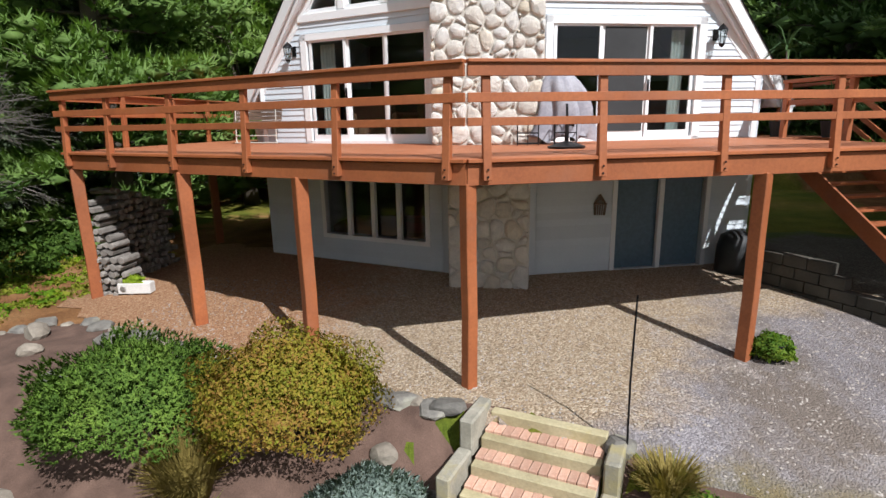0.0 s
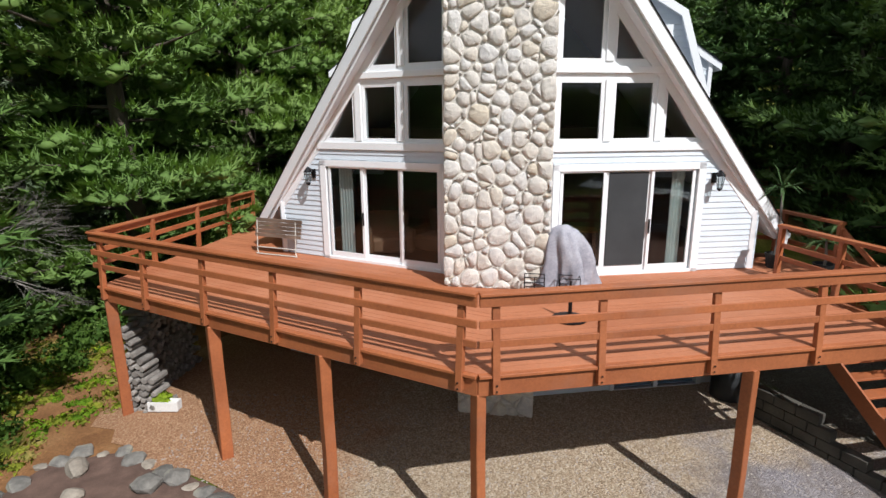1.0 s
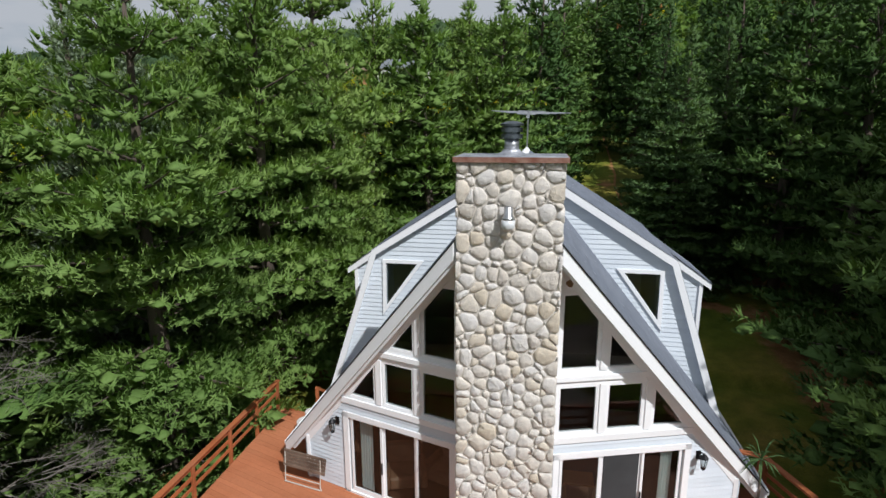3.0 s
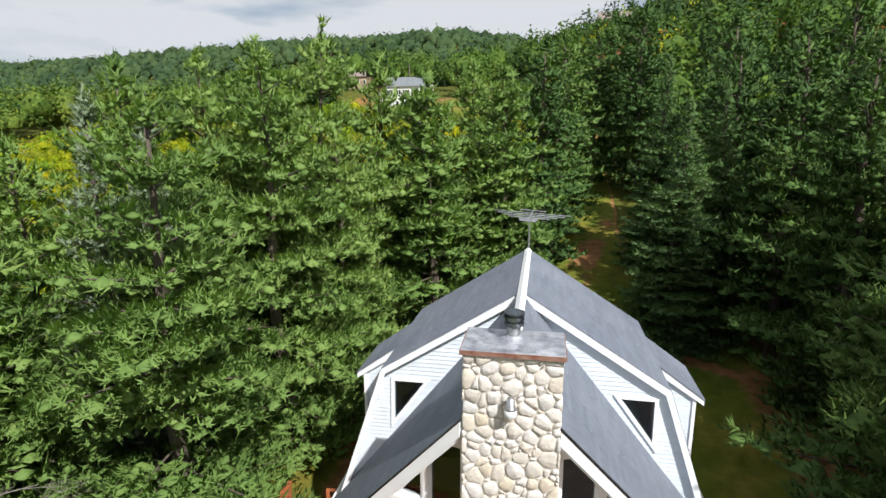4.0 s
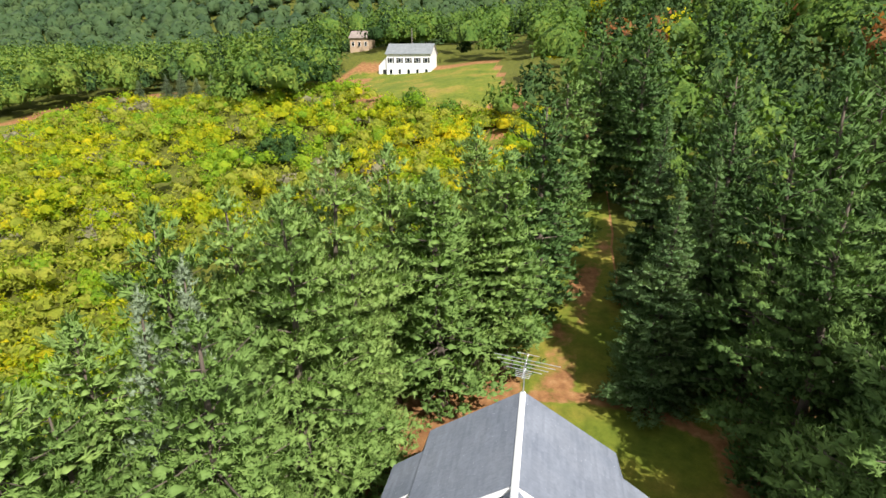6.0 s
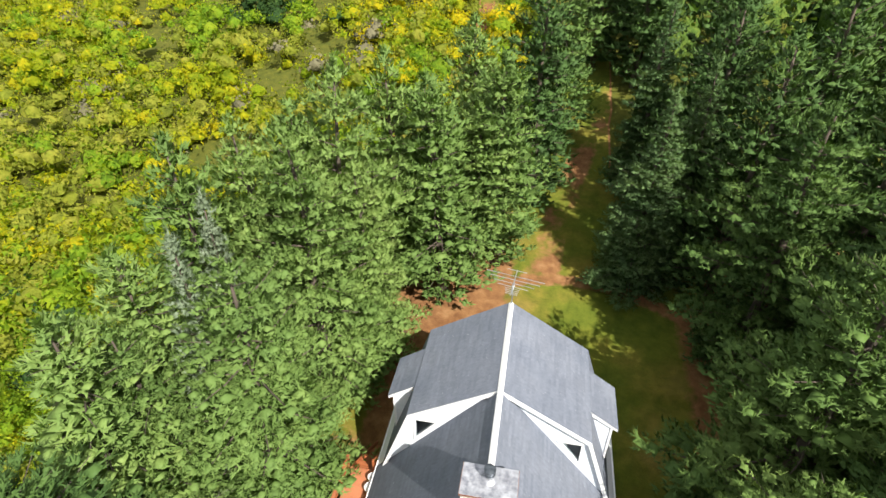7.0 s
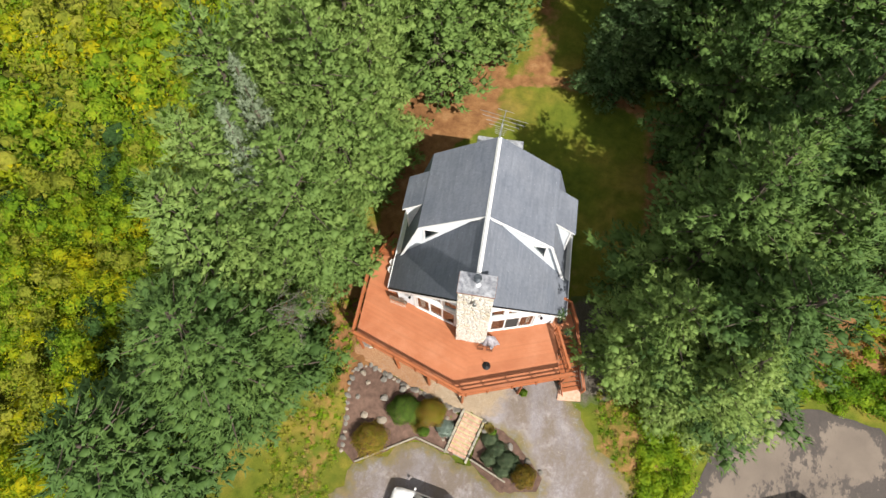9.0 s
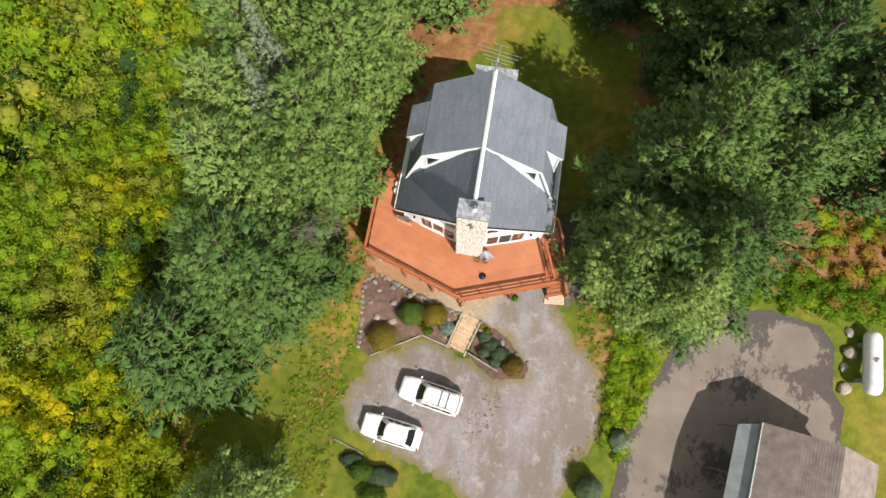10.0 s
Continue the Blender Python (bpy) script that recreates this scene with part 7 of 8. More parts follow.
# aerial on the ridge
c = Vector((X0 + 0.02, 19.75, RIDGE))
t = thing("tv_aerial", "rooftop television aerial on a short mast", "aerial", c)
put("mast", Geo().tube([c - Vector((0, 0.12, 0.5)), c + Vector((0, -0.12, 1.35))], 0.030, 6), M["steel"], t)
m0 = c + Vector((0, -0.12, 1.25))
bd = Vector((0.10, 0.97, 0.08))
put("boom", Geo().tube([m0 - bd * 0.75, m0 + bd * 1.1], 0.026, 6), M["steel"], t)
sd = Vector((0.98, -0.16, -0.04))
for k, L in ((1.05, 0.5), (0.62, 1.45), (0.36, 1.25), (0.10, 1.0), (-0.14, 0.75), (-0.28, 0.35), (-0.40, 0.33), (-0.52, 0.31), (-0.64, 0.29)):
    p = m0 + bd * k
    put("element", Geo().tube([p - sd * L, p + sd * L], 0.016, 5), M["steel"], t)
put("balun", Geo().box(m0.x - 0.06, m0.y - 0.08, m0.z - 0.16, m0.x + 0.06, m0.y + 0.08, m0.z - 0.03), M["opal"], t)


def grill():
    x, y = 0.55, 9.55
    t = thing("covered_grill", "barbecue under a crumpled grey cover", "grill", (x, y, DECK_Z))
    n = 44
    prof = [(0.0, 0.46), (0.12, 0.45), (0.22, 0.44), (0.32, 0.43), (0.58, 0.41), (0.82, 0.37), (1.0, 0.31), (1.13, 0.22), (1.19, 0.10)]
    rnd = random.Random(4)
    ph = [rnd.uniform(0, 6) for _ in range(4)]
    g = Geo()
    vs = []
    for z, r in prof:
        for k in range(n):
            a = 6.283 * k / n
            fold = (0.11 * math.sin(5 * a + ph[0] + 1.6 * z) + 0.085 * math.sin(9 * a + ph[1] - 2.4 * z) + 0.05 * math.sin(14 * a + ph[2] + 3 * z)) * (1.35 - z)
            sx = r * (1.0 + fold * 2.2)
            vs.append((x + math.cos(a) * sx * 0.98 + 0.07 * math.sin(z * 4), y + math.sin(a) * sx * 0.62, DECK_Z + 0.16 * (z < 0.05) * abs(math.sin(3 * a)) + z))
    vs.append((x, y, DECK_Z + 1.21))
    m = len(prof)
    fs = [(i * n + k, i * n + (k + 1) % n, (i + 1) * n + (k + 1) % n, (i + 1) * n + k) for i in range(m - 1) for k in range(n)]
    fs += [((m - 1) * n + k, (m - 1) * n + (k + 1) % n, m * n) for k in range(n)]
    g.add(vs, fs)
    put("cover", g, M["cloth"], t, "grey weathered fabric cover", smooth=True)
    for ox in (-0.55, 0.05):
        w = thing("wire_stand", "small black wire plant stand on the deck", "wire stand", (x + ox, y - 0.42, DECK_Z), "wire stands by the grill")
        x0, x1, y0, y1 = x + ox - 0.17, x + ox + 0.17, y - 0.52, y - 0.28
        for z in (0.03, 0.2, 0.36):
            ring = Geo()
            for p, q in (((x0, y0), (x1, y0)), ((x1, y0), (x1, y1)), ((x1, y1), (x0, y1)), ((x0, y1), (x0, y0))):
                ring.tube([(*p, DECK_Z + z), (*q, DECK_Z + z)], 0.009, 5)
            put("hoop", ring, M["dark_metal"], w)
        for p in ((x0, y0), (x1, y0), (x1, y1), (x0, y1), ((x0 + x1) / 2, y0)):
            put("leg", Geo().tube([(*p, DECK_Z), (*p, DECK_Z + 0.37)], 0.009, 5), M["dark_metal"], w)


M["cloth"] = surface("grey_cover_cloth", (0.28, 0.275, 0.32), (0.46, 0.45, 0.50), 3, 30, 0.85, 0.4, stain=(0.55, 0.54, 0.59))
grill()


def umbrella_base():
    x, y = 0.55, 8.05
    t = thing("umbrella_base", "black cast-iron umbrella base standing on the deck", "umbrella base", (x, y, DECK_Z))
    g = Geo().lathe(x, y, [(0.26, DECK_Z), (0.27, DECK_Z + 0.03), (0.18, DECK_Z + 0.06), (0.08, DECK_Z + 0.09), (0.05, DECK_Z + 0.10)], 18)
    put("plate", g, M["dark_metal"], t)
    put("tube", Geo().tube([(x, y, DECK_Z + 0.08), (x, y, DECK_Z + 0.42)], 0.03, 10), M["dark_metal"], t)
    put("knob", Geo().tube([(x + 0.02, y, DECK_Z + 0.33), (x + 0.10, y, DECK_Z + 0.33)], [0.01, 0.03], 8), M["dark_metal"], t)
    put("pole", Geo().tube([(x, y, DECK_Z + 0.40), (x - 0.01, y + 0.01, DECK_Z + 0.62)], 0.018, 8), M["dark_metal"], t)


umbrella_base()


def folded_lounger():
    t = thing("folding_lounger", "folded sun lounger with brown slatted panels leaning on the siding", "lounger", (-5.75, 11.35, DECK_Z))
    a, b = Vector((-6.38, 11.48, 0)), Vector((-5.15, 11.22, 0))
    d = (b - a).normalized()
    n = Vector((-d.y, d.x, 0))
    if n.y > 0:
        n = -n
    M["weathered_slat"] = surface("brown_weathered_slat", (0.10, 0.065, 0.045), (0.22, 0.16, 0.12), 3, 30, 0.85, 0.3)
    for k in range(5):
        z = DECK_Z + 0.46 + k * 0.085
        p = a + n * (0.12 - 0.02 * k)
        g = Geo()
        g.beam((p.x, p.y, z), (p.x + d.x * 1.25, p.y + d.y * 1.25, z), 0.03, 0.075)
        put("slat", g, M["weathered_slat"], t)
    for o, ln in ((0.06, 0.0), (1.12, 0.0)):
        p = a + d * o
        g = Geo()
        q = p + n * 0.10
        pts = [(q.x, q.y, DECK_Z + 0.80), (q.x + n.x * 0.03, q.y + n.y * 0.03, DECK_Z + 0.40), (q.x + n.x * 0.06, q.y + n.y * 0.06, DECK_Z + 0.10), (q.x + n.x * 0.10 + d.x * 0.05, q.y + n.y * 0.10, DECK_Z + 0.015)]
        g.tube(pts, 0.012, 6)
        put("leg", g, M["white_tube"], t)
    p, q = a + n * 0.20 + d * 0.06, a + n * 0.20 + d * 1.14
    put("foot_bar", Geo().tube([(p.x, p.y, DECK_Z + 0.03), (q.x, q.y, DECK_Z + 0.03)], 0.016, 6), M["white_tube"], t)
    p, q = a + n * 0.16 + d * 0.06, a + n * 0.16 + d * 1.12
    put("cross_bar", Geo().tube([(p.x, p.y, DECK_Z + 0.18), (q.x, q.y, DECK_Z + 0.18)], 0.013, 6), M["white_tube"], t)


M["white_tube"] = plain("white_enamelled_tube", (0.55, 0.53, 0.48), 0.45, 0.1)
folded_lounger()

# round pale pots by the side wall
for k, (x, y, r) in enumerate(((-6.75, 14.0, 0.24), (-6.72, 13.45, 0.28))):
    g = Geo().lathe(x, y, [(r * 0.75, DECK_Z), (r, DECK_Z + 0.35), (r, DECK_Z + 0.42), (r * 0.88, DECK_Z + 0.42), (r * 0.85, DECK_Z + 0.34)], 18)
    tagged(put("barrel_planter", g, M["planter"], smooth=False), "pale round planter tub by the side wall", "planter", "tubs by the side wall")


def palm(x, y, z0, h, seed, label):
    t = thing("potted_yucca", label, "potted plant", (x, y, z0))
    put("pot", Geo().lathe(x, y, [(0.13, z0), (0.18, z0 + 0.28), (0.19, z0 + 0.30), (0.16, z0 + 0.30), (0.15, z0 + 0.24)], 14), M["rubber"], t)
    put("cane", Geo().tube([(x, y, z0 + 0.2), (x + 0.03, y, z0 + h * 0.5), (x - 0.02, y, z0 + h)], [0.03, 0.026, 0.02], 7), M["deadwood"], t)
    rnd = random.Random(seed)
    for k in range(22):
        a, e = rnd.uniform(0, 6.28), rnd.uniform(-0.35, 1.25)
        L = rnd.uniform(0.42, 0.68)
        d = Vector((math.cos(a) * math.cos(e), math.sin(a) * math.cos(e), math.sin(e)))
        s = d.cross(Vector((0, 0, 1))).normalized() * 0.022
        o = Vector((x - 0.02, y, z0 + h))
        m = o + d * L * 0.55 + Vector((0, 0, 0.04))
        tip = o + d * L + Vector((0, 0, -0.10))
        g = Geo().add([o - s * 0.5, o + s * 0.5, m + s, m - s, tip, m + Vector((0, 0, -0.012))], [(0, 1, 2, 3), (3, 2, 4), (0, 3, 5), (1, 5, 2), (3, 4, 5), (2, 5, 4)])
        put("leaf", g, M["yucca"], t)


M["yucca"] = leafy("yucca_leaves", [(0.2, (0.05, 0.10, 0.035)), (0.8, (0.12, 0.19, 0.07))], 0.2, 1)
palm(4.88, 11.75, DECK_Z, 1.65, 6, "tall potted yucca with a bare cane and spiky leaves")
palm(5.45, 11.0, DECK_Z, 0.75, 9, "small potted spiky plant on the landing")

# hanging ornament by the basement door
c = wall_at(2.1, 1.62, 0.05)
t = thing("wall_ornament", "dark wicker hanging ornament on the basement wall", "wall ornament", c)
g = Geo()
for k in range(7):
    a = -1.2 + 0.4 * k
    g.tube([c + Vector((0, -0.01, 0.18)), c + Vector((0.12 * math.sin(a), -0.04, 0.0)), c + Vector((0.10 * math.sin(a), -0.02, -0.22))], 0.012, 5)
g.tube([c + Vector((-0.12, -0.03, 0)), c + Vector((0, -0.07, 0)), c + Vector((0.12, -0.03, 0))], 0.02, 6)
put("basket", g, M["weathered_slat"], t)
# covered machine beside the basement door
x, y = 4.0, 10.9
g = Geo()
g.lathe(x, y, [(0.34, 0.2), (0.33, 0.75), (0.27, 0.98), (0.10, 1.08)], 14)
tagged(put("covered_machine", g, M["tarp"], smooth=True), "machine under a black cover by the basement wall", "covered machine")


# ---------------------------------------------------------------- seen through the glass
def curtain(u0, u1, side, folds):
    g = Geo()
    n = folds * 6
    vs = []
    for z in (2.84, 4.80):
        for k in range(n + 1):
            u = u0 + (u1 - u0) * k / n
            vs.append(wall_at(side * u, z, -0.22 + 0.035 * math.sin(6.283 * k / 6)))
    g.add(vs, [(k, k + 1, n + 2 + k, n + 1 + k) for k in range(n)])
    return tagged(put("curtain", g, M["curtain"], smooth=True), "pale folded curtain beside the glass door", "curtain", "door curtains")


curtain(3.30, 3.66, -1, 5)
curtain(3.42, 3.68, 1, 4)


def armchair(x, y, turn, label):
    t = thing("armchair", label, "armchair", (x, y, DECK_Z))
    m = Matrix.Translation((x, y, DECK_Z)) @ Matrix.Rotation(turn, 4, "Z")
    for nm, bx in (("seat", (-0.40, -0.40, 0.12, 0.40, 0.40, 0.45)), ("backrest", (-0.48, 0.30, 0.12, 0.48, 0.52, 0.95)), ("armrest", (-0.55, -0.42, 0.10, -0.38, 0.35, 0.62)), ("armrest", (0.38, -0.42, 0.10, 0.55, 0.35, 0.62))):
        g = Geo().box(*bx)
        g.v = [tuple(m @ Vector(p)) for p in g.v]
        put(nm, g, M["brown_leather"], t, bevel=0.05)


M["brown_leather"] = surface("brown_upholstery", (0.24, 0.12, 0.065), (0.36, 0.19, 0.11), 3, 25, 0.6, 0.2)
armchair(-3.3, 11.72, 0.3, "brown upholstered armchair inside the glass door")
armchair(-2.2, 12.0, -0.4, "brown upholstered armchair beside the window")
x, y = 0.95, 11.7
t = thing("side_table", "small wooden table inside the door", "table", (x, y, DECK_Z))
put("tabletop", Geo().box(x - 0.35, y - 0.25, DECK_Z + 0.68, x + 0.35, y + 0.25, DECK_Z + 0.72), M["orange_wood"], t)
for sx in (-0.3, 0.3):
    for sy in (-0.2, 0.2):
        put("leg", Geo().box(x + sx - 0.02, y + sy - 0.02, DECK_Z, x + sx + 0.02, y + sy + 0.02, DECK_Z + 0.68), M["brown_leather"], t)


# ---------------------------------------------------------------- cars
def loft(g, rings, closed=True):
    n = len(rings[0])
    k = len(g.v)
    for r in rings:
        g.v.extend(tuple(p) for p in r)
    for i in range(len(rings) - 1):
        for j in range(n - (0 if closed else 1)):
            a, b = k + i * n + j, k + i * n + (j + 1) % n
            g.f.append((a, b, b + n, a + n))
    g.f.append(tuple(range(k, k + n))[::-1])
    g.f.append(tuple(range(k + (len(rings) - 1) * n, k + len(rings) * n)))


def car(x, y, turn, L, W, H, tail, label, rails):
    """tail: how far the roof runs back, as a share of the half length."""
    z = height(x, y) + 0.02
    t = thing("parked_car", label, "car", (x, y, z), "cars on the gravel")
    t.matrix_basis = Matrix.Translation((x, y, z)) @ Matrix.Rotation(turn, 4, "Z")

    def cput(nm, g, mt, par, **kw):
        ob = new(nm, g.data(nm, mt, kw.get("smooth", False), kw.get("bevel", 0)))
        ob.parent = par
        return ob

    h = L / 2
    belt = 0.56 * H
    rings = []
    for s, w, zt in ((-1.0, 0.80, 0.86), (-0.97, 0.92, 0.95), (-0.7, 1.0, 0.99), (-0.2, 1.0, 1.0), (0.35, 1.0, 0.99), (0.5, 0.99, 0.98), (0.75, 0.96, 0.90), (0.93, 0.86, 0.80), (0.99, 0.66, 0.68)):
        hw, zz = W / 2 * w, belt * zt
        rings.append([(s * h, -hw * 0.93, 0.24), (s * h, -hw, 0.42), (s * h, -hw, zz * 0.72), (s * h, -hw * 0.95, zz * 0.95), (s * h, -hw * 0.70, zz * 1.015), (s * h, 0, zz * 1.03),
                      (s * h, hw * 0.70, zz * 1.015), (s * h, hw * 0.95, zz * 0.95), (s * h, hw, zz * 0.72), (s * h, hw, 0.42), (s * h, hw * 0.93, 0.24)])
    g = Geo()
    loft(g, rings)
    body = cput("body", g, M["car_paint"], t, smooth=True)
    # cabin: base ring to roof ring
    bx0, bx1, rx0, rx1 = -tail * h, 0.42 * h, -tail * h + (0.12 if rails else 0.62), 0.16 * h
    bw, rw = W / 2 * 0.90, W / 2 * 0.70
    cab = Geo()

    def ring(x0, x1, w, zz, c=0.14):
        return [(x0, -w + c, zz), (x0 + c, -w, zz), (x1 - c, -w, zz), (x1, -w + c * 1.6, zz), (x1 + c * 0.35, 0, zz), (x1, w - c * 1.6, zz), (x1 - c, w, zz), (x0 + c, w, zz), (x0, w - c, zz), (x0 - c * 0.3, 0, zz)]

    loft(cab, [ring(bx0, bx1, bw, belt * 0.95), ring(rx0, rx1, rw, H * 0.965), ring(rx0 + 0.12, rx1 - 0.12, rw - 0.12, H)])
    cput("cabin", cab, M["car_paint"], t, smooth=True)

    def pane(nm, pts):
        c = sum((Vector(p) for p in pts), Vector()) / len(pts)
        n = (Vector(pts[1]) - Vector(pts[0])).cross(Vector(pts[2]) - Vector(pts[0])).normalized()
        if n.dot(c - Vector(((bx0 + bx1) / 2, 0, belt * 0.6))) < 0:
            n, pts = -n, pts[::-1]
        g = Geo().prism([Vector(p) + n * 0.004 for p in pts], n * 0.016)
        cput(nm, g, M["car_glass"], t)

    lerp = lambda a, b, k: a + (b - a) * k
    def screen(nm, idx, k0, k1, push):
        lo, hi = ring(bx0, bx1, bw, belt * 0.95), ring(rx0, rx1, rw, H * 0.965)
        g = Geo()
        at = lambda i, k: Vector(lo[i]).lerp(Vector(hi[i]), k)
        out = Vector((push, 0, 0.010))
        rows = [at(i, k) for k in (k0, k1) for i in idx]
        m = len(idx)
        g.add([p + out * 0.2 for p in rows] + [p + out for p in rows],
              [(i, i + 1, m + i + 1, m + i) for i in range(m - 1)] + [(2 * m + i, 2 * m + i + 1, 3 * m + i + 1, 3 * m + i) for i in range(m - 1)]
              + [(i, i + 1, 2 * m + i + 1, 2 * m + i) for i in list(range(m - 1)) + list(range(m, 2 * m - 1))] + [(0, m, 3 * m, 2 * m), (m - 1, 2 * m - 1, 4 * m - 1, 3 * m - 1)])
        cput(nm, g, M["car_glass"], t)

    screen("windshield", (3, 4, 5), 0.06, 0.94, 0.025)
    screen("rear_window", (0, 9, 8), 0.22, 0.94, -0.025)
    cuts = (0.07, 0.36, 0.40, 0.68, 0.72, 0.93)
    for s in (-1, 1):
        for k0, k1 in zip(cuts[::2], cuts[1::2]):
            pts = []
            for kk, v in ((k0, 0.14), (k1, 0.14), (k1, 0.86), (k0, 0.86)):
                xa, xb = lerp(bx0, rx0, v) + 0.12, lerp(bx1, rx1, v) - 0.14
                pts.append((lerp(xa, xb, kk), s * lerp(bw, rw, v), lerp(belt * 0.95, H * 0.965, v)))
            pane("side_window", pts)
        g = Geo()
        g.box(0.40 * h, s * (W / 2 + 0.02), belt * 0.98, 0.40 * h + 0.12, s * (W / 2 + 0.2), belt * 0.98 + 0.14)
        cput("mirror", g, M["car_paint"], t, bevel=0.03)
        for xx in (-0.62 * h, 0.64 * h):
            g = Geo()
            yy = s * (W / 2 - 0.11)
            g.tube([(xx, yy - 0.11, 0.34), (xx, yy + 0.11, 0.34)], 0.34, 20)
            wheel = cput("wheel", g, M["rubber"], t)
            g = Geo()
            g.tube([(xx, yy + s * 0.08, 0.34), (xx, yy + s * 0.118, 0.34)], [0.22, 0.19], 14)
            cput("rim", g, M["steel"], wheel)
        g = Geo().box(0.90 * h, s * W * 0.26, 0.62, 0.955 * h, s * W * 0.40, 0.76)
        cput("headlight", g, M["opal"], t, bevel=0.02)
        g = Geo().box(-0.985 * h, s * W * 0.34, 0.72, -0.955 * h, s * W * 0.46, 0.95)
        cput("tail_light", g, M["tail_red"], t, bevel=0.01)
        if rails:
            g = Geo().tube([(rx0 + 0.25, s * (rw - 0.10), H + 0.02), (rx0 + 0.4, s * (rw - 0.10), H + 0.07), (rx1 - 0.35, s * (rw - 0.10), H + 0.07), (rx1 - 0.2, s * (rw - 0.10), H + 0.02)], 0.02, 6)
            cput("roof_rail", g, M["steel"], t)
    if rails:
        for k in (0.30, 0.52):
            xx = lerp(rx0, rx1, k)
            cput("crossbar", Geo().beam((xx, -rw + 0.1, H + 0.075), (xx, rw - 0.1, H + 0.075), 0.05, 0.03), M["dark_metal"], t)


M["tail_red"] = plain("red_lens", (0.45, 0.02, 0.02), 0.2)
car(-1.88, -0.82, math.radians(171), 4.75, 1.88, 1.72, 0.93, "white sport utility vehicle with roof rails parked on gravel", True)
car(-4.30, -3.80, math.radians(173), 4.55, 1.80, 1.48, 0.80, "white hatchback parked on gravel", False)


# ---------------------------------------------------------------- neighbours
def neighbour():
    t = thing("neighbour_house", "low building with a brown-grey shingled roof by the lane", "house", (24, -5, -1.8))
    A0, R0 = Vector((20.94, 1.12, 2.2)), Vector((24.49, -0.21, 4.5))
    al = Vector((-0.17, -0.985, 0)).normalized()
    R0 = Vector((A0.x + 3.75, A0.y - 0.75, 4.6))
    B0 = Vector((R0.x + 3.75, R0.y - 0.75, 2.2))
    n = 11.0
    for p, q, nm in ((A0, R0, "roof_slope"), (R0, B0, "roof_slope")):
        g = Geo()
        g.prism([p, q, q + al * n, p + al * n], (0, 0, 0.14))
        r = put(nm, g, M["brown_shingle"], t)
        up = Vector((0, 0, 0.15))
        if nm == "roof_slope":
            lo, hi = (p, q) if p.z < q.z else (q, p)
            sh = shingles(r, lo + up, hi + up, lo + al * n + up, hi + al * n + up, 26)
            sh.data.materials[0] = M["brown_shingle"]
    g = Geo()
    i0, i1 = A0 + Vector((0.35, -0.5, -0.15)), B0 + Vector((-0.35, -0.45, -0.15))
    g.prism([(i0.x, i0.y, -2.2), (i1.x, i1.y, -2.2), (i1.x, i1.y, 2.2), (R0.x, R0.y - 0.45, 4.4), (i0.x, i0.y, 2.2)], al * (n - 1))
    put("wall", g, M["siding"], t)
    g = Geo()
    l0 = A0 + Vector((-0.05, -0.1, -0.25))
    g.prism([l0, l0 + al * n, l0 + al * n + Vector((-1.25, 0.1, -0.5)), l0 + Vector((-1.25, -0.25, -0.5))], (0, 0, 0.05))
    put("lean_to_roof", g, M["lean_metal"], t, "grey metal lean-to roof")
    g = Geo()
    g.beam(A0 + Vector((-0.05, 0, 0.1)), A0 + al * n + Vector((-0.05, 0, 0.1)), 0.09, 0.10)
    put("gutter", g, M["steel"], t)
    for k in (0.4, 3.6, 6.8, 10.0):
        p = l0 + al * k + Vector((-1.1, 0, -0.5))
        put("lean_to_post", Geo().beam(p, p - Vector((0, 0, 3.4)), 0.10, 0.10, (1, 0, 0)), M["dark_timber"], t)


M["brown_shingle"] = surface("brown_grey_shingle", (0.17, 0.135, 0.12), (0.29, 0.24, 0.215), 1.6, 40, 0.9, 0.5, stretch=(1, 1, 1), vary=0)
M["lean_metal"] = surface("grey_metal_roofing", (0.17, 0.19, 0.20), (0.26, 0.28, 0.29), 1.2, 20, 0.5, 0.1, metal=0.3)
neighbour()


def gas_tank():
    a, b = Vector((29.75, 9.05, 0.62)), Vector((29.52, 4.35, 0.62))
    t = thing("gas_tank", "long white propane tank on concrete feet", "gas tank", (29.6, 6.7, -0.5))
    d = (b - a).normalized()
    prof = [(0.0, 0.05), (0.06, 0.30), (0.18, 0.46), (0.38, 0.56), (0.60, 0.60), (4.70 - 0.60, 0.60), (4.70 - 0.38, 0.56), (4.70 - 0.18, 0.46), (4.70 - 0.06, 0.30), (4.70, 0.05)]
    put("shell", Geo().tube([a + d * k for k, _ in prof], [r for _, r in prof], 22), M["car_paint"], t, smooth=True)
    m = a.lerp(b, 0.48)
    put("dome", Geo().lathe(m.x, m.y, [(0.22, m.z + 0.55), (0.22, m.z + 0.68), (0.12, m.z + 0.76)], 14), M["opal"], t)
    for k in (0.22, 0.78):
        m = a.lerp(b, k)
        put("foot", Geo().box(m.x - 0.5, m.y - 0.15, m.z - 1.7, m.x + 0.5, m.y + 0.15, m.z - 0.4), M["concrete"], t)


gas_tank()


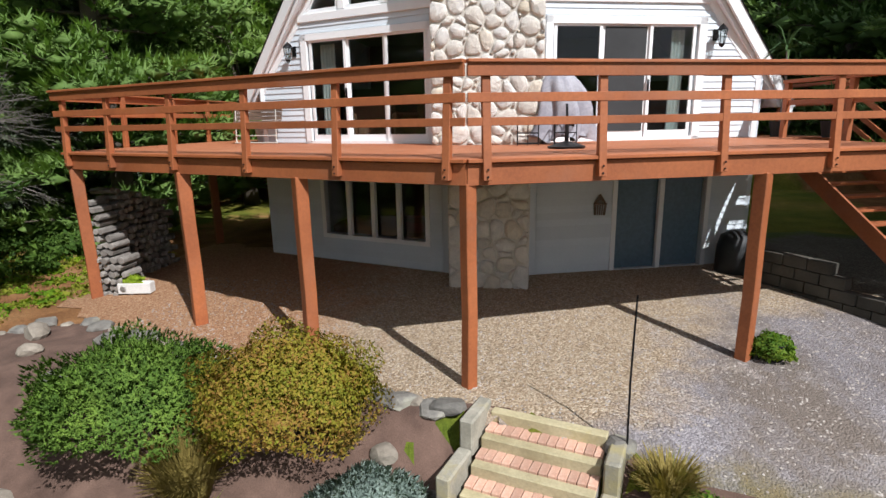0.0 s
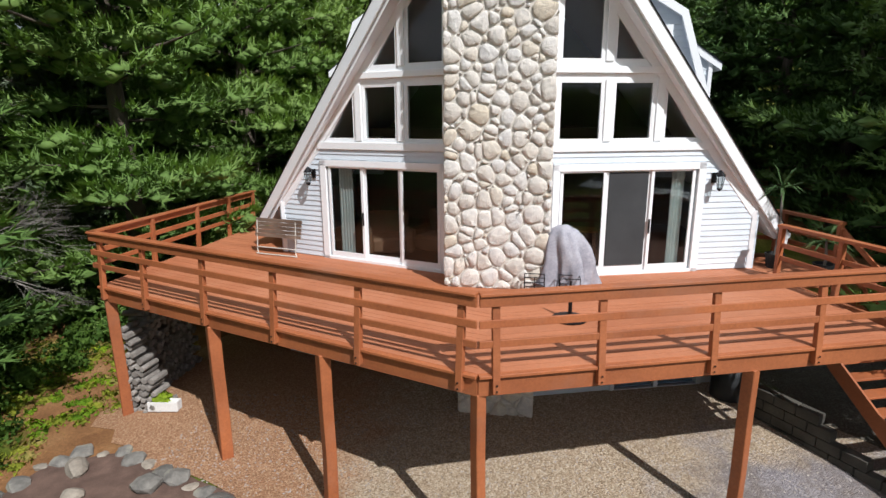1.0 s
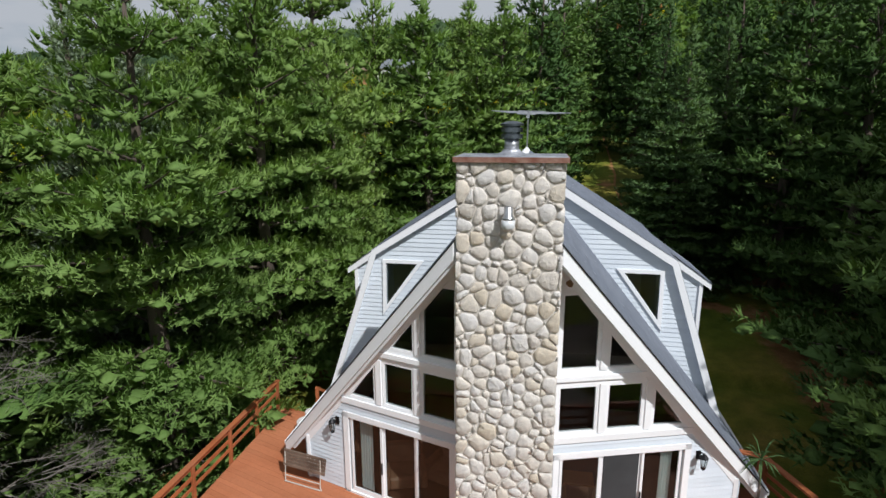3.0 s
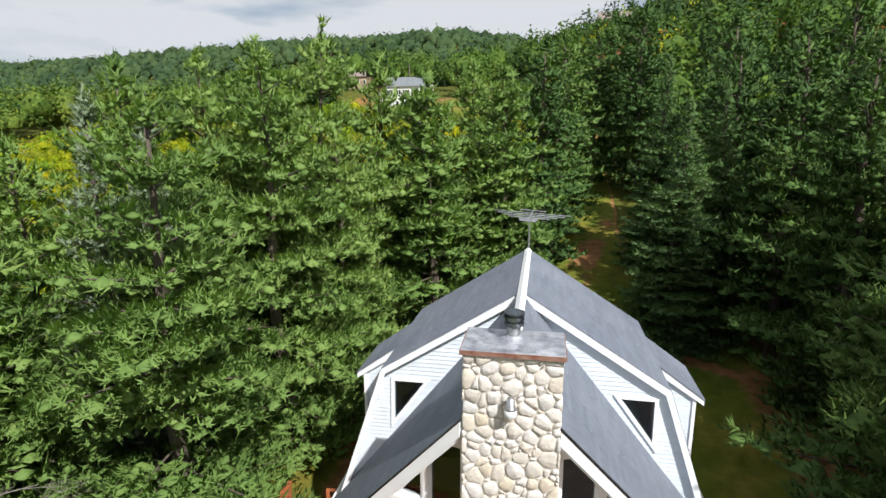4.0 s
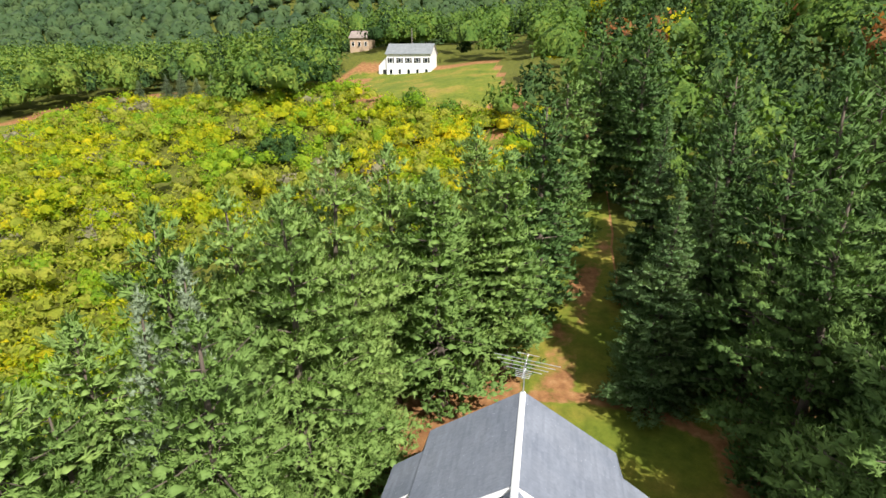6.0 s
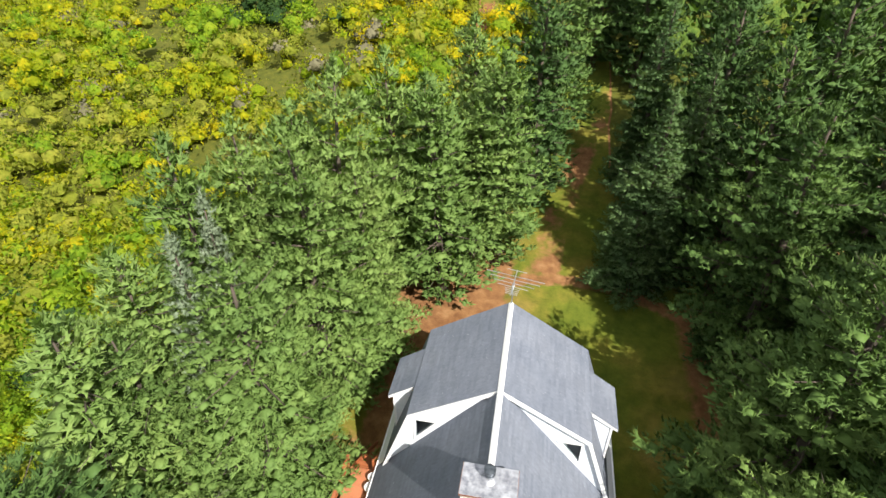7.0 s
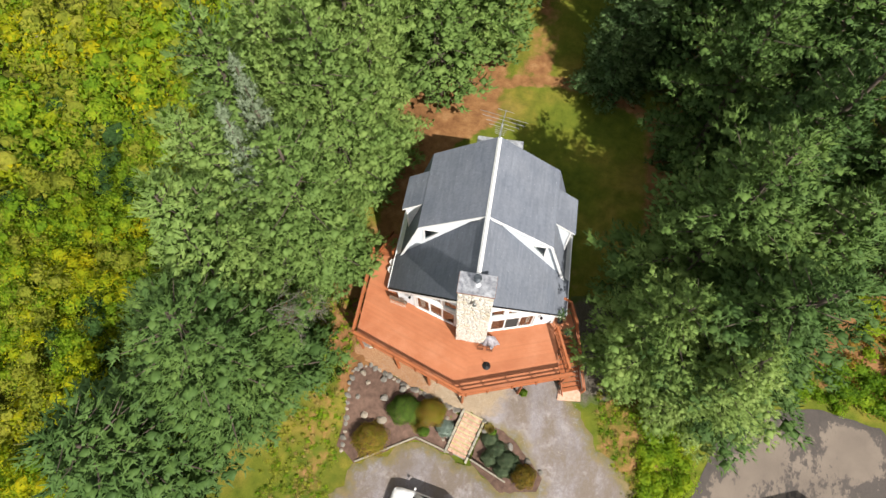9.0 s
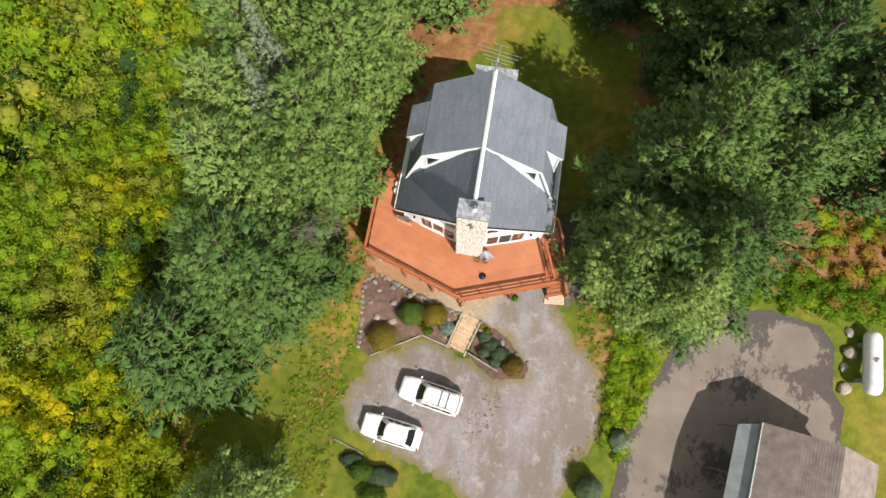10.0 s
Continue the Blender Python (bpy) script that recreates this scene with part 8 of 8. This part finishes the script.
def far_house(x, y, z, w, dpt, wall_h, roof_h, wall_m, roof_m, label, cols, wing=0.0):
    t = thing("far_house", label, "house", (x, y, z))
    put("wall", Geo().box(x - w / 2, y, z - 1.5, x + w / 2, y + dpt, z + wall_h), wall_m, t)
    g = Geo()
    for yy, oo in ((y - 0.4, 1), (y + dpt + 0.4, -1)):
        g.prism([(x - w / 2 - 0.3, yy, z + wall_h - 0.1), (x + w / 2 + 0.3, yy, z + wall_h - 0.1), (x + w / 2 + 0.3, y + dpt / 2, z + wall_h + roof_h), (x - w / 2 - 0.3, y + dpt / 2, z + wall_h + roof_h)], (0, 0, 0.15))
    put("roof", g, roof_m, t)
    g = Geo()
    for s in (-1, 1):
        g.prism([(x + s * w / 2, y, z + wall_h), (x + s * w / 2, y + dpt, z + wall_h), (x + s * w / 2, y + dpt / 2, z + wall_h + roof_h)], (-s * 0.1, 0, 0))
    put("gable", g, wall_m, t)
    rows = (0.27, 0.74) if wall_h > 4 else (0.5,)
    for r in rows:
        for k in range(cols):
            cx = x - w / 2 + w * (k + 0.5) / cols
            zc = z + wall_h * r
            ww = put("window", Geo().box(cx - 0.42, y - 0.06, zc - 0.65, cx + 0.42, y + 0.02, zc + 0.65), M["trim"], t)
            put("pane", Geo().box(cx - 0.34, y - 0.08, zc - 0.57, cx + 0.34, y - 0.055, zc + 0.57), M["car_glass"], ww)
            if wall_h > 4 and r > 0.5:
                for s in (-1, 1):
                    put("shutter", Geo().box(cx + s * 0.66 - 0.2, y - 0.05, zc - 0.65, cx + s * 0.66 + 0.2, y + 0.01, zc + 0.65), M["rubber"], t)
    if wing:
        g = Geo()
        g.prism([(x - w / 2 - wing, y + 0.5, z - 1.5), (x - w / 2, y + 0.5, z - 1.5), (x - w / 2, y + 0.5, z + wall_h * 0.92), (x - w / 2 - wing, y + 0.5, z + wall_h * 0.5)], (0, dpt - 1, 0))
        put("side_wing", g, wall_m, t)
        put("side_door", Geo().box(x - w / 2 - wing * 0.5, y + 0.44, z, x - w / 2 - wing * 0.1, y + 0.5, z + 2.1), M["rubber"], t)
    return t


M["white_siding"] = surface("white_siding", (0.70, 0.70, 0.70), (0.80, 0.80, 0.80), 1.5, 30, 0.6, 0.05)
M["tan_siding"] = surface("tan_siding", (0.42, 0.30, 0.20), (0.50, 0.37, 0.26), 1.5, 30, 0.7, 0.05)
far_house(-36.7, 143.2, 20.4, 11.8, 7.6, 5.9, 2.5, M["white_siding"], M["lean_metal"], "white two-storey farmhouse with dark shutters on a lawn", 5, 2.3)
far_house(-57.6, 166, height(-57.6, 166) + 0.4, 6.0, 6, 3.4, 2.0, M["tan_siding"], M["brown_shingle"], "small tan house among the trees", 3)
hz = height(17, 172)
far_house(18.5, 172, hz + 2.5, 9, 7, 6, 3.2, M["tan_siding"], M["brown_shingle"], "tan house with a reddish roof on the hilltop", 3)
g = Geo().tube([(-37.9, 152.4, height(-37.9, 152.4) - 0.3), (-37.9, 152.4, 33.0)], [0.16, 0.10], 8)
tagged(put("utility_pole", g, M["deadwood"]), "wooden utility pole behind the white house", "utility pole")
shrub("lawn_bush", -24.4, 97.6, 2.1, 2.1, 2.6, M["leaf"], "round green bush on the far lawn", 61, 900, 0.22)
shrub("lawn_bush", -17.3, 94.5, 2.2, 2.0, 1.7, M["leaf"], "low grey-green bush on the far lawn", 62, 700, 0.22)
for k in range(6):
    plant("blue_spruce_tree", PINES[5], -104 + k * 5.2, 127 + 1.3 * ((k * 3) % 4), height(-104 + k * 5.2, 128) + 5.0 + (k % 3), 2.2, k, "small blue spruce in a row at the wood's edge", "far blue spruces")


# ---------------------------------------------------------------- undergrowth and dead branches
rng = np.random.default_rng(77)


def under_zone(x, y):
    edge = -9.8 - 0.42 * (y - 8.2) if y < 21 else -14
    return x < edge and x > edge - 3.2 and not (y < 6)


xy = scatter(rng, 130, (-19, -9, 6, 27), under_zone)
hh = rng.uniform(0.3, 0.95, len(xy))
cen = np.stack([xy[:, 0], xy[:, 1], [height(a, b) for a, b in xy] + hh * 0.4], 1)
cloud = crown_cloud(rng, cen, np.stack([hh * 0.9, hh * 0.9, hh * 0.8], 1), 230, 0.062, 0.5, 1.2, 0)
stuff("undergrowth", cloud, M["under_leaf"], "leafy green undergrowth along the trees", "undergrowth")
xy = scatter(rng, 120, (8.6, 18, -4, 11), lambda x, y: (11.2 < x < 13.4 + 0.25 * y and -3 < y < 8.5) or (x > 13 and y > 8.5 + 0.1 * x - 1.2))
hh = rng.uniform(0.35, 0.9, len(xy))
cen = np.stack([xy[:, 0], xy[:, 1], [height(a, b) for a, b in xy] + hh * 0.35], 1)
cloud = crown_cloud(rng, cen, np.stack([hh, hh, hh * 0.8], 1), 150, 0.08, 0.55, 1.2, 0)
stuff("undergrowth", cloud, M["bush_leaf"], "weedy yellow-green verge beside the lane", "undergrowth")


xy = scatter(rng, 90, (24, 36, 10, 20), lambda x, y: x > 24 + 0.2 * (y - 10))
hh = rng.uniform(0.3, 0.9, len(xy))
cen = np.stack([xy[:, 0], xy[:, 1], [height(a, b) for a, b in xy] + hh * 0.35], 1)
for k, mt, lab in ((0, "rust_bush", "orange-brown dry weeds behind the lane"), (1, "bush_leaf", "yellow-green weeds behind the lane")):
    c, r = cen[k::2], hh[k::2]
    cloud = crown_cloud(rng, c, np.stack([r * 1.2, r * 1.2, r * 0.7], 1), 130, 0.10)
    stuff("undergrowth", cloud, M[mt], lab, "undergrowth")


xy = scatter(rng, 75, (20, 31, 9.4, 13), lambda x, y: y > 9.5 + 0.06 * abs(x - 24))
hh = rng.uniform(0.35, 0.9, len(xy))
cen = np.stack([xy[:, 0], xy[:, 1], [height(a, b) for a, b in xy] + hh * 0.35], 1)
cloud = crown_cloud(rng, cen, np.stack([hh, hh, hh * 0.75], 1), 140, 0.085, 0.55, 1.2, 0)
stuff("undergrowth", cloud, M["bush_leaf"], "bright green bushes along the lane's edge", "undergrowth")
# tufts and clover in the lawns
def lawn_edge(x, y):
    return (-13.0 < x < -8.4 and -9 < y < 9 and not inside(x, y, [(-8.9, -5), (-4, -6), (-7, 3)])) or (8.2 < x < 13.2 and -2.5 < y < 9 and x > 11.4 - 0.5 * y) or (-13 < x < -8.6 and 7 < y < 12)


for n, mt, lab in ((420, "olive", "olive grass tufts in the lawn"), (380, "bush_leaf", "green grass tufts in the lawn"), (160, "straw", "dry grass tufts in the lawn")):
    xy = scatter(rng, n, (-13, 13.2, -9, 12), lawn_edge)
    hh = rng.uniform(0.05, 0.15, n)
    cen = np.stack([xy[:, 0], xy[:, 1], [height(a, b) + 0.01 for a, b in xy]], 1)
    stuff("grass", crown_cloud(rng, cen, np.stack([hh * 2.6, hh * 2.6, hh], 1), 34, 0.05, 0.45, 0.9, 0), M[mt], lab, "grass")
# loose stones lying on the gravel
rng = np.random.default_rng(19)
M["pebble"] = surface("loose_pebbles", (0.24, 0.20, 0.17), (0.52, 0.47, 0.43), 9, 60, 0.9, 0.2, vary=0)
xy = np.stack([rng.uniform(-6.5, 7.0, 9000), rng.uniform(3.9, 9.6, 9000)], 1)
xy = np.array([p for p in xy if p[1] > 5.6 - 0.32 * (p[0] + 1.0) or p[0] > 1.6 and p[1] > 6.2 - 0.75 * p[0]])
ov = np.array([(1, 0, 0), (0, 1, 0), (-1, 0, 0), (0, -1, 0), (0, 0, 0.7)], float)
of = np.array([(0, 1, 4), (1, 2, 4), (2, 3, 4), (3, 0, 4)])
sz = rng.uniform(0.010, 0.026, (len(xy), 1, 1)) * rng.uniform(0.7, 1.3, (len(xy), 5, 1))
turn = rng.uniform(0, 6.28, len(xy))
rot = np.stack([np.stack([np.cos(turn), -np.sin(turn)], 1), np.stack([np.sin(turn), np.cos(turn)], 1)], 1)
pv = ov[None] * sz
pv[..., :2] = np.einsum("nij,nkj->nki", rot, pv[..., :2] * [1.0, 0.7])
pv += np.array([(x, y, height(x, y) + 0.017) for x, y in xy])[:, None]
pebbles = new("loose_gravel", mesh_np("loose_gravel", pv.reshape(-1, 3), (of[None] + 5 * np.arange(len(xy))[:, None, None]).reshape(-1, 3), M["pebble"]))
tagged(pebbles, "loose tan and grey stones scattered on the gravel", "gravel", kind="stuff")
# weeds growing through the gravel
M["weed"] = leafy("gravel_weeds", [(0.2, (0.13, 0.14, 0.04)), (0.6, (0.20, 0.20, 0.06)), (0.9, (0.27, 0.23, 0.10))], 0.3, 2)
xy = np.concatenate([rng.normal((1.9, -1.6), (0.55, 0.8), (60, 2)), rng.normal((3.2, -0.3), (0.4, 0.35), (16, 2)), rng.normal((10.6, 1.2), (0.45, 1.5), (70, 2)), rng.normal((0.9, -5.8), (0.3, 0.5), (14, 2)), rng.normal((9.4, -3.4), (0.7, 0.5), (40, 2))])
hh = rng.uniform(0.03, 0.09, len(xy))
cen = np.stack([xy[:, 0], xy[:, 1], [height(a, b) + 0.015 for a, b in xy]], 1)
cloud = crown_cloud(rng, cen, np.stack([hh * 1.6, hh * 1.6, hh * 0.6], 1), 24, 0.022, 0.5, 1.0, 0)
stuff("weeds", cloud, M["weed"], "small weeds in the worn gravel", "weeds")


def dead_branch(x, y, z, seed, reach):
    rnd = random.Random(seed)
    t = Geo()

    def grow(p, d, L, r, depth):
        q = p + d * L
        t.tube([p, p.lerp(q, 0.5) + Vector((0, 0, 0.03 * L)), q], [r, r * 0.8, r * 0.55], 5, cap=False)
        if depth == 0:
            return
        for _ in range(4):
            k = rnd.uniform(0.35, 1.0)
            nd = (d + Vector((rnd.gauss(0, 0.5), rnd.gauss(0, 0.5), rnd.gauss(0, 0.32)))).normalized()
            grow(p.lerp(q, k), nd, L * rnd.uniform(0.45, 0.7), r * 0.5, depth - 1)

    for _ in range(5):
        a = rnd.uniform(-0.6, 0.9)
        grow(Vector((x, y, z + rnd.uniform(-0.02, 0.02))), Vector((math.cos(a), math.sin(a), rnd.uniform(-0.5, 0.6))), reach * rnd.uniform(0.6, 1), 0.019, 3)
    return tagged(put("dead_branch", t, M["deadwood"]), "bare bleached branches reaching out of the pines", "branch", "dead branches")


dead_branch(-13.6, 8.4, 5.0, 3, 2.4)
dead_branch(-13.2, 9.6, 2.8, 5, 2.0)
dead_branch(-12.6, 8.0, 7.2, 8, 1.8)
